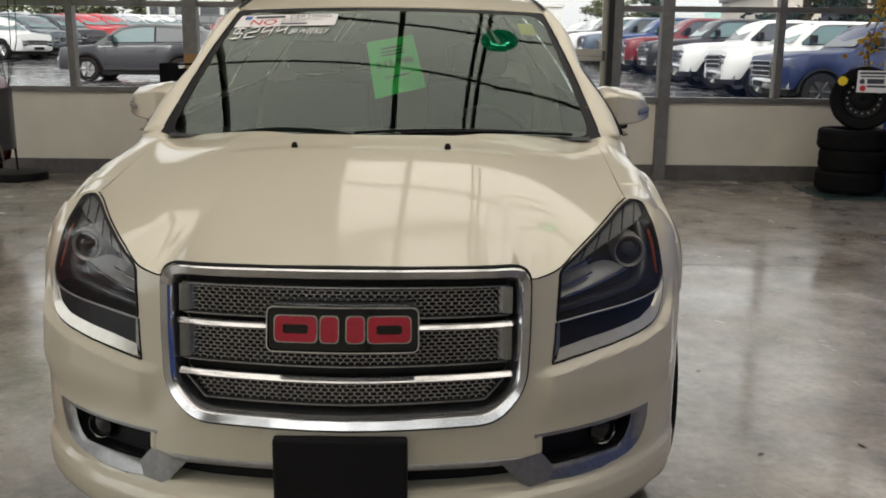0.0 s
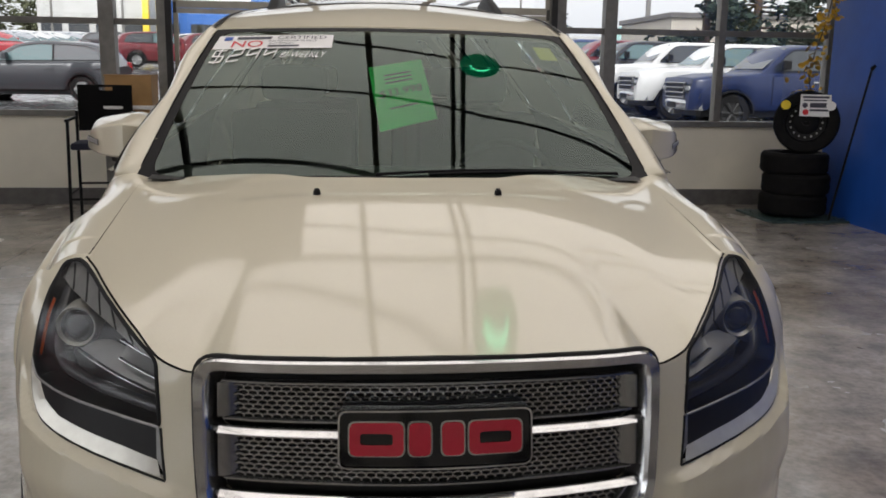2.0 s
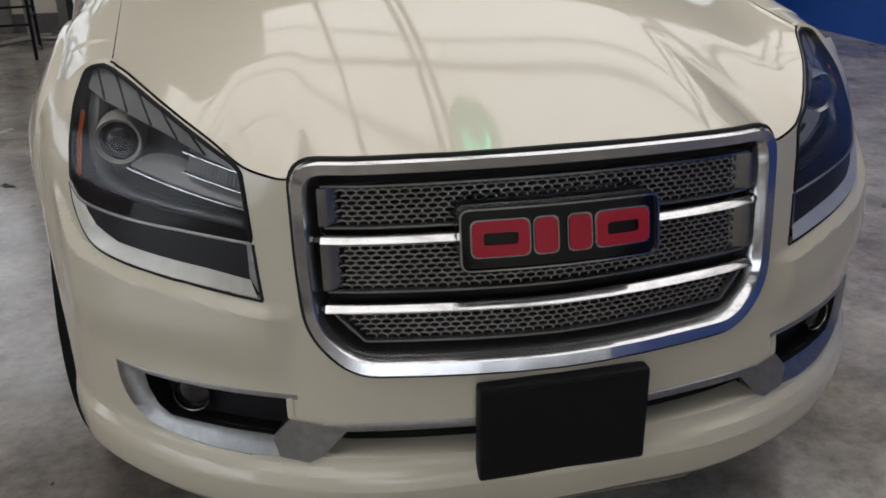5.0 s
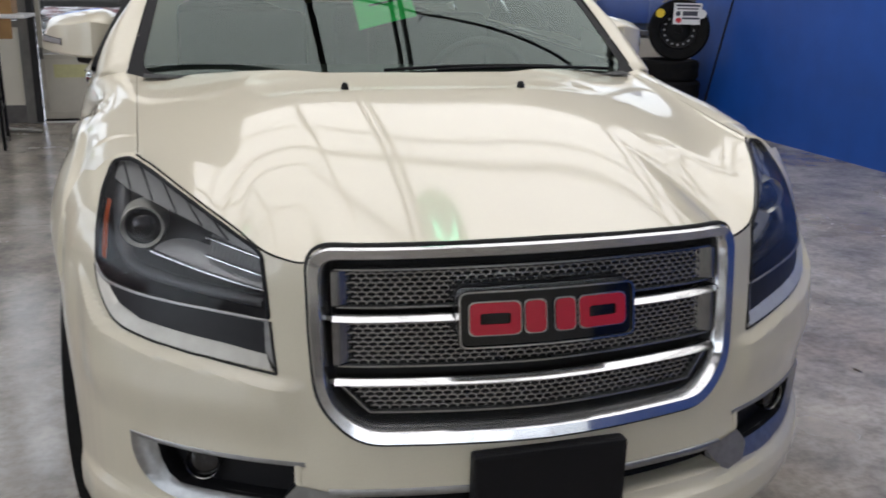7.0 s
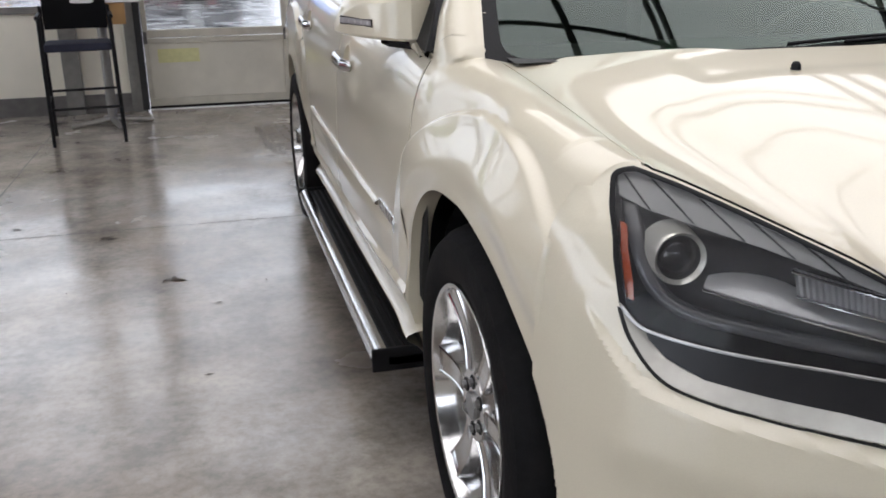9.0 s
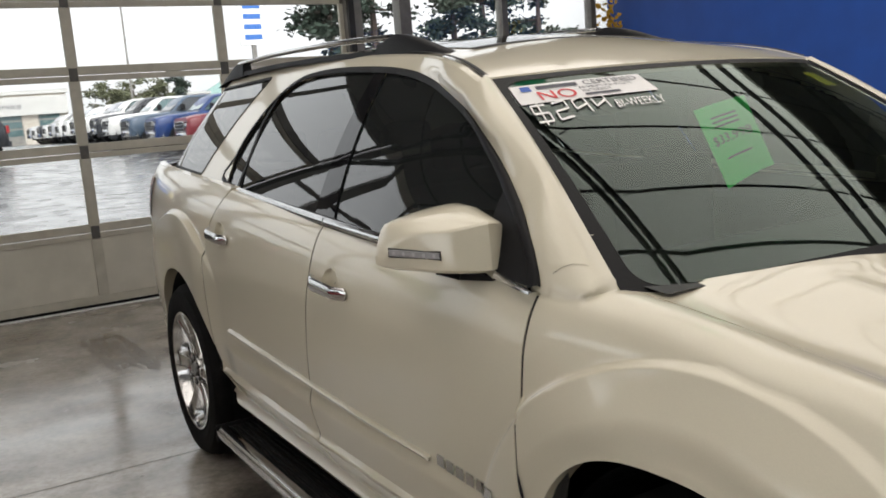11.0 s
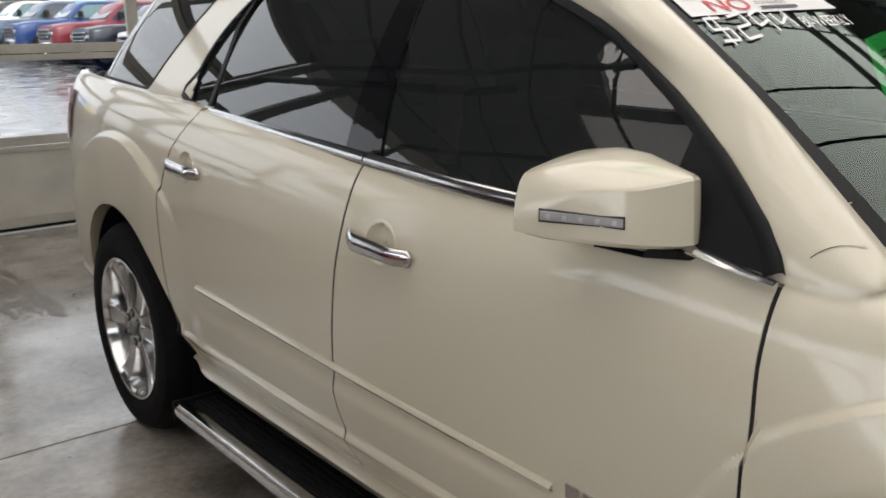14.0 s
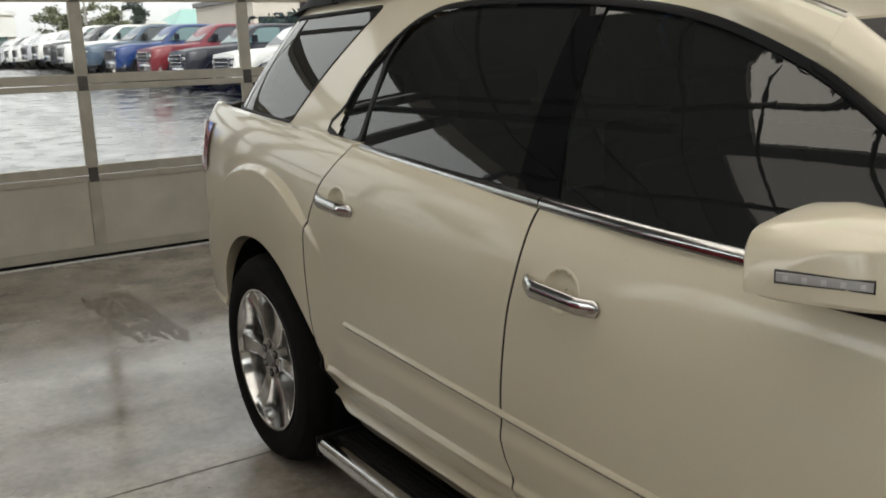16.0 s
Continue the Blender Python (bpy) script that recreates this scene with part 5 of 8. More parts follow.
        # badge on the front door as plain bars
        for k in range(6):
            bm = bmesh.new()
            rows = []
            for y in frange(1.525 + 0.042 * k, 1.525 + 0.042 * k + 0.032, 3):
                lift = 0.045 * (y - 1.52)
                rows.append([(g * (side_x(y, z + lift) + h), y, z + lift) for z, h in ((0.640, -0.002), (0.641, 0.004), (0.667, 0.004), (0.668, -0.002))])
            grid_mesh(bm, rows)
            part("badge_bar", bm, M_CHROME, car)
        # running board
        step = new("running_board")
        step.parent = car
        tagged(step, "black ribbed running board with chrome edge")
        bm = bmesh.new()
        box(bm, *sorted((g * 0.80, g * 0.980)), 1.535, 3.455, 0.245, 0.292, 0.012)
        part("board", bm, M_BLACK, step, smooth=40)
        bm = bmesh.new()
        rows = [[(g * x, y, z) for x, z in ((0.970, 0.300), (0.987, 0.304), (1.003, 0.300), (1.013, 0.285), (1.013, 0.262), (1.000, 0.246), (0.970, 0.243))] for y in (1.545, 3.445)]
        grid_mesh(bm, rows)
        part("chrome_edge", bm, M_CHROME, step, smooth=40)
        for y in (1.535, 3.445):
            bm = bmesh.new()
            box(bm, *sorted((g * 0.80, g * 1.015)), y, y + 0.012, 0.238, 0.307, 0.004)
            part("end_cap", bm, M_BLACK, step)
        for k in range(5):
            bm = bmesh.new()
            x = 0.855 + 0.023 * k
            box(bm, *sorted((g * x, g * (x + 0.013))), 1.56, 3.43, 0.29, 0.2975, 0.002)
            part("tread_rib", bm, M_RUBBER, step)
        # roof rails
        rail = new("roof_rail")
        rail.parent = car
        tagged(rail, "chrome roof rail on black feet")
        X = 0.455
        bm = bmesh.new()
        rows = []
        for y in frange(2.72, 4.30, 24):
            z = roof_at(X, y) + 0.055
            rows.append([(g * (X + 0.017 * math.cos(a)), y, z + 0.011 * math.sin(a)) for a in (2 * math.pi * j / 10 for j in range(11))])
        grid_mesh(bm, rows)
        part("rail_bar", bm, M_CHROME, rail, smooth="all")
        bm = bmesh.new()
        grid_mesh(bm, [[(g * (X + dx), y, roof_at(X, y) + dz) for dx, dz in ((-0.022, -0.008), (-0.018, 0.012), (0.018, 0.012), (0.022, -0.008))] for y in frange(2.78, 4.24, 20)])
        part("rail_base", bm, M_BLACK, rail)
        for ya, yb, peak in ((2.20, 2.80, 0.8), (4.22, 4.62, 0.2)):
            bm = bmesh.new()
            rows = []
            for t in frange(0, 1, 14):
                y = ya + (yb - ya) * t
                up = 0.075 * (smooth01(t / peak) if t < peak else smooth01((1 - t) / (1 - peak)) * 0.35 + 0.65)
                if peak < 0.5:
                    up = 0.07 * (1 - smooth01((t - peak) / (1 - peak))) if t > peak else 0.07
                z = roof_at(X, y) - 0.012
                w = 0.026
                rows.append([(g * (X - w), y, z), (g * (X - w * 0.8), y, z + up * 0.8), (g * (X - w * 0.4), y, z + up), (g * (X + w * 0.4), y, z + up), (g * (X + w * 0.8), y, z + up * 0.8), (g * (X + w), y, z)])
            grid_mesh(bm, rows)
            for r in (rows[0], rows[-1]):
                bm.faces.new([bm.verts.new(p) for p in r])
            part("rail_foot", bm, M_BLACK, rail, smooth=50)
        # dark drip moulding along the roof
        bm = bmesh.new()
        rows = []
        for y in frange(1.915, 4.70, 40):
            xe = glass_x(y, roof_edge(y)) - 0.030
            z = roof_edge(y) + 0.0135
            rows.append([(g * (xe - 0.009), y, z), (g * xe, y, z + 0.002), (g * (xe + 0.009), y, z)])
        grid_mesh(bm, rows)
        part("roof_moulding", bm, M_BLACK, car)
        # rear lamp
        bm = bmesh.new()
        rows = []
        for t in frange(0, 1, 8):
            z = 1.06 + 0.20 * t
            rows.append([(g * (side_x(y, min(z, belt_at(y) - 0.01)) + 0.008), y, z) for y in frange(4.60 + 0.03 * (1 - t), 4.78, 6)] + [(g * 0.82, 4.87, z)])
        grid_mesh(bm, rows)
        part("rear_lamp", bm, M_REDLENS, car, "red rear lamp", smooth="all")
    # tail: closing surface with rear window
    bm = bmesh.new()
    rows = []
    for z in frange(0.36, 1.30, 16):
        w = side_x(4.80, z)
        rows.append([(w * v, 4.80 + 0.10 * (1 - v * v) ** 0.5 if abs(v) < 1 else 4.80, z) for v in frange(-1, 1, 20)])
    for z in frange(1.33, 1.70, 8):
        w = glass_x(4.80, z)
        rows.append([(w * v, 4.80 + 0.08 * (1 - v * v) - 0.12 * (z - 1.33), z) for v in frange(-1, 1, 20)])
    grid_mesh(bm, rows)
    part("tailgate", bm, M_WHITE, car, smooth=50)
    bm = bmesh.new()
    grid_mesh(bm, [[(glass_x(4.8, z) * 0.86 * v, 4.815 + 0.08 * (1 - v * v) - 0.12 * (z - 1.33), z) for v in frange(-1, 1, 12)] for z in frange(1.36, 1.62, 5)])
    part("rear_window", bm, M_TINT, car, smooth="all")
    # sunroof
    bm = bmesh.new()
    grid_mesh(bm, [[(x, y, roof_at(x, y) + 0.004) for x in frange(-0.40, 0.40, 12)] for y in frange(2.30, 3.15, 16)])
    part("sunroof", bm, M_PILLAR, car, "dark glass sunroof", smooth="all")
    bm = bmesh.new()
    grid_mesh(bm, [[(x, y, roof_at(x, y) + h) for x in frange(-0.41, 0.41, 12)] for y, h in ((2.275, 0.003), (2.28, 0.007), (2.30, 0.007), (2.305, 0.004))])
    part("wind_deflector", bm, M_STEEL, car)
    # underbody
    bm = bmesh.new()
    box(bm, -0.70, 0.70, 0.45, 4.7, 0.25, 0.36)
    part("underbody", bm, M_BLACK, car)


def car_screen():
    bm = bmesh.new()
    screen_mesh(bm, -1, 1, -0.10, 1, 0.0)  # its foot runs down behind the bonnet
    part("windscreen", bm, M_WS, car, "green-grey windscreen", smooth="all")
    # black printed border
    bm = bmesh.new()
    inner = along_loop(rounded([(-0.95, -0.045), (0.95, -0.045), (0.965, 0.965), (-0.965, 0.965)], 0.10, 8), 260)
    rows = []
    for p in inner:
        k = 1 / max(abs(p.x), abs(p.y - 0.45) / 0.55)
        o = Vector((p.x * k, 0.45 + (p.y - 0.45) * k))
        rows.append([screen_point(*p.lerp(o, f), 0.0012) for f in (0.0, 0.25, 0.5, 0.75, 1.0)])
    grid_mesh(bm, rows + rows[:1])
    part("screen_border", bm, M_BLACK, car, smooth="all")
    bm = bmesh.new()
    rows = []
    for x in frange(-0.735, 0.735, 30):
        a = Vector((x, cowl_y(abs(x)) - 0.004, hood_z(x, cowl_y(abs(x))) - 0.03))
        b = screen_point(x / 0.742, -0.08, -0.012)
        rows.append([a, a.lerp(b, 0.5) - Vector((0, 0, 0.02)), b])
    grid_mesh(bm, rows)
    part("cowl", bm, M_COWL, car, smooth="all")
    for ua, va, ub, vb in ((-0.10, -0.045, 0.60, -0.02), (0.10, -0.045, 0.86, -0.03)):
        bm = bmesh.new()
        rows = []
        for t in frange(0, 1, 12):
            p = screen_point(ua + (ub - ua) * t, va + (vb - va) * t + 0.010 * math.sin(math.pi * t), 0.008)
            rows.append([p + Vector((0, 0.004 * math.cos(a), 0.005 * math.sin(a))) for a in (2 * math.pi * j / 6 for j in range(7))])
        grid_mesh(bm, rows)
        part("wiper", bm, M_BLACK, car, smooth="all")
    for g in (-1, 1):
        bm = bmesh.new()
        z = hood_z(0.233, 0.885)
        rows = [[(g * 0.233 + 0.009 * r * math.cos(a), 0.885 + 0.011 * r * math.sin(a), z + 0.8 * h) for a in (2 * math.pi * j / 12 for j in range(13))] for r, h in ((1.1, 0.0), (1.0, 0.012), (0.6, 0.02), (0.05, 0.021))]
        grid_mesh(bm, rows)
        part("washer_nozzle", bm, M_BLACK, car, smooth=60)
    # stickers and prices on the glass
    def on_screen(u0, u1, v0, v1, h, roll=0.0):
        return lambda a, b: screen_point(u0 + (u1 - u0) * a, v0 + (v1 - v0) * b + roll * a, h)
    bm = bmesh.new()
    screen_mesh(bm, -0.955, -0.325, 0.80, 0.925, 0.003, 16, 6)
    banner = part("sticker_banner", bm, M_PAPER_W, car, "white banner sticker with red and dark print", smooth="all")
    fit = on_screen(-0.955, -0.325, 0.80, 0.925, 0.005)
    letters("word_certified", "CERTIFIED", M_TXT_DARK, banner, lambda a, b: fit(0.52 + a, 0.66 + b), 0.42, 0.24)
    letters("word_no", "NO", M_TXT_RED, banner, lambda a, b: fit(0.15 + a, 0.10 + b), 0.26, 0.46)
    letters("word_offer", "PAYMENTS FOR 90 DAYS", M_TXT_DARK, banner, lambda a, b: fit(0.46 + a, 0.46 + b), 0.40, 0.12)
    letters("word_interest", "INTEREST", M_TXT_DARK, banner, lambda a, b: fit(0.46 + a, 0.28 + b), 0.22, 0.12)
    for a0, a1, b0, b1 in ((0.17, 0.47, 0.68, 0.86), (0.46, 0.72, 0.10, 0.21)):
        bm = bmesh.new()
        grid_mesh(bm, [[fit(a0 + (a1 - a0) * i / 6, b0 + (b1 - b0) * j) for j in (0, 1)] for i in range(7)])
        part("print_bar", bm, M_TXT_DARK, banner)
    bm = bmesh.new()
    grid_mesh(bm, [[fit(0.06 + 0.07 * i / 2, 0.62 + 0.26 * j) for j in (0, 1)] for i in range(3)])
    part("print_square", bm, M_BLUE, banner)
    # hand-painted amount, in angular strokes
    seg = {"2": ((0, 1, 1, 1), (1, 1, 1, 0.5), (1, 0.5, 0, 0.5), (0, 0.5, 0, 0), (0, 0, 1, 0)), "9": ((1, 0, 1, 1), (1, 1, 0, 1), (0, 1, 0, 0.5), (0, 0.5, 1, 0.5)), "4": ((0, 1, 0, 0.5), (0, 0.5, 1, 0.5), (1, 1, 1, 0)), "$": ((1, 1, 0, 1), (0, 1, 0, 0.5), (0, 0.5, 1, 0.5), (1, 0.5, 1, 0), (1, 0, 0, 0), (0.5, 1.2, 0.5, -0.2))}
    for k, ch in enumerate("$294"):
        bm = bmesh.new()
        for a, b, c, d in seg[ch]:
            put = on_screen(-0.935 + 0.088 * k, -0.935 + 0.088 * k + 0.058, 0.685, 0.785, 0.004, 0.012 * k)
            ribbon(bm, [(a, b), ((a + c) / 2, (b + d) / 2), (c, d)], False, 0.11, 0.0, lambda u, v, h, put=put: put(u + 0.15 * v, v) + Vector((0, 0, h * 0.1)))
        part("painted_figure", bm, M_TXT_WHITE, car, "white hand-painted figure")
    put = on_screen(-0.585, -0.345, 0.715, 0.765, 0.004)
    letters("word_weekly", "BI-WEEKLY", M_TXT_WHITE, car, lambda a, b: put(a, b), 0.95, 1.0, "white painted words BI-WEEKLY", slant=0.05)
    # green price sheet behind the glass
    quad = [Vector(p) for p in ((-0.048, 1.648, 1.217), (0.147, 1.658, 1.264), (0.093, 1.710, 1.461), (-0.086, 1.728, 1.430))]

    def on_sheet(a, b, h=-0.02):
        p = quad[0].lerp(quad[1], a).lerp(quad[3].lerp(quad[2], a), b)
        return p + Vector((0, -0.95, 0.30)) * (h + 0.012) + Vector((0, 0.012, 0)) * math.sin(math.pi * a)
    bm = bmesh.new()
    grid_mesh(bm, [[on_sheet(i / 8, j / 8, -0.012) for j in range(9)] for i in range(9)])
    sheet_ob = part("price_sheet", bm, M_GREEN, car, "bright green paper price sheet", smooth="all")
    letters("word_price", "$33,998", M_TXT_DARK, sheet_ob, lambda a, b: on_sheet(0.12 + a, 0.48 + b, -0.009), 0.76, 0.13)
    for b in (0.82, 0.76, 0.70, 0.30):
        bm = bmesh.new()
        grid_mesh(bm, [[on_sheet(a, b + d, -0.009) for d in (0, 0.02)] for a in (0.25, 0.5, 0.75)])
        part("print_bar", bm, M_TXT_DARK, sheet_ob)
    # yellow tag at the far upper corner of the glass
    bm = bmesh.new()
    screen_mesh(bm, 0.80, 0.90, 0.78, 0.90, -0.012, 4, 4)
    part("yellow_tag", bm, material("yellow_paper", (0.55, 0.50, 0.05), 0.6, grain=0.1), car)
    # cabin
    bm = bmesh.new()
    grid_mesh(bm, [[(x, y, z) for x in frange(-0.72, 0.72, 8)] for y, z in ((1.20, 1.11), (1.35, 1.125), (1.55, 1.115), (1.66, 1.06), (1.68, 0.85), (1.66, 0.5))])
    part("dashboard", bm, M_DASH, car, smooth=50)
    bm = bmesh.new()
    box(bm, -0.80, 0.80, 1.3, 4.75, 0.40, 0.46)
    part("cabin_floor", bm, M_DASH, car)
    for y0, xs in ((2.15, (-0.38, 0.38)), (3.05, (-0.38, 0.38)), (3.9, (-0.35, 0.35))):
        for x in xs:
            seat = new("seat")
            seat.parent = car
            for nm, dims in (("seat_cushion", (x - 0.25, x + 0.25, y0 - 0.30, y0 + 0.22, 0.46, 0.72)), ("seat_back", (x - 0.25, x + 0.25, y0 + 0.16, y0 + 0.30, 0.70, 1.26)), ("headrest", (x - 0.13, x + 0.13, y0 + 0.20, y0 + 0.30, 1.29, 1.44))):
                bm = bmesh.new()
                box(bm, *dims, 0.05)
                part(nm, bm, M_INNER, seat, smooth=50)
    bm = bmesh.new()
    c, tilt = Vector((0.38, 1.72, 1.02)), Matrix.Rotation(radians(-65), 3, "X")
    rows = []
    for k in range(25):
        a = 2 * math.pi * k / 24
        rows.append([c + tilt @ Vector(((0.185 + 0.014 * math.cos(b)) * math.cos(a), (0.185 + 0.014 * math.cos(b)) * math.sin(a), 0.014 * math.sin(b))) for b in (2 * math.pi * j / 8 for j in range(9))])
    grid_mesh(bm, rows)
    part("steering_wheel", bm, M_DASH, car, smooth="all")


car_grille()
car_lower_front()
car_lamps()
car_side()
car_screen()


# ---------------------------------------------------------------- glazed walls
def glazed_wall(name, label, along, posts, base=(0.0, 0.17), sill=SILL, rail=RAIL, upper=2.95, top=CEIL_Z):
    """A wall of cream panels below and glass above. along(u, w, z): from metres along the wall, outwards, and height. posts: (u, width, deep)."""
    root = tagged(new(name), label, "wall", kind="structure")

    def bx(nm, u0, u1, w0, w1, z0, z1, mat, bevel=0.0):
        bm = bmesh.new()
        box(bm, u0, u1, w0, w1, z0, z1, bevel)
        for v in bm.verts:
            v.co = along(*v.co)
        return part(nm, bm, mat, root)
    # slim mullions stand on the sill, stout posts on the floor
    for u, w, d in posts:
        bx("post" if w > 0.09 else "mullion", u - w / 2, u + w / 2, -d, 0.10, 0 if w > 0.09 else sill + 0.001, top - 0.002, M_FRAME, 0.004)
    stout = [p for p in posts if p[1] > 0.09]
    for (a, wa, _), (b, wb, _) in zip(stout, stout[1:]):
        u0, u1 = a + wa / 2, b - wb / 2
        bx("base_rail", u0, u1, 0.0, 0.09, base[0], base[1], M_BASE, 0.004)
        bx("panel", u0, u1, 0.025, 0.085, base[1], sill - 0.06, M_PANEL, 0.003)
        bx("sill_rail", u0, u1, -0.015, 0.095, sill - 0.06, sill, M_FRAME, 0.004)
    for (a, wa, _), (b, wb, _) in zip(posts, posts[1:]):
        u0, u1 = a + wa / 2, b + wb / 2 - wb
        if u1 - u0 < 0.02:
            continue
        for z in (rail, upper):
            bx("rail", u0, u1, 0.0, 0.09, z - 0.03, z + 0.03, M_FRAME, 0.004)
        bx("head_panel", u0, u1, 0.02, 0.09, top - 0.22, top - 0.002, M_PANEL)
        for z0, z1 in ((sill, rail - 0.03), (rail + 0.03, upper - 0.03), (upper + 0.03, top - 0.22)):
            p = bx("pane", u0, u1, 0.045, 0.050, z0, z1, M_PANE)
            p.visible_shadow = False
    return root


north = lambda u, w, z: (u, WALL_Y + w, z)
west = lambda u, w, z: (LEFT_X - w, u, z)
glazed_wall("wall_north_left", "aluminium-framed window wall with cream lower panels", north, [(LEFT_X, 0.10, 0.03), (-6.35, 0.07, 0.02), (-5.12, 0.07, 0.02), (-3.89, 0.075, 0.02), (-2.575, 0.15, 0.05), (-2.02, 0.13, 0.04)], sill=0.97)
glazed_wall("wall_north_right", "aluminium-framed window wall with cream lower panels", north, [(2.03, 0.17, 0.04), (2.60, 0.13, 0.05), (3.84, 0.075, 0.02), (5.08, 0.075, 0.02), (6.30, 0.075, 0.02), (RIGHT_X, 0.10, 0.03)], sill=0.92)
glazed_wall("wall_west", "window wall with glazed bays along the showroom", west, [(BACK_Y, 0.1, 0.03), (-5.6, 0.08, 0.02), (-4.2, 0.16, 0.05), (-2.8, 0.08, 0.02), (-1.4, 0.08, 0.02), (0.0, 0.16, 0.05), (1.4, 0.08, 0.02), (2.8, 0.08, 0.02), (4.2, 0.16, 0.05), (5.6, 0.08, 0.02), (7.0, 0.08, 0.02), (WALL_Y, 0.1, 0.03)], sill=0.66, rail=1.35)
# unseen wall; its high glass strip is added to light the car's front
south = lambda u, w, z: (u, BACK_Y - w, z)
glazed_wall("wall_south", "unseen cream panelled wall with an added high window strip", south, [(LEFT_X, 0.1, 0.03), (-6.0, 0.08, 0.02), (-4.5, 0.16, 0.05), (-3.0, 0.08, 0.02), (-1.5, 0.08, 0.02), (0.0, 0.16, 0.05), (1.5, 0.08, 0.02), (3.0, 0.08, 0.02), (4.92, 0.1, 0.03)], sill=2.75, rail=3.25, upper=3.75)
structure("wall_south_end", (4.92, RIGHT_X, BACK_Y - 0.15, BACK_Y, 0, CEIL_Z), M_WALL, "plain painted showroom wall", category="wall")


M_HINGE = material("dull_hinge_steel", (0.13, 0.125, 0.115), 0.5, 0.5, grain=0.4, size=40)


M_NOTE = material("faded_yellow_paper", (0.62, 0.60, 0.30), 0.6, grain=0.2, size=20)
STICKERS = ((-1.815, -1.44, 0.432, 0.558, M_NOTE),)


def garage_door():
    door = tagged(new("door_1"), "closed glazed overhead door with cream lower panels", "door", kind="structure")
    Y0, Y1 = WALL_Y + 0.03, WALL_Y + 0.075
    edges = [0.03, 0.66, 1.352, 2.005, 2.62, 3.27]
    cols = [DOOR_X0, -0.61, 0.70, DOOR_X1]
    for k, (a, b) in enumerate(zip(edges, edges[1:])):
        sec = new("door_section")
        sec.parent = door
        def bx(nm, d, mat, bevel=0.004):
            bm = bmesh.new()
            box(bm, *d, bevel)
            return part(nm, bm, mat, sec)
        bx("bottom_rail", (DOOR_X0, DOOR_X1, Y0, Y1, a + 0.003, a + 0.075), M_DOORFRAME)
        bx("top_rail", (DOOR_X0, DOOR_X1, Y0, Y1, b - 0.05, b - 0.003), M_DOORFRAME)
        for x in cols:
            x0, x1 = max(DOOR_X0, x - 0.045), min(DOOR_X1, x + 0.045)
            bx("stile", (x0, x1, Y0 - 0.002, Y1 - 0.004, a + 0.075, b - 0.05), M_DOORFRAME)
            # hinge where the sections meet
            if k:
                bm = bmesh.new()
                box(bm, x - 0.035 if x > DOOR_X0 else x, x + 0.035 if x < DOOR_X1 else x, Y0 - 0.014, Y0 - 0.001, a - 0.05, a + 0.06, 0.003)
                part("hinge", bm, M_HINGE, sec)
        for x0, x1 in zip(cols, cols[1:]):
            if k == 0:
                bx("panel", (x0 + 0.045, x1 - 0.045, Y0 + 0.012, Y1 - 0.01, a + 0.075, b - 0.05), M_DOORPANEL)
            else:
                p = bx("pane", (x0 + 0.045, x1 - 0.045, Y0 + 0.02, Y0 + 0.025, a + 0.075, b - 0.05), M_PANE, 0)
                p.visible_shadow = False
    bm = bmesh.new()
    box(bm, DOOR_X0, DOOR_X1, Y0 - 0.005, Y1 + 0.01, 0.0, 0.032, 0.004)
    part("rubber_seal", bm, M_RUBBER, door)
    # white strip paints in the daylight that leaks under the door
    bm = bmesh.new()
    box(bm, DOOR_X0, DOOR_X1, WALL_Y - 0.02, WALL_Y + 0.02, 0.0, 0.012, 0.003)
    part("threshold", bm, M_PAPER_W, door, "white strip painting in daylight under the door")
    for x0, x1, z0, z1, mat in STICKERS:
        bm = bmesh.new()
        box(bm, x0, x1, Y0 + 0.0095, Y0 + 0.012, z0, z1)
        part("notice", bm, mat, door, "small paper notice stuck on the panel")
    # tracks up the jambs and back under the ceiling
    for g, x in ((-1, DOOR_X0 - 0.03), (1, DOOR_X1 + 0.03)):
        bm = bmesh.new()
        box(bm, x - 0.03, x + 0.03, WALL_Y - 0.09, WALL_Y - 0.045, 0.02, 3.2)
        cyl(bm, (x, WALL_Y - 0.07, 3.2), (x, WALL_Y - 0.35, 3.5), 0.045, n=8)
        box(bm, x - 0.045, x + 0.045, 4.4, WALL_Y - 0.3, 3.46, 3.55)
        part("door_track", bm, M_STEEL, door, "dark steel door track")
    # glazed transom between the door and the roof
    for z0, z1 in ((3.275, 3.36), (CEIL_Z - 0.2, CEIL_Z - 0.002)):
        boxpart("transom_rail", (DOOR_X0, DOOR_X1, WALL_Y + 0.02, WALL_Y + 0.1, z0, z1), M_FRAME, door, 0.004)
    for x in cols:
        boxpart("transom_post", (max(DOOR_X0, x - 0.04), min(DOOR_X1, x + 0.04), WALL_Y + 0.022, WALL_Y + 0.098, 3.36, CEIL_Z - 0.2), M_FRAME, door)
    for x0, x1 in zip(cols, cols[1:]):
        p = boxpart("transom_pane", (x0 + 0.04, x1 - 0.04, WALL_Y + 0.05, WALL_Y + 0.055, 3.36, CEIL_Z - 0.2), M_PANE, door)
        p.visible_shadow = False


garage_door()


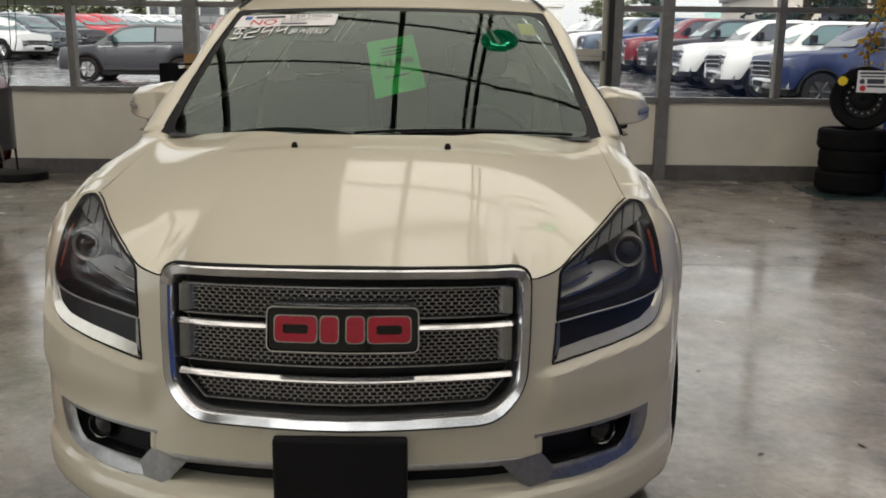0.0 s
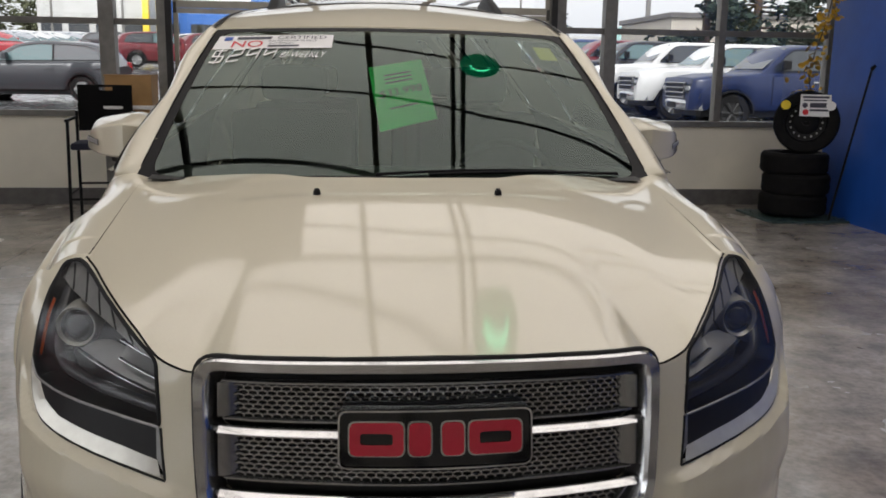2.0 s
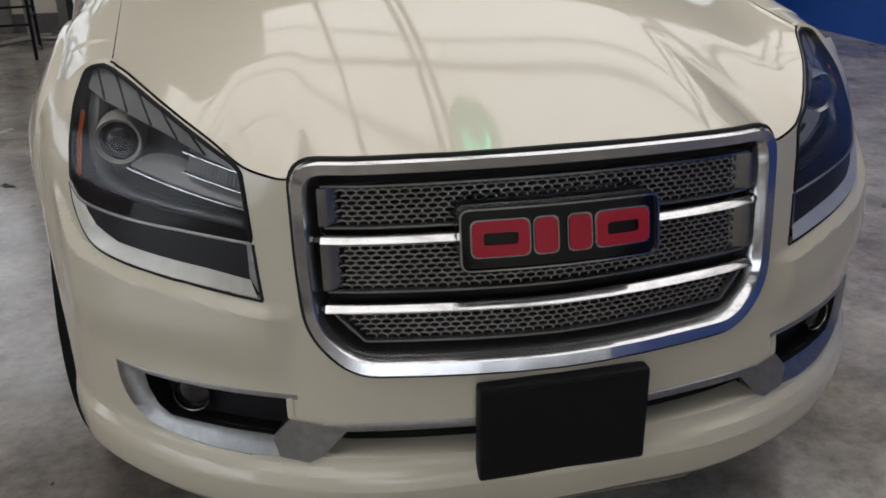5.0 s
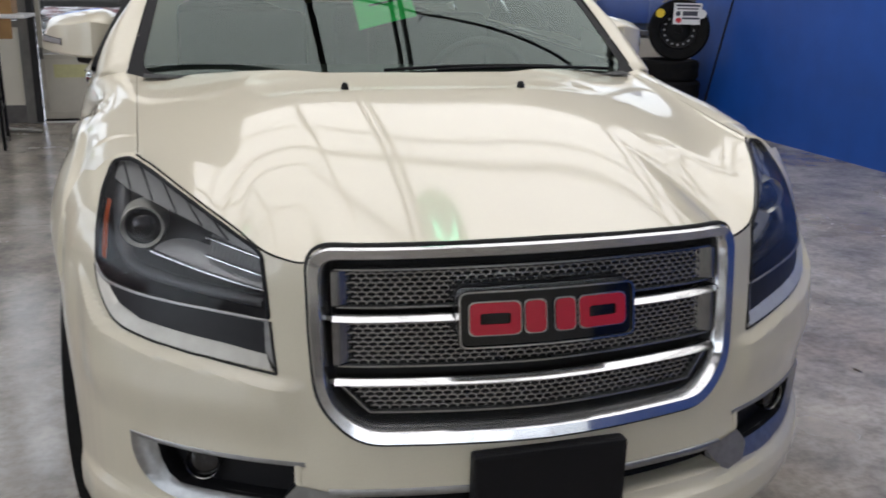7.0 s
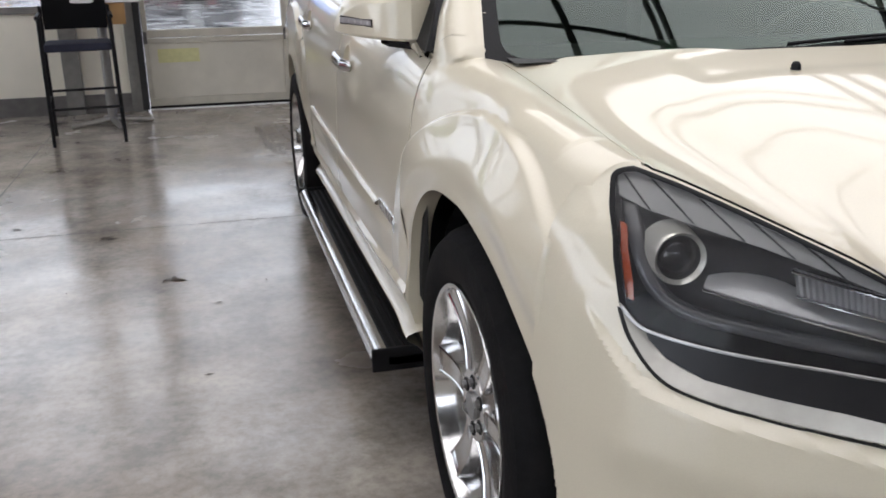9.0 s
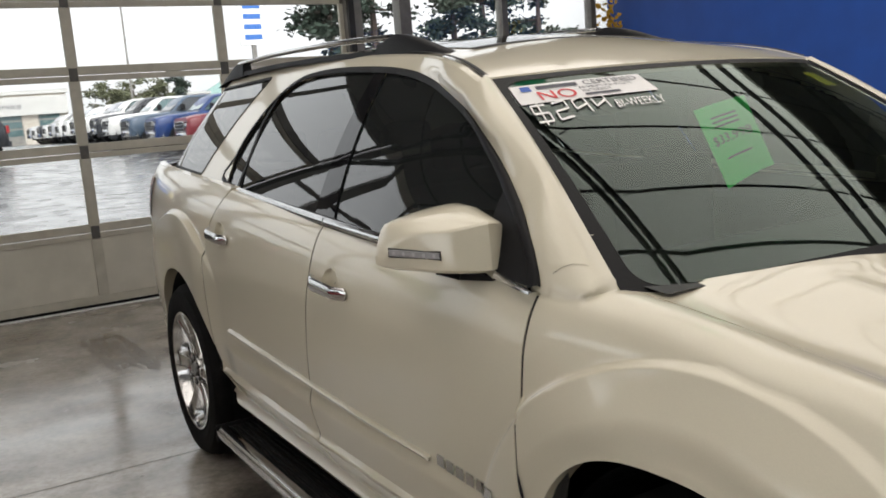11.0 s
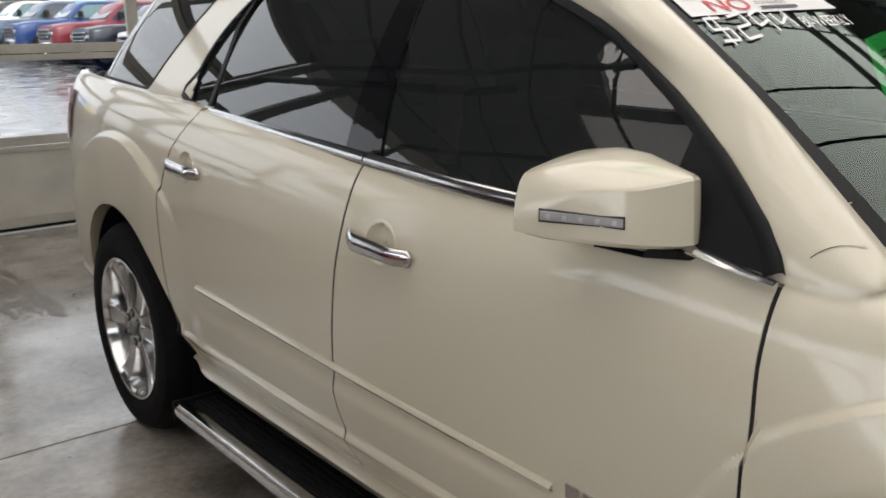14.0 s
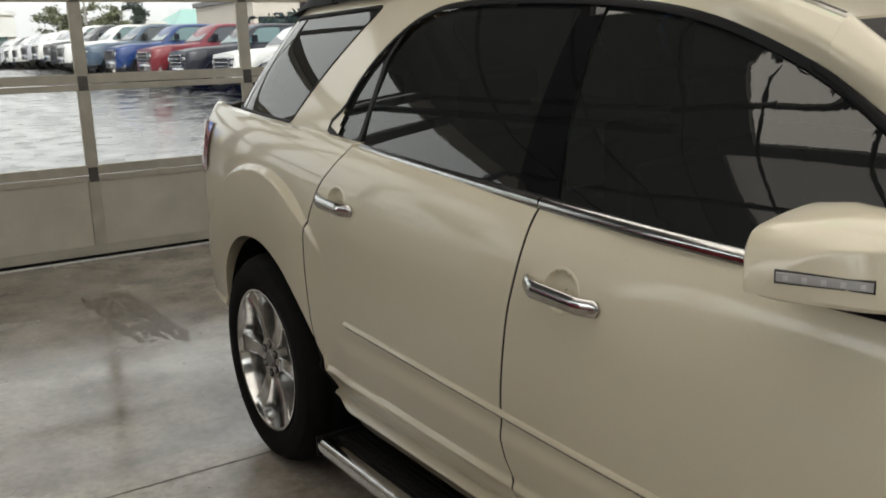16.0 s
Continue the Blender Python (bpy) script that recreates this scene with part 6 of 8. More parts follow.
def ceiling_steel():
    """Slim purlins and heavier rails under the pale deck."""
    for y in (-3.6, -1.9, -0.6, 0.35, 1.10, 1.67, 2.50, 3.32, 4.25, 5.2, 6.3):
        b = tagged(new("ceiling_purlin"), "slim dark steel purlin under the ceiling", "beam", "ceiling purlins")
        zc = CEIL_Z - 0.20
        bends = [(LEFT_X, y + 0.85), (-2.7, y + 0.72), (1.0, y), (4.6, y), (RIGHT_X, y + 0.1)]
        for (xa, ya), (xb, yb) in zip(bends, bends[1:]):
            bm = bmesh.new()
            cyl(bm, (xa, ya, zc), (xb, yb, zc), 0.017, n=8)
            part("tube", bm, M_STEEL, b, smooth=50)
        for (xa, ya) in bends[1:-1]:
            bm = bmesh.new()
            cyl(bm, (xa, ya, zc), (xa, ya, CEIL_Z + 0.05), 0.008, n=6)
            part("hanger", bm, M_STEEL, b)
    for x, w in ((-5.6, 0.06), (-3.7, 0.06), (-1.95, 0.06), (-0.075, 0.055), (0.67, 0.035), (0.765, 0.035), (3.4, 0.05), (3.8, 0.05), (5.5, 0.06)):
        r = tagged(new("ceiling_rail"), "dark steel rail hung under the purlins", "rail", "ceiling rails")
        bm = bmesh.new()
        box(bm, x - w / 2, x + w / 2, BACK_Y + 1, WALL_Y - 0.4, CEIL_Z - 0.29, CEIL_Z - 0.22)
        part("rail_profile", bm, M_STEEL, r)


ceiling_steel()

# green glowing globe hung above the cars
glow = tagged(new("green_lamp"), "small green glowing lamp on a cord", "lamp")
glow.location = (0.82, 3.0, 3.62)
bm = bmesh.new()
rows = [[(r * math.cos(a), r * math.sin(a), z) for a in (2 * math.pi * k / 28 for k in range(29))] for r, z in ((0.17, 0.0), (0.165, 0.03), (0.13, 0.06), (0.06, 0.085), (0.015, 0.09))]
grid_mesh(bm, rows)
part("shade", bm, material("green_shade", (0.01, 0.32, 0.17), 0.35, grain=0.15, size=20, emit=(0.0, 0.55, 0.27, 0.26)), glow, smooth="all")
bm = bmesh.new()
rows = [[((0.08 + 0.008 * math.cos(b)) * math.cos(a), (0.08 + 0.008 * math.cos(b)) * math.sin(a), 0.005 + 0.008 * math.sin(b)) for b in (2 * math.pi * j / 8 for j in range(9))] for a in (math.pi * (1.05 + 0.9 * k / 20) for k in range(21))]
grid_mesh(bm, rows)
part("tube", bm, material("green_glow", (0.02, 0.5, 0.2), 0.4, emit=(0.08, 1.0, 0.50, 5.0)), glow, smooth="all")
bm = bmesh.new()
cyl(bm, (0, 0, 0.085), (0, 0, CEIL_Z + 0.10 - 3.62), 0.006, n=6)
part("cord", bm, M_STEEL, glow)

# ---------------------------------------------------------------- floor joints, marks and litter
M_JOINT = material("joint_filler", (0.035, 0.03, 0.028), 0.7)
for k, (x0, x1, y0, y1) in enumerate(((LEFT_X, 4.75, 4.068, 4.075), (-2.666, -2.659, BACK_Y, WALL_Y - 0.02), (LEFT_X, 4.75, -0.62, -0.613))):
    bm = bmesh.new()
    n = 60
    rows = []
    for i in range(n + 1):
        t = i / n
        w = 0.0015 * math.sin(i * 2.3) + 0.001 * math.sin(i * 0.7)
        if x1 - x0 > y1 - y0:
            rows.append([(x0 + (x1 - x0) * t, y0 + w, 0.001), (x0 + (x1 - x0) * t, y1 + w, 0.001)])
        else:
            rows.append([(x0 + w, y0 + (y1 - y0) * t, 0.001), (x1 + w, y0 + (y1 - y0) * t, 0.001)])
    grid_mesh(bm, rows)
    tagged(finish("floor_joint", bm, M_JOINT), "dark saw-cut joint in the concrete", "joint", kind="structure")
M_MARK = material("tyre_mark", (0.17, 0.13, 0.09), 0.35, grain=0.4, size=30)
bm = bmesh.new()
rnd = random.Random(5)
for k in range(190):
    # five tread bands, broken and fading towards the ends
    lane, t = rnd.choice((-2, -1, 0, 1, 2)), rnd.betavariate(1.6, 1.6)
    x = -0.83 - 0.07 * t + 0.062 * lane + rnd.gauss(0, 0.008)
    y = 5.70 + 1.30 * t
    w, l = rnd.uniform(0.010, 0.032), rnd.uniform(0.02, 0.07)
    q = [bm.verts.new((x + a - 0.08 * b, y + b + 0.5 * a, 0.0008 + 0.00001 * k)) for a, b in ((0, -l), (w * 0.8, -l * 0.7), (w, l * 0.6), (0, l), (-w * 0.8, l * 0.6), (-w, -l * 0.6))]
    bm.faces.new(q)
tagged(finish("tyre_mark", bm, M_MARK), "brown muddy tyre tread mark on the floor", "stain", kind="structure")
bm = bmesh.new()
# a few larger scraps, then many crumbs
SCRAPS = ((-1.96, 3.92, 0.034), (-1.62, 3.19, 0.035), (-2.43, 4.24, 0.02), (-2.48, 6.21, 0.03), (-3.3, 7.95, 0.04), (-2.19, 5.84, 0.022), (-3.13, 7.43, 0.022))
for k in range(420):
    x, y = rnd.uniform(-6.5, 4.5), rnd.uniform(-1.5, 7.9)
    s = 0.004 + 0.018 * rnd.random() ** 2
    if k < 4 * len(SCRAPS):
        x, y, s = SCRAPS[k // 4]
        x, y, s = x + rnd.gauss(0, s * 0.7), y + rnd.gauss(0, s * 0.5), s * rnd.uniform(0.5, 1.0)
    a = rnd.uniform(0, 6.28)
    q = [bm.verts.new((x + s * r * math.cos(a + b), y + s * r * math.sin(a + b), 0.002 + 0.004 * rnd.random())) for b, r in ((0, 1.6), (1.5, 0.4), (3.1, 1.2), (4.7, 0.5))]
    bm.faces.new(q)
tagged(finish("floor_litter", bm, material("dry_leaf", (0.06, 0.045, 0.03), 0.8)), "small dark leaf scraps scattered on concrete", "litter", kind="stuff")

# ---------------------------------------------------------------- tyre display by the blue wall
def torus_tyre(bm, R, r_in, w, axis_m):
    prof = [(r_in, -w * 0.42), (r_in + 0.02, -w * 0.5), (R * 0.93, -w * 0.5), (R * 0.985, -w * 0.42), (R, -w * 0.3), (R, w * 0.3), (R * 0.985, w * 0.42), (R * 0.93, w * 0.5), (r_in + 0.02, w * 0.5), (r_in, w * 0.42), (r_in, -w * 0.42)]
    rows = [[axis_m @ Vector((rr * math.cos(a), rr * math.sin(a), h)) for rr, h in prof] for a in (2 * math.pi * k / 48 for k in range(49))]
    grid_mesh(bm, rows)
    bmesh.ops.remove_doubles(bm, verts=bm.verts, dist=1e-5)
    for k in range(60):
        a = 2 * math.pi * k / 60
        for h0, h1 in ((-w * 0.34, -w * 0.06), (w * 0.06, w * 0.34)):
            q = [axis_m @ Vector(((R + 0.004) * math.cos(a + d), (R + 0.004) * math.sin(a + d), h)) for d, h in ((0.0, h0), (0.065, h0), (0.085, h1), (0.02, h1))]
            bm.faces.new([bm.verts.new(p) for p in q])


TY = Vector((4.35, 7.30, 0))
for k in range(3):
    bm = bmesh.new()
    torus_tyre(bm, 0.325, 0.20, 0.205, Matrix.Translation((0, 0, 0.045 + 0.105 + 0.208 * k)) @ Matrix.Rotation(0.3 * k, 4, "Z"))
    t = finish("stacked_tyre", bm, M_RUBBER, 40)
    t.location = (TY.x + (0, 0.012, -0.01)[k], TY.y + (0, -0.01, 0.008)[k], 0)
    tagged(t, "black tyre lying flat in a stack", "tyre", "stacked tyres")
spare = tagged(new("spare_wheel"), "upright black tyre on a drilled steel rim", "wheel")
spare.location = (4.33, 7.12, 0.675 + 0.305)
spare.rotation_euler = (0, 0, radians(-27))
turn = Matrix.Rotation(radians(90), 4, "X")
bm = bmesh.new()
torus_tyre(bm, 0.305, 0.195, 0.19, turn)
part("tyre", bm, M_RUBBER, spare, smooth=40)
bm = bmesh.new()
rows = [[turn @ Vector((r * math.cos(a), r * math.sin(a), h)) for r, h in ((0.198, 0.06), (0.19, 0.085), (0.18, 0.05), (0.12, 0.03), (0.09, 0.055), (0.035, 0.06), (0.034, 0.02), (0.001, 0.02))] for a in (2 * math.pi * k / 32 for k in range(33))]
grid_mesh(bm, rows)
part("steel_rim", bm, M_BLACK, spare, smooth=40)
for k in range(16):
    a = 2 * math.pi * k / 16
    bm = bmesh.new()
    p = turn @ Vector((0.148 * math.cos(a), 0.148 * math.sin(a), 0.040))
    cyl(bm, p, p + Vector((0, -0.012, 0)), 0.011, n=8)
    part("rim_hole", bm, M_SATIN, spare)
for x, z, mat, nm in ((-0.20, 0.165, material("yellow_sticker", (0.75, 0.55, 0.02), 0.5), "yellow_sticker"), (0.21, 0.165, M_PAPER_W, "white_sticker")):
    bm = bmesh.new()
    cyl(bm, (x, -0.098, z), (x, -0.101, z), 0.045, n=20)
    part(nm, bm, mat, spare)
card = tagged(new("price_card"), "white price card with dark print hung on the tyre", "sign")
card.location = (4.345, 7.0, 1.145)
card.rotation_euler = (0, 0, radians(-22))
bm = bmesh.new()
box(bm, -0.14, 0.14, -0.006, 0.0, -0.105, 0.105, 0.002)
part("board", bm, M_PAPER_W, card)
for x0, x1, z0, z1, mat in ((-0.12, 0.12, 0.07, 0.09, M_TXT_DARK), (-0.11, 0.10, 0.042, 0.056, M_TXT_DARK), (-0.05, 0.12, -0.02, 0.025, M_TXT_DARK), (-0.05, 0.12, -0.055, -0.035, M_TXT_DARK)):
    bm = bmesh.new()
    box(bm, x0, x1, -0.008, -0.006, z0, z1)
    part("print_bar", bm, mat, card)
for x, z, r, mat in ((-0.095, 0.0, 0.025, M_TXT_DARK), (-0.085, -0.065, 0.028, M_TXT_RED)):
    bm = bmesh.new()
    cyl(bm, (x, -0.006, z), (x, -0.0085, z), r, n=16)
    part("print_spot", bm, mat, card)
bm = bmesh.new()
for k in range(420):
    x, y = rnd.uniform(-0.42, 0.42), rnd.uniform(-0.40, 0.40)
    if max(abs(x), abs(y)) < 0.30:
        continue
    a = rnd.uniform(0, 6.28)
    d = Vector((math.cos(a), math.sin(a), rnd.uniform(-0.2, 0.6))) * 0.05
    p = Vector((x, y, rnd.uniform(0.008, 0.035)))
    s = Vector((-d.y, d.x, 0)) * 0.08
    bm.faces.new([bm.verts.new(q) for q in (p - d - s, p + d - s, p + d + s, p - d + s)])
box(bm, -0.43, 0.43, -0.41, 0.41, 0.0, 0.02, 0.008)
mat_ob = finish("tinsel_mat", bm, material("green_tinsel", (0.045, 0.08, 0.075), 0.4, grain=0.5, size=30))
mat_ob.location = (TY.x + 0.02, TY.y, 0)
tagged(mat_ob, "low dark green tinsel mat under the tyres", "mat")
# trailing yellow leaves
vine = tagged(new("leaf_garland"), "garland of yellow autumn leaves on a thin stem", "garland")
stem_pts = [(4.40, 7.22, 1.26), (4.37, 7.24, 1.45), (4.44, 7.26, 1.70), (4.54, 7.30, 1.95), (4.60, 7.34, 2.20), (4.62, 7.36, 2.45)]
bm = bmesh.new()
for a, b in zip(stem_pts, stem_pts[1:]):
    cyl(bm, a, b, 0.006, n=6)
part("stem", bm, material("brown_stem", (0.06, 0.04, 0.02), 0.8), vine)
M_LEAF_Y = material("yellow_leaf", (0.62, 0.36, 0.02), 0.6, grain=0.4, size=9, random_amt=0.5)
leaf = bpy.data.meshes.new("leaf")
leaf.from_pydata([(0, 0, 0), (0.020, 0.006, 0.014), (0.016, 0.002, 0.038), (0, -0.004, 0.055), (-0.016, 0.003, 0.036), (-0.021, 0.005, 0.013)], [], [(0, 1, 2, 3), (0, 3, 4, 5)])
leaf.materials.append(M_LEAF_Y)
for k in range(150):
    i = rnd.uniform(0, len(stem_pts) - 1.01)
    a, b = Vector(stem_pts[int(i)]), Vector(stem_pts[int(i) + 1])
    p = a.lerp(b, i - int(i)) + Vector((rnd.gauss(0, 0.055), rnd.gauss(0, 0.04), rnd.gauss(0, 0.03)))
    o = new("leaf", leaf)
    o.parent = vine
    o.matrix_local = Matrix.Translation(p) @ Euler((rnd.uniform(0, 6), rnd.uniform(0, 6), rnd.uniform(0, 6))).to_matrix().to_4x4() @ Matrix.Scale(rnd.uniform(0.8, 1.5), 4)
# broom handle leaning on the blue wall
pole = tagged(new("leaning_pole"), "thin black pole leaning on the blue wall", "pole")
bm = bmesh.new()
cyl(bm, (4.58, 6.98, 0.02), (4.735, 6.75, 1.50), 0.011, n=8)
part("shaft", bm, M_BLACK, pole)
bm = bmesh.new()
cyl(bm, (4.735, 6.75, 1.50), (4.745, 6.72, 1.53), 0.02, 0.014, n=8)
part("tip", bm, M_RUBBER, pole)
for y, z in ((3.58, 0.62), (3.30, 0.30)):
    o = tagged(new("wall_socket"), "small black socket box on the blue wall", "socket", "wall sockets")
    bm = bmesh.new()
    box(bm, 4.72, 4.759, y - 0.04, y + 0.04, z - 0.06, z + 0.06, 0.006)
    part("box_cover", bm, M_BLACK, o)

# ---------------------------------------------------------------- bar chair, high table, balloon stand
def bar_chair():
    c = tagged(new("bar_chair"), "tall black bar chair with dark blue padded seat", "chair")
    c.location = (-2.33, 6.86, 0)
    M_SEAT = material("dark_blue_fabric", (0.02, 0.022, 0.04), 0.9, grain=0.3, size=80, bump=0.2, bump_size=200)
    for x in (-0.26, 0.26):
        for y in (-0.27, 0.24):
            bm = bmesh.new()
            cyl(bm, (x, y, 0), (x * 0.96, y * 0.85, 1.02 if y > 0 else 0.95), 0.014, n=8)
            part("leg", bm, M_BLACK, c)
    bm = bmesh.new()
    box(bm, -0.24, 0.24, -0.23, 0.21, 0.70, 0.76, 0.02)
    part("seat", bm, M_SEAT, c, smooth=40)
    for y, z in ((-0.27, 0.28), (0.24, 0.36)):
        bm = bmesh.new()
        cyl(bm, (-0.26, y, z), (0.26, y, z), 0.010, n=8)
        part("foot_bar", bm, M_BLACK, c)
    for x in (-0.26, 0.26):
        bm = bmesh.new()
        cyl(bm, (x, -0.26, 0.32), (x, 0.23, 0.32), 0.010, n=8)
        part("side_bar", bm, M_BLACK, c)
        bm = bmesh.new()
        cyl(bm, (x, -0.23, 0.95), (x, 0.18, 0.96), 0.016, n=8)
        part("armrest", bm, M_BLACK, c)
    # curved back with a hand slot
    bm = bmesh.new()
    slot = rounded([(-0.06, 1.20), (0.06, 1.20), (0.06, 1.225), (-0.06, 1.225)], 0.01)
    rows = [[(x, 0.20 + 0.05 * (1 - (x / 0.24) ** 2) + 0.06 * (z - 0.8), z) for z in frange(0.84, 1.25, 40)] for x in frange(-0.235, 0.235, 40)]
    grid_mesh(bm, rows, keep=lambda p: not inside(slot, p.x, p.z))
    bmesh.ops.solidify(bm, geom=bm.faces[:], thickness=0.012)
    part("backrest", bm, M_BLACK, c, smooth=50)
    return c


chair = bar_chair()
chair.rotation_euler = (0, 0, radians(6))
table = tagged(new("high_table"), "high white-topped table on a grey cross foot", "table")
table.location = (-2.20, 7.42, 0)
bm = bmesh.new()
box(bm, -0.34, 0.34, -0.30, 0.30, 1.03, 1.06, 0.008)
part("tabletop", bm, M_PAPER_W, table)
bm = bmesh.new()
cyl(bm, (0, 0, 0.05), (0, 0, 1.03), 0.04, n=16)
part("column", bm, M_FRAME, table, smooth=40)
for a in (0.3, 0.3 + math.pi / 2):
    bm = bmesh.new()
    d = Vector((math.cos(a), math.sin(a), 0)) * 0.34
    for s in (-1, 1):
        cyl(bm, (0, 0, 0.06), s * d + Vector((0, 0, 0.02)), 0.03, 0.018, n=8)
    part("foot", bm, M_FRAME, table, smooth=40)
M_WOOD = material("plain_plywood", (0.42, 0.24, 0.09), 0.6, grain=0.3, size=6, stain_amt=0.2, stain_size=3)
display = tagged(new("display_box"), "plain tan plywood box standing on the high table", "box")
display.location = (-2.20, 7.46, 1.06)
for nm, d in (("box_front", (-0.21, 0.21, -0.15, -0.13, 0, 0.26)), ("box_back", (-0.21, 0.21, 0.13, 0.15, 0, 0.26)), ("box_side", (-0.21, -0.19, -0.13, 0.13, 0, 0.26)), ("box_side", (0.19, 0.21, -0.13, 0.13, 0, 0.26)), ("box_lid", (-0.215, 0.215, -0.155, 0.155, 0.261, 0.28))):
    boxpart(nm, d, M_WOOD, display, 0.002)
bm = bmesh.new()
box(bm, -0.22, 0.22, -0.28, -0.26, 0.86, 1.029, 0.002)
part("apron", bm, M_WOOD, table, "tan plywood apron")

stand = tagged(new("balloon_stand"), "balloon stand with thin black rods on a round foot", "stand")
stand.location = (-4.38, 7.72, 0)
bm = bmesh.new()
rows = [[(0.30 * r * math.cos(a), 0.30 * r * math.sin(a), h) for a in (2 * math.pi * k / 28 for k in range(29))] for r, h in ((1, 0.0), (1, 0.05), (0.95, 0.08), (0.4, 0.10), (0.01, 0.10))]
grid_mesh(bm, rows)
part("foot", bm, M_BLACK, stand, smooth=40)
bm = bmesh.new()
cyl(bm, (0, 0, 0.1), (-0.03, 0, 0.95), 0.013, n=8)
part("pole", bm, M_BLACK, stand)
for k, (x, z) in enumerate(((-0.30, 1.75), (-0.2, 2.3), (-0.12, 2.1), (0.04, 2.6), (0.10, 2.2))):
    bm = bmesh.new()
    pts = [Vector((-0.03, 0, 0.93)), Vector((-0.03 + 0.3 * (x + 0.03), 0.02 * (k - 2), 1.15)), Vector((x * 0.8, 0.03 * (k - 2), 1.45)), Vector((x, 0.05 * (k - 2), z))]
    for a, b in zip(pts, pts[1:]):
        cyl(bm, a, b, 0.005, n=6)
    part("rod", bm, M_BLACK, stand)
M_BALLOON = material("green_balloon", (0.16, 0.50, 0.03), 0.25, coat=0.3)
for x, z in ((-0.30, 1.99), (-0.12, 2.36), (0.10, 2.46)):
    b = tagged(new("balloon"), "lime green balloon on a thin rod", "balloon", "green balloons")
    b.location = (-4.38 + x, 7.70 + 0.15 * (z - 2.2), z)
    bm = bmesh.new()
    bmesh.ops.create_uvsphere(bm, u_segments=24, v_segments=16, radius=0.235)
    for v in bm.verts:
        v.co.z *= 1.12 + (0.12 if v.co.z < 0 else 0)
    part("balloon_skin", bm, M_BALLOON, b, smooth="all")
    bm = bmesh.new()
    cyl(bm, (0, 0, -0.285), (0, 0, -0.32), 0.01, 0.02, n=8)
    part("balloon_knot", bm, M_BALLOON, b)


# ---------------------------------------------------------------- the lot outside
GZ = -0.13


def ground_z(x, y):
    """The lot rises gently away from the showroom, more steeply on the west side."""
    k = smooth01((x + 4.0) / 9.0)
    east = lerp_table([(9.0, 0.0), (15.0, 0.03), (20.8, 0.18), (24.0, 0.29), (27.5, 0.43), (34.0, 0.70), (50.0, 1.27)], min(max(y, 9.0), 50.0))
    west = lerp_table([(9.0, 0.0), (20.0, 0.27), (26.4, 0.50), (35.0, 1.0), (42.0, 1.35), (60.0, 1.95), (90.0, 2.5)], min(max(y, 9.0), 90.0))
    return GZ + east * k + west * (1 - k)


bm = bmesh.new()
grid_mesh(bm, [[(x, y, ground_z(x, y)) for x in [-700, -60, -20] + frange(-4, 5, 12) + [60, 700]] for y in [-700, -40, 8.3, 9, 15, 20.4, 24, 27, 34.5, 42, 50, 60, 90, 700]])
tagged(finish("ground", bm, M_ASPHALT, "all"), "wet grey asphalt car park", "ground", kind="structure")
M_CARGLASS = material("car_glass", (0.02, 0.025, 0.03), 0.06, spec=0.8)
# opaque glass whose pale teal paints in the sky seen there
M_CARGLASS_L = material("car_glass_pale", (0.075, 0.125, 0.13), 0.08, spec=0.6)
M_LAMPCLEAR = material("clear_lamp", (0.50, 0.51, 0.52), 0.12, 0.4, grain=0.5, size=30)
M_BRIGHT = material("bright_bumper", (0.55, 0.55, 0.55), 0.16, 1.0, grain=0.15, size=20)
PAINTS = {}


def paint(name, rgb):
    if name not in PAINTS:
        PAINTS[name] = material(name + "_car_paint", rgb, 0.35, spec=0.3, coat=0.35, grain=0.05, size=200, stain_amt=0.1, stain_size=3)
    return PAINTS[name]


COL = {"blue": (0.0035, 0.011, 0.05), "white": (0.52, 0.52, 0.51), "silver": (0.30, 0.31, 0.33), "black": (0.012, 0.012, 0.015), "red": (0.12, 0.010, 0.016), "grey": (0.022, 0.024, 0.029), "teal": (0.06, 0.10, 0.13), "maroon": (0.20, 0.012, 0.02), "royal": (0.009, 0.03, 0.115), "steel": (0.05, 0.075, 0.11), "slate": (0.07, 0.085, 0.10), "bright_red": (0.36, 0.012, 0.02)}
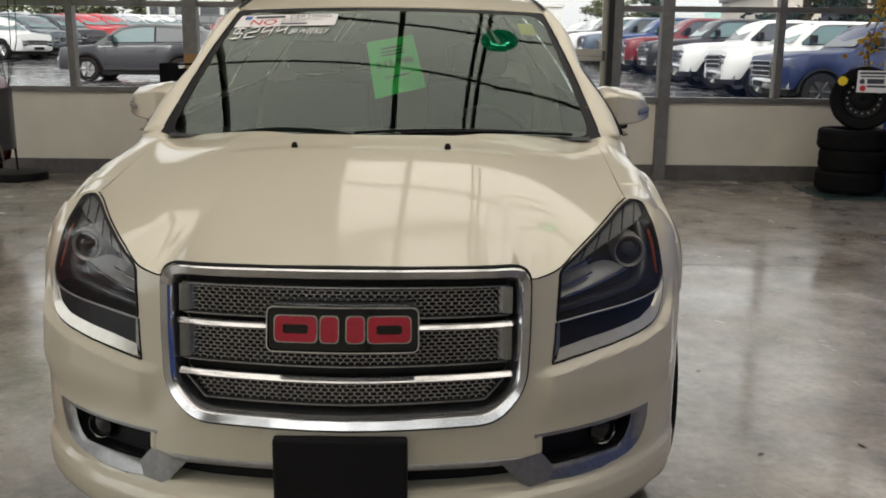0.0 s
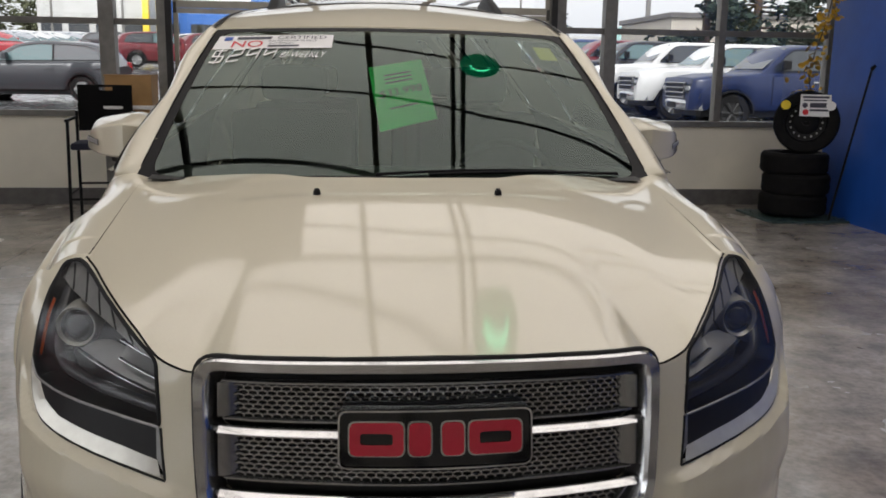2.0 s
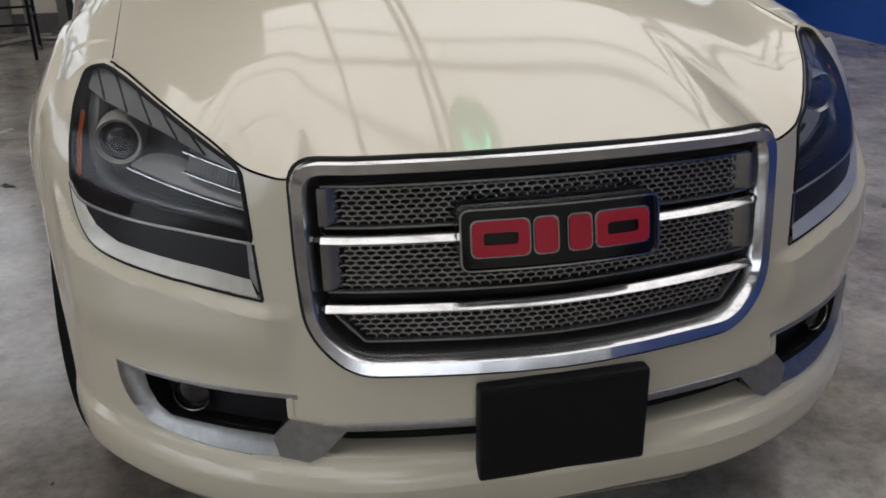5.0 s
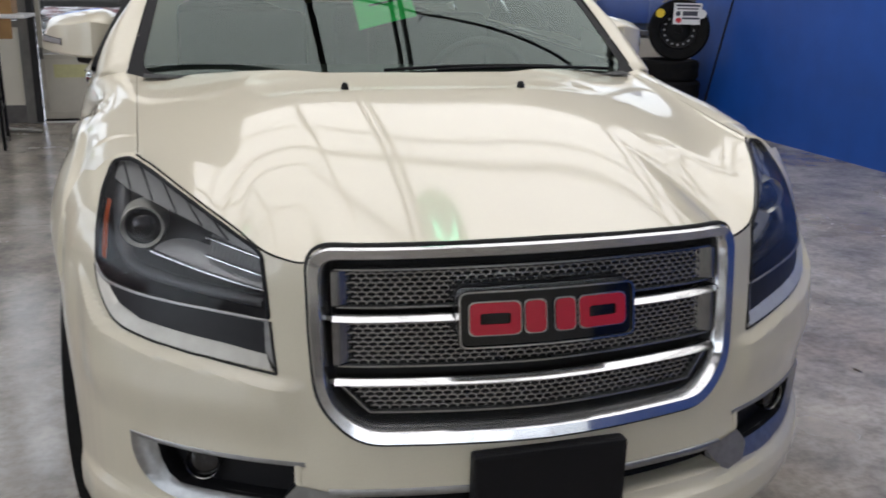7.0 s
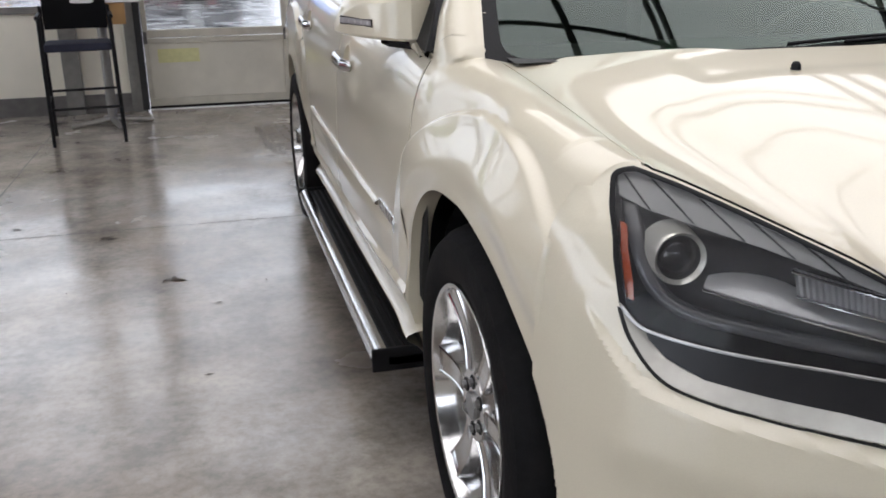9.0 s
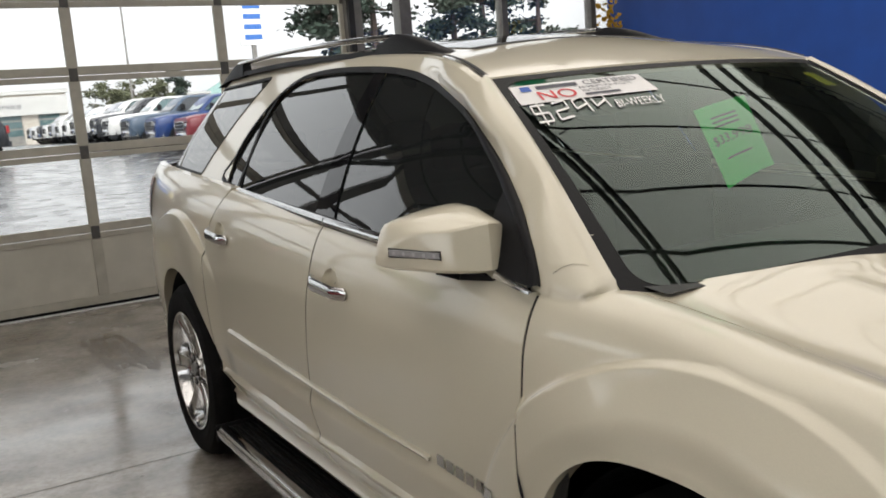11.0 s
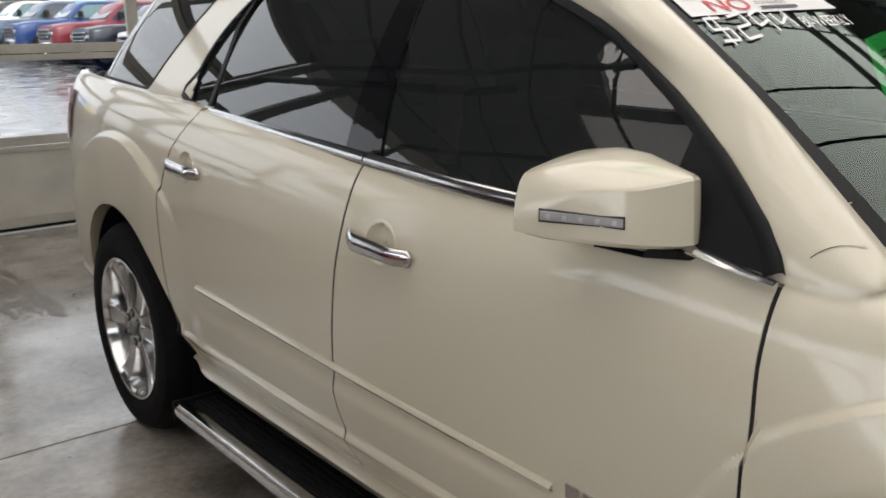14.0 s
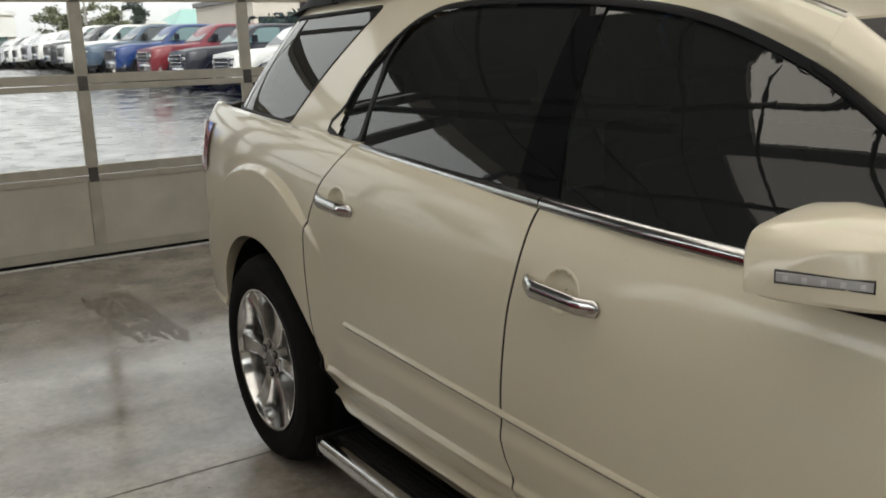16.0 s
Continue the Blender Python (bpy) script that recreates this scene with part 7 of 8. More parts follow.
# side outlines from the nose backwards: bonnet line, then the roof line
SHAPES = {
    "pickup": dict(L=5.8, W=1.98, wr=0.41, wx=(0.95, 4.60), low=0.48, body=[(0.02, 0.55), (0.0, 0.95), (0.05, 1.16), (0.6, 1.25), (1.75, 1.30), (5.75, 1.32), (5.8, 0.62)], roof=[(1.60, 1.30), (2.30, 1.86), (2.7, 1.91), (3.9, 1.89), (4.15, 1.31)], glass=[(1.86, 1.36), (2.42, 1.79), (3.80, 1.80), (3.98, 1.36)], bed=(4.2, 5.7)),
    "suv": dict(L=4.75, W=1.90, wr=0.36, wx=(0.92, 3.75), low=0.35, body=[(0.05, 0.45), (0.0, 0.75), (0.12, 0.98), (1.25, 1.10), (4.6, 1.16), (4.72, 1.0), (4.70, 0.5)], roof=[(1.15, 1.09), (2.0, 1.60), (2.6, 1.69), (3.8, 1.64), (4.35, 1.50), (4.62, 1.14)], glass=[(1.50, 1.15), (2.10, 1.53), (2.7, 1.60), (3.75, 1.56), (4.2, 1.40), (4.28, 1.20)], bed=None),
    "big_suv": dict(L=5.3, W=2.02, wr=0.40, wx=(0.98, 4.05), low=0.42, body=[(0.03, 0.5), (0.0, 0.95), (0.08, 1.15), (1.5, 1.24), (5.2, 1.28), (5.3, 1.0), (5.28, 0.55)], roof=[(1.45, 1.24), (2.15, 1.80), (2.6, 1.90), (4.7, 1.88), (5.05, 1.80), (5.24, 1.27)], glass=[(1.75, 1.30), (2.28, 1.73), (2.7, 1.78), (4.7, 1.76), (4.95, 1.66), (5.02, 1.32)], bed=None),
}


def vehicle(kind, color, m, group="", pale=False, old=False):
    """A parked vehicle, nose towards -x of its own frame."""
    s = SHAPES[kind]
    word = {"pickup": "pickup truck", "suv": "SUV", "big_suv": "large SUV"}[kind]
    root = tagged(new({"pickup": "pickup_truck", "suv": "parked_suv", "big_suv": "parked_suv"}[kind]), f"{color.replace('_', ' ')} {word} parked on the wet asphalt", "truck" if kind == "pickup" else "car", group)
    root.matrix_world = m
    P = paint(color, COL[color])
    L, W, low = s["L"], s["W"], s["low"]
    bonnet = s["body"]

    up = [(x, z) for x, z in bonnet[1:-1]]
    up = sorted(up)
    bm = bmesh.new()
    rows = []
    xs = sorted(set(frange(0.0, L, 44)) | {p[0] for p in up})
    for x in xs:
        x = min(max(x, 0.001), L - 0.001)
        zt = lerp_table(up, x)
        zb = low
        for wx in s["wx"]:
            if abs(x - wx) < s["wr"] + 0.07:
                zb = max(zb, s["wr"] + math.sqrt(max(0, (s["wr"] + 0.07) ** 2 - (x - wx) ** 2)))
        zb = min(zb, zt - 0.05)
        end = min(1, min(x, L - x) / 0.35)
        w = W / 2 * (0.80 + 0.20 * math.sqrt(max(0, 1 - (1 - end) ** 2)))
        half = [(w * 0.93, zb), (w * 0.985, zb + (zt - zb) * 0.15), (w, zb + (zt - zb) * 0.5), (w * 0.985, zt - 0.12 * min(1, (zt - zb))), (w * 0.95, zt - 0.03), (w * 0.88, zt), (w * 0.5, zt + 0.02), (0, zt + 0.025)]
        rows.append([(x, -a, b) for a, b in half] + [(x, a, b) for a, b in half[-2::-1]])
    grid_mesh(bm, rows)
    for r in (rows[0], rows[-1]):
        bm.faces.new([bm.verts.new(p) for p in r])
    part("body", bm, P, root, smooth=40)
    # cabin
    bm = bmesh.new()
    rt = sorted(s["roof"])
    roof_line = curve_table(rt)
    rows = []
    for x in sorted(set(frange(rt[0][0], rt[-1][0], 40)) | {p[0] for p in rt}):
        z = roof_line(x)
        b = lerp_table(up, x) - 0.02
        t = max(0, (z - b) / 0.62)
        half = [(W / 2 * 0.93, b), (W / 2 * (0.93 - 0.17 * t), b + (z - b) * 0.93), (W / 2 * (0.90 - 0.22 * t), z), (0, z + 0.03)]
        rows.append([(x, -a, c) for a, c in half] + [(x, a, c) for a, c in half[-2::-1]])
    grid_mesh(bm, rows)
    part("cabin", bm, P, root, smooth=40)
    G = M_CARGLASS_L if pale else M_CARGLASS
    gl = s["glass"]
    for g in (-1, 1):
        def put(x, z, h, g=g):
            b = lerp_table(up, min(max(x, 0), L))
            t = max(0, (z - b) / 0.62)
            return Vector((x, g * (W / 2 * (0.93 - 0.17 * t) + 0.012 + h), z))
        x0, x1 = min(p[0] for p in gl), max(p[0] for p in gl)
        mid = (x0 + x1) / 2 + 0.1
        foot = lambda x: gl[0][1] + (gl[-1][1] - gl[0][1]) * (x - gl[0][0]) / (gl[-1][0] - gl[0][0])
        head = curve_table(sorted(gl))
        # black surround, then the panes: where pale, the first has sky painted into its colour
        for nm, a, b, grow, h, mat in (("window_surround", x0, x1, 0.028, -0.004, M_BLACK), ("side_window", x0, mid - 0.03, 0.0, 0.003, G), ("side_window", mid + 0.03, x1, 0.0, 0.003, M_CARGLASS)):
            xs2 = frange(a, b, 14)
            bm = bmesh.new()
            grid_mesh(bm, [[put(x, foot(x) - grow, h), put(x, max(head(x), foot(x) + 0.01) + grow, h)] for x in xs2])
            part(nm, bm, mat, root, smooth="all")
        # lamps
        bm = bmesh.new()
        zt = lerp_table(up, 0.05)
        # the lamp wraps round the corner of the nose
        rows = []
        for y in frange(0.285, 0.485, 10):
            e = (y - 0.285) / 0.2
            x = -0.014 + 0.34 * max(0, e - 0.45) ** 2 / 0.3
            rows.append([(x + 0.06, g * W * y, zt - 0.32), (x, g * W * y, zt - 0.31), (x, g * W * y, zt - 0.13 + 0.03 * e), (x + 0.06, g * W * y, zt - 0.115 + 0.03 * e)])
        grid_mesh(bm, rows)
        lamp = part("headlamp", bm, M_CARGLASS, root, smooth=40)
        for yy in (0.325, 0.385):
            bm = bmesh.new()
            cyl(bm, (-0.02, g * W * yy, zt - 0.215), (0.02, g * W * yy, zt - 0.215), 0.052, n=14)
            part("lamp_bowl", bm, M_LAMPCLEAR, lamp)
        bm = bmesh.new()
        box(bm, L - 0.12, L + 0.006, *sorted((g * W * 0.40, g * W * 0.485)), 0.85, 1.15, 0.02)
        part("tail_lamp", bm, M_REDLENS, root)
        bm = bmesh.new()
        mx, mz = s["glass"][0][0] + 0.16, s["glass"][0][1] + 0.02
        box(bm, mx, mx + 0.13, *sorted((g * W * 0.48, g * (W * 0.48 + 0.22))), mz, mz + 0.2, 0.03)
        part("door_mirror", bm, P if kind != "pickup" else M_BLACK, root)
    # windscreen
    (xa, za), (xb, zb) = rt[0], rt[1]
    bm = bmesh.new()
    vs = [bm.verts.new((xa + (xb - xa) * k - 0.02, y, za + (zb - za) * k + 0.035)) for k, y in ((0.10, -W * 0.40), (0.10, W * 0.40), (0.93, W * 0.34), (0.93, -W * 0.34))]
    bm.faces.new(vs)
    part("windscreen", bm, G, root)
    bm = bmesh.new()
    box(bm, -0.02, 0.1, -W * 0.29, W * 0.29, 0.72 if kind == "pickup" else 0.55, lerp_table(up, 0.05) - 0.08, 0.03)
    grille = part("grille", bm, M_BLACK, root)
    gz0, gz1 = (0.72 if kind == "pickup" else 0.55) + 0.02, lerp_table(up, 0.05) - 0.10
    for k in range(4):
        z = gz0 + (gz1 - gz0) * k / 3
        boxpart("grille_bar", (-0.045, -0.005, -W * 0.285, W * 0.285, z - 0.012, z + 0.012), M_BRIGHT if kind == "pickup" else M_SATIN, grille, 0.01)
    for g in (-1, 1):
        boxpart("grille_post", (-0.045, -0.005, *sorted((g * W * 0.285, g * W * 0.265)), gz0 + 0.018, gz1 - 0.018), M_BRIGHT if kind == "pickup" else M_SATIN, grille, 0.008)
    bm = bmesh.new()
    rows = []
    for u in frange(-1, 1, 20):
        x = -0.09 + 0.34 * abs(u) ** 3.2
        rows.append([(x + 0.16, u * W * 0.49, low - 0.02), (x + 0.03, u * W * 0.49, low - 0.01), (x, u * W * 0.49, low + 0.05), (x, u * W * 0.49, low + 0.17), (x + 0.03, u * W * 0.49, low + 0.22), (x + 0.22, u * W * 0.49, low + 0.23)])
    grid_mesh(bm, rows)
    bump = part("front_bumper", bm, M_BRIGHT if kind == "pickup" else P, root, smooth=60)
    boxpart("plate_recess", (-0.097, -0.05, -0.26, 0.26, low + 0.03, low + 0.15), M_BLACK, bump, 0.01)
    bm = bmesh.new()
    box(bm, L - 0.2, L + 0.05, -W * 0.46, W * 0.46, low, low + 0.2, 0.04)
    part("rear_bumper", bm, M_SATIN if kind == "pickup" else P, root)
    # underbody hung low, so its black also stands in for shade beneath
    bm = bmesh.new()
    box(bm, 0.3, L - 0.3, -W * 0.40, W * 0.40, low - 0.15, low + 0.35)
    part("underbody", bm, M_BLACK, root)
    # door seams, handles and arch trim
    for g in (-1, 1):
        x0, x1 = s["glass"][0][0] - 0.02, s["glass"][-1][0] + 0.02
        for x in (x0, (x0 + x1) / 2 + 0.1, x1):
            zt = lerp_table(up, x)
            boxpart("door_seam", (x - 0.006, x + 0.006, *sorted((g * W * 0.49, g * (W / 2 + 0.003))), low + 0.12, zt - 0.10), M_BLACK, root)
        for x in ((x0 + x1) / 2 - 0.15, x1 - 0.22):
            boxpart("door_handle", (x, x + 0.18, *sorted((g * W * 0.49, g * (W / 2 + 0.03))), lerp_table(up, x) - 0.22, lerp_table(up, x) - 0.18), M_BRIGHT if kind == "pickup" else P, root, 0.012)
        for wx in s["wx"]:
            bm = bmesh.new()
            R = s["wr"] + 0.06
            rows = []
            for k in range(25):
                a = math.pi * k / 24
                rows.append([(wx + r * math.cos(a), g * y, s["wr"] + r * math.sin(a)) for r, y in ((R, W / 2 - 0.12), (R, W / 2 + 0.008), (R + 0.03, W / 2 + 0.012), (R + 0.045, W / 2 - 0.02))])
            grid_mesh(bm, rows)
            part("arch_trim", bm, M_BRIGHT if old else M_BLACK, root, smooth=50)
    for wx in s["wx"]:
        for g in (-1, 1):
            w = new("wheel")
            w.parent = root
            w.location = (wx, g * (W / 2 - 0.13), s["wr"])
            bm = bmesh.new()
            torus_plain(bm, s["wr"], s["wr"] * 0.62, 0.24)
            if old:
                for k in range(36):
                    a = 2 * math.pi * k / 36
                    for sy in (-0.075, 0.075):
                        b0 = len(bm.verts)
                        box(bm, s["wr"] - 0.01, s["wr"] + 0.018, sy - 0.05, sy + 0.05, -0.022, 0.022)
                        bm.verts.ensure_lookup_table()
                        bmesh.ops.rotate(bm, verts=bm.verts[b0:], cent=(0, 0, 0), matrix=Matrix.Rotation(a + (0.087 if sy > 0 else 0), 3, "Y"))
            part("tyre", bm, M_RUBBER, w, smooth=40)
            bm = bmesh.new()
            f = g * 0.10
            if old:
                # a bright lip round a dark dish
                prof = [(0.265, 0.115), (0.25, 0.125), (0.225, 0.115), (0.205, 0.07), (0.20, 0.03)]
                grid_mesh(bm, [[(r * math.cos(a), g * h, r * math.sin(a)) for r, h in prof] for a in (2 * math.pi * k / 36 for k in range(37))])
                part("rim_lip", bm, M_BRIGHT, w, smooth=40)
                bm = bmesh.new()
            cyl(bm, (0, f * 0.4, 0), (0, f * 0.6, 0), s["wr"] * 0.62, n=20)
            for k in range(6):
                a = 2 * math.pi * k / 6
                d = Vector((math.cos(a), 0, math.sin(a)))
                cyl(bm, d * 0.03 + Vector((0, f, 0)), d * s["wr"] * 0.62 + Vector((0, f, 0)), 0.03, 0.045, n=6)
            part("rim", bm, M_STEEL if old or (kind == "pickup" and color == "blue") else M_SATIN, w)
    return root


def torus_plain(bm, R, r, w):
    prof = [(r, -w * 0.45), (R * 0.94, -w * 0.5), (R, -w * 0.36), (R, w * 0.36), (R * 0.94, w * 0.5), (r, w * 0.45), (r, -w * 0.45)]
    grid_mesh(bm, [[(rr * math.cos(a), h, rr * math.sin(a)) for rr, h in prof] for a in (2 * math.pi * k / 28 for k in range(29))])
    bmesh.ops.remove_doubles(bm, verts=bm.verts, dist=1e-5)


# a row of pickups, noses to the left, running away from the showroom
ROW = ["blue", "white", "white", "black", "red", "royal", "steel", "white", "grey", "white", "silver", "white", "white", "silver", "white", "grey", "white", "silver"]
for k, c in enumerate(ROW):
    kind = "pickup" if k not in (11, 12, 14, 16) else "big_suv"
    y = 20.8 + 3.3 * k
    nose_x = (8.0, 7.75, 7.45, 7.1, 6.95, 6.6, 6.3)[k] if k < 7 else 6.1 + 0.03 * (k - 7)
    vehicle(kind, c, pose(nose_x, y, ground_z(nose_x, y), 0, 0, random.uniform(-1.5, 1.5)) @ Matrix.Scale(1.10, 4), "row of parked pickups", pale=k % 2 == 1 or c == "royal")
# cars on the other side
vehicle("suv", "grey", pose(-11.5, 26.4, ground_z(-12, 26.4)), "cars beside the lane", pale=True)
vehicle("big_suv", "black", pose(-5.6, 26.2, ground_z(-5, 26.2)), "cars beside the lane")
# a row on the west side, noses towards the lane
for k, c in enumerate(("white", "slate", "grey", "bright_red", "bright_red", "silver", "white", "white", "silver", "white", "grey", "white")):
    y = 34.6 + 2.75 * k
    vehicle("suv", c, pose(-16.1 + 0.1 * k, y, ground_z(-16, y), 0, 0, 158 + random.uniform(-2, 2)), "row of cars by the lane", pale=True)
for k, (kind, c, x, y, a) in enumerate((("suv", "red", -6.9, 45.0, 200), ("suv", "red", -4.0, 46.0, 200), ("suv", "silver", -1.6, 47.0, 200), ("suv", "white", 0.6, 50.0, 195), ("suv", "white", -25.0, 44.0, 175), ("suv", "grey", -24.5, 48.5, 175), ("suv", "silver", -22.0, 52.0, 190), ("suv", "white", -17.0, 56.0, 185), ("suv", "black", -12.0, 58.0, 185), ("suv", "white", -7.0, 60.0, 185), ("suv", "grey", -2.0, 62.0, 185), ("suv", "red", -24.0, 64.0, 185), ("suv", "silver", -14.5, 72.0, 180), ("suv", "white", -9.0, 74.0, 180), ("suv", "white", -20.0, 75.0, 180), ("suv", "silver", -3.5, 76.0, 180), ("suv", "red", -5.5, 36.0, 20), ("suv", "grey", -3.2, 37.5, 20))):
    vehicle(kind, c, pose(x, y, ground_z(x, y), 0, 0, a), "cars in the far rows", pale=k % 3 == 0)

# ---------------------------------------------------------------- buildings across the lot
M_STUCCO = material("pale_cladding", (0.50, 0.50, 0.48), 0.7, grain=0.15, size=1.5)
M_TAN = material("tan_cladding", (0.46, 0.42, 0.36), 0.7, grain=0.15, size=1.5)
M_SIGNBLUE = material("blue_cladding", (0.04, 0.15, 0.46), 0.5, grain=0.1, size=2)
M_BRICK = material("red_brick_far", (0.27, 0.13, 0.105), 0.8, grain=0.3, size=3)
M_TEAL = material("teal_metal_roof", (0.20, 0.34, 0.31), 0.5, grain=0.15, size=2)


def building(name, label, x, y, w, d, h, wall_mat, roof_mat, doors=0, windows=0, band=None):
    b = tagged(new(name), label, "building")
    b.location = (x, y, ground_z(x, y))
    boxpart("wall", (-w / 2, w / 2, 0, d, 0, h), wall_mat, b)
    boxpart("roof", (-w / 2 - 0.2, w / 2 + 0.2, -0.2, d + 0.2, h + 0.002, h + 0.35), roof_mat, b)
    if band:
        boxpart("fascia", (-w / 2 - 0.05, w / 2 + 0.05, -0.35, -0.003, h - 1.9, h - 0.2), band, b)
    for k in range(doors):
        x0 = -w / 2 + w * (k + 0.2) / doors
        dr = new("service_door")
        dr.parent = b
        boxpart("door_leaf", (x0, x0 + w / doors * 0.6, -0.04, -0.003, 0.05, 3.1), M_FRAME, dr)
        for r in range(3):
            boxpart("door_pane", (x0 + 0.12, x0 + w / doors * 0.6 - 0.12, -0.06, -0.042, 0.8 + 0.75 * r, 1.4 + 0.75 * r), M_CARGLASS_L, dr)
    for k in range(windows):
        x0 = -w / 2 + w * (k + 0.12) / windows
        boxpart("window", (x0, x0 + w / windows * 0.76, -0.05, -0.003, 0.4, 3.0), M_CARGLASS, b)
    return b


sv = building("service_building", "pale service building with glazed doors and sign", 6.7, 92, 10, 14, 4.6, M_TAN, M_STUCCO, doors=3, windows=0, band=M_STUCCO)
letters("word_sign", "Certified Service", M_TXT_DARK, sv, lambda a, b: Vector((-4.7 + a, -0.37, 3.3 + b)), 5.7, 0.55)
bd = building("blue_dealership", "blue-fronted car dealership building", -13.5, 88, 13, 16, 7.2, M_SIGNBLUE, M_SIGNBLUE, windows=3)
boxpart("sign_bar", (-3.6, 4.0, -0.09, -0.003, 5.2, 5.9), M_TXT_WHITE, bd)
boxpart("sign_mark", (-5.2, -4.0, -0.09, -0.003, 5.3, 5.8), material("gold_mark", (0.7, 0.45, 0.05), 0.4), bd)
bg = building("grey_dealership", "grey flat-roofed dealership building with black sign", -4.6, 95, 11, 16, 6.0, M_STUCCO, M_STUCCO, windows=6)
boxpart("sign_block", (-1.5, 3.0, -0.4, -0.003, 3.9, 7.6), M_GLOSSBLACK, bg)
boxpart("sign_mark", (-0.3, 1.8, -0.46, -0.402, 5.3, 6.2), M_SATIN, bg)
wb = building("white_dealership", "white dealership building with pale sign band", -22, 80, 9, 14, 6.2, M_STUCCO, M_STUCCO, windows=4)
boxpart("sign_bar", (-3.0, 3.4, -0.09, -0.003, 4.8, 5.4), M_TXT_DARK, wb)
for x in (-17.3, -16.2):
    boxpart("yellow_column", (x + 22, x + 22.5, -2.5, -2.0, 0, 6.4), material("yellow_cladding", (0.75, 0.55, 0.03), 0.5), wb)
building("brick_building", "red brick building far behind the lot", 30.4, 118, 5.5, 12, 4.6, M_BRICK, M_STUCCO, windows=5)
tb = building("teal_roof_building", "low building with a teal metal roof", 44, 118, 19, 16, 3.4, M_TAN, M_TEAL, windows=6)
bm = bmesh.new()
vs = [bm.verts.new(p) for p in ((-10.0, -0.5, 3.76), (10.0, -0.5, 3.76), (10.0, 16.5, 3.76), (-10.0, 16.5, 3.76), (-6, 8, 6.8), (6, 8, 6.8))]
for f in ((0, 1, 5, 4), (1, 2, 5), (2, 3, 4, 5), (3, 0, 4)):
    bm.faces.new([vs[i] for i in f])
part("hip_roof", bm, M_TEAL, tb)


building("dark_roofed_building", "low tan building with a dark flat roof", 31.5, 62, 18, 12, 4.2, M_TAN, M_BASE, windows=6)

# ---------------------------------------------------------------- trees, posts and signs
M_BARK = material("bark", (0.07, 0.05, 0.04), 0.9, grain=0.4, size=10)
M_NEEDLE = material("dark_needles", (0.018, 0.035, 0.022), 0.85, grain=0.4, size=3)
M_FOLIAGE = material("dull_foliage", (0.10, 0.11, 0.055), 0.85, grain=0.4, size=2)


def tree(x, y, h, spread_r, conifer, seed):
    rn = random.Random(seed)
    t = tagged(new("conifer_tree" if conifer else "leafy_tree"), "dark green conifer behind the parked trucks" if conifer else "dull green autumn tree beyond the car park", "tree", "trees round the lot")
    t.location = (x, y, ground_z(x, y))
    bm = bmesh.new()
    cyl(bm, (0, 0, 0), (0, 0, h * 0.92), 0.03 * h, 0.006 * h, n=8)
    limbs = []
    for k in range(34 if conifer else 22):
        z = h * rn.uniform(0.16 if conifer else 0.28, 0.95)
        a = rn.uniform(0, 6.28)
        r = spread_r * ((1 - z / h) ** 0.7 * 1.15 + 0.06 if conifer else math.sin(math.pi * min(1, (z / h - 0.15) / 0.85)) ** 0.6) * rn.uniform(0.6, 1.1)
        e = Vector((r * math.cos(a), r * math.sin(a), z + (-0.04 if conifer else 0.12) * h * rn.uniform(0.3, 1)))
        limbs.append((Vector((0, 0, z)), e))
        cyl(bm, (0, 0, z), e, 0.007 * h, 0.002 * h, n=5)
    part("trunk", bm, M_BARK, t)
    verts, faces = [], []
    for a, e in limbs:
        for k in range(130):
            f = rn.uniform(0.25, 1.05)
            p = a.lerp(e, f) + Vector((rn.gauss(0, 0.09), rn.gauss(0, 0.09), rn.gauss(0, 0.06))) * spread_r
            s = spread_r * rn.uniform(0.035, 0.08)
            d1 = Vector((rn.uniform(-1, 1), rn.uniform(-1, 1), rn.uniform(-0.5, 0.5))).normalized() * s
            d2 = Vector((rn.uniform(-1, 1), rn.uniform(-1, 1), rn.uniform(-1, 1))).normalized() * s * 0.6
            i = len(verts)
            verts += [tuple(p - d1), tuple(p + d2), tuple(p + d1), tuple(p - d2)]
            faces.append((i, i + 1, i + 2, i + 3))
    me = bpy.data.meshes.new("crown")
    me.from_pydata(verts, [], faces)
    me.materials.append(M_NEEDLE if conifer else M_FOLIAGE)
    o = new("crown", me)
    o.parent = t


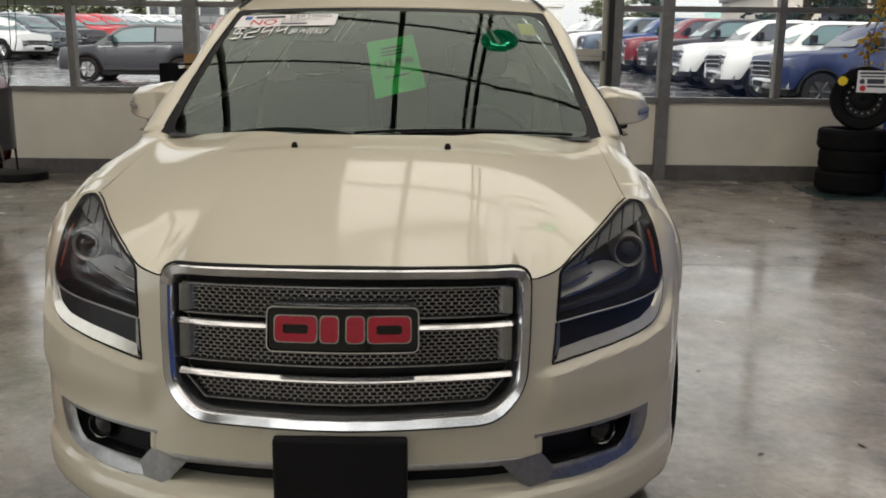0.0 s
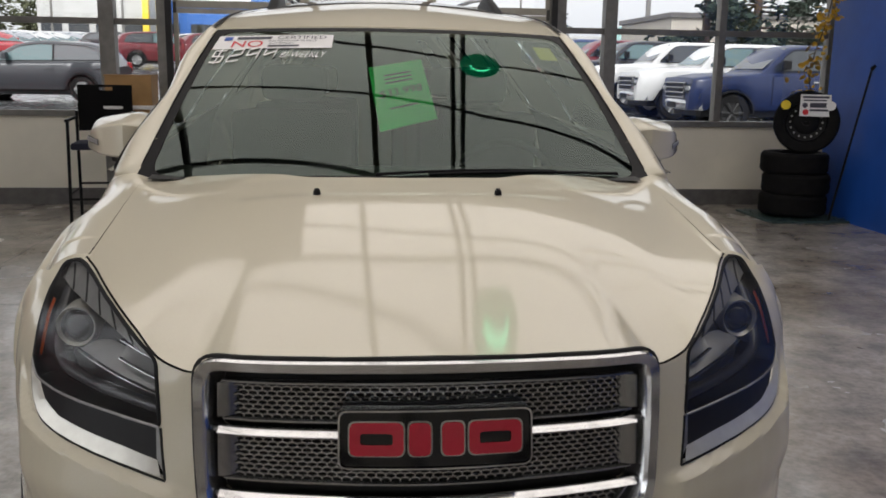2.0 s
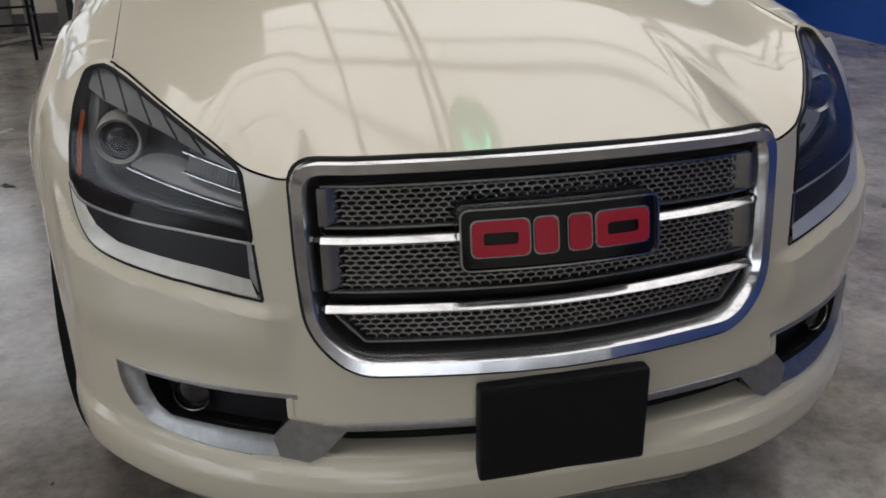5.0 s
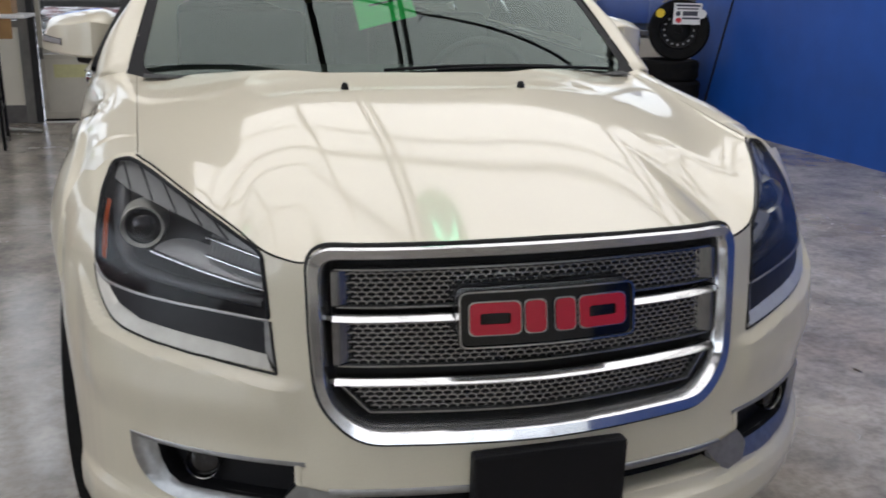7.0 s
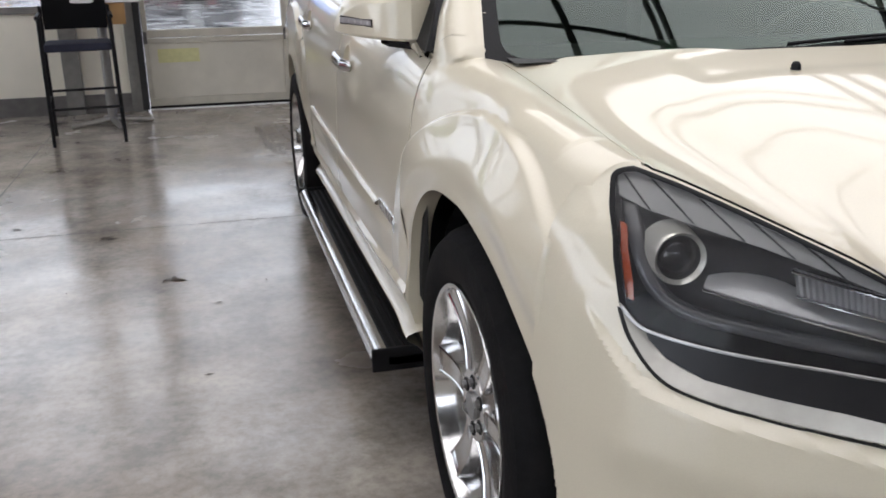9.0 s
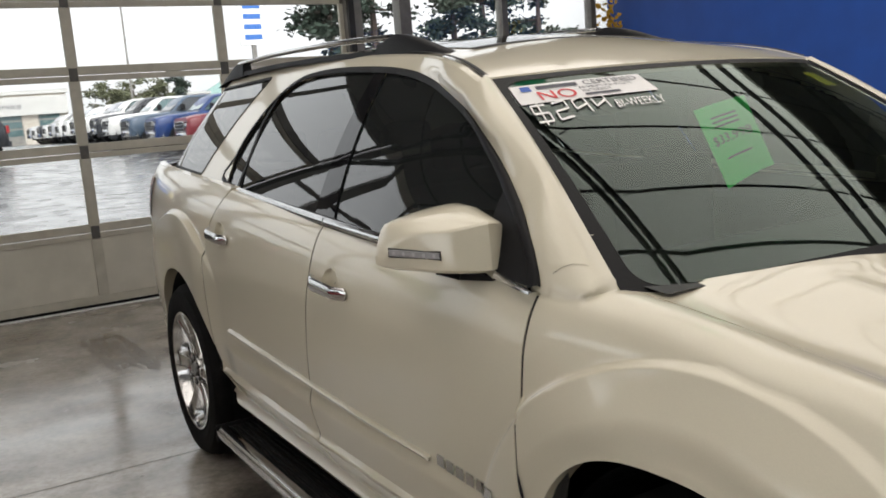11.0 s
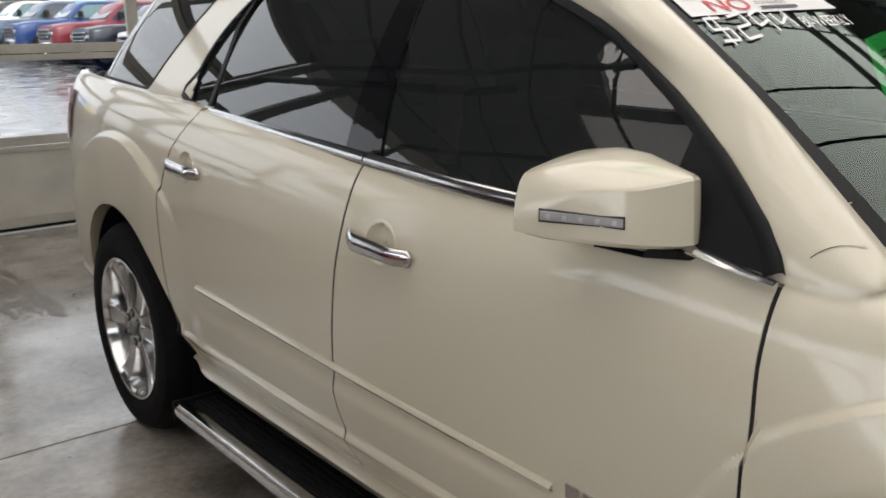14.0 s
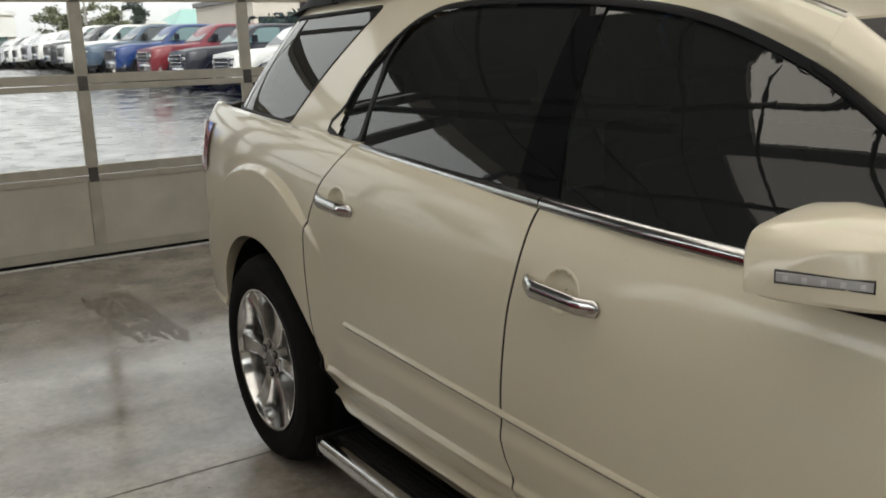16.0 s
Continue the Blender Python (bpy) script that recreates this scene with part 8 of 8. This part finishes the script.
for k, (x, y, h, r, con) in enumerate(((17.5, 43, 9.5, 3.0, 1), (21.5, 46, 11, 3.4, 1), (25.5, 44, 9.5, 3.2, 1), (29.5, 47, 11, 3.6, 1), (34.5, 48, 10, 3.4, 1), (13.8, 60, 4.5, 1.6, 1), (17.6, 104, 5.6, 3.0, 0), (21.0, 106, 6.2, 3.4, 0), (24.6, 105, 5.8, 3.2, 0), (-62, 118, 7.5, 6, 0), (-54, 121, 8.5, 6, 0), (-46, 119, 7, 6, 0), (-38, 122, 8, 6, 0), (-30, 120, 7, 5.5, 0), (-70, 115, 8.5, 6, 0), (-24, 124, 7, 5, 0), (-34, 112, 5.5, 4, 0))):
    tree(x, y, h, r, con, k)


def mast(x, y, h):
    p = tagged(new("lamp_post"), "tall thin grey lot lamp post", "lamp post", "lot lamp posts")
    p.location = (x, y, ground_z(x, y))
    bm = bmesh.new()
    cyl(bm, (0, 0, 0), (0, 0, h), 0.10, 0.06, n=10)
    part("pole", bm, M_FRAME, p)
    bm = bmesh.new()
    box(bm, -0.6, 0.6, -0.15, 0.15, h, h + 0.14, 0.02)
    part("lamp_head", bm, M_FRAME, p)


mast(13.5, 72, 16)
mast(-15.2, 62, 9)
mast(-21.0, 66, 9)
mast(-3.0, 80, 12)
mast(4.2, 84, 12)
pylon = tagged(new("pylon_sign"), "tall white pylon sign with blue lettering bars", "sign")
pylon.location = (29.3, 88, ground_z(29, 88))
boxpart("sign_post", (-0.2, 0.2, -0.2, 0.2, 0, 9.0), M_FRAME, pylon)
boxpart("sign_board", (-1.3, 1.3, -0.25, 0.25, 8.0, 12.5), M_TXT_WHITE, pylon)
for k in range(4):
    boxpart("sign_bar", (-0.9, 0.9, -0.28, -0.252, 8.5 + 1.0 * k, 9.0 + 1.0 * k), M_SIGNBLUE, pylon)

# the old two-tone pickup inside, beside the white car
def old_truck():
    o = vehicle("pickup", "maroon", pose(-4.43, 5.98, 0, 0, 0, -90), old=True)
    tagged(o, "old maroon and grey pickup truck on all-terrain tyres", "truck")
    for g in (-1, 1):
        lowgrey = bmesh.new()
        rows = []
        for x in frange(0.12, 1.9, 40):
            zb = 0.55
            if abs(x - 0.95) < 0.50:
                zb = max(zb, 0.42 + math.sqrt(max(0, 0.50 ** 2 - (x - 0.95) ** 2)))
            w = 0.99 * (0.80 + 0.20 * math.sqrt(max(0, 1 - (1 - min(1, x / 0.35)) ** 2))) + 0.014
            rows.append([(x, g * w, zb), (x, g * (w + 0.002), max(zb, 1.06))])
        grid_mesh(lowgrey, rows)
        part("grey_flank", lowgrey, paint("grey", COL["grey"]), o)
    return o


old_truck()
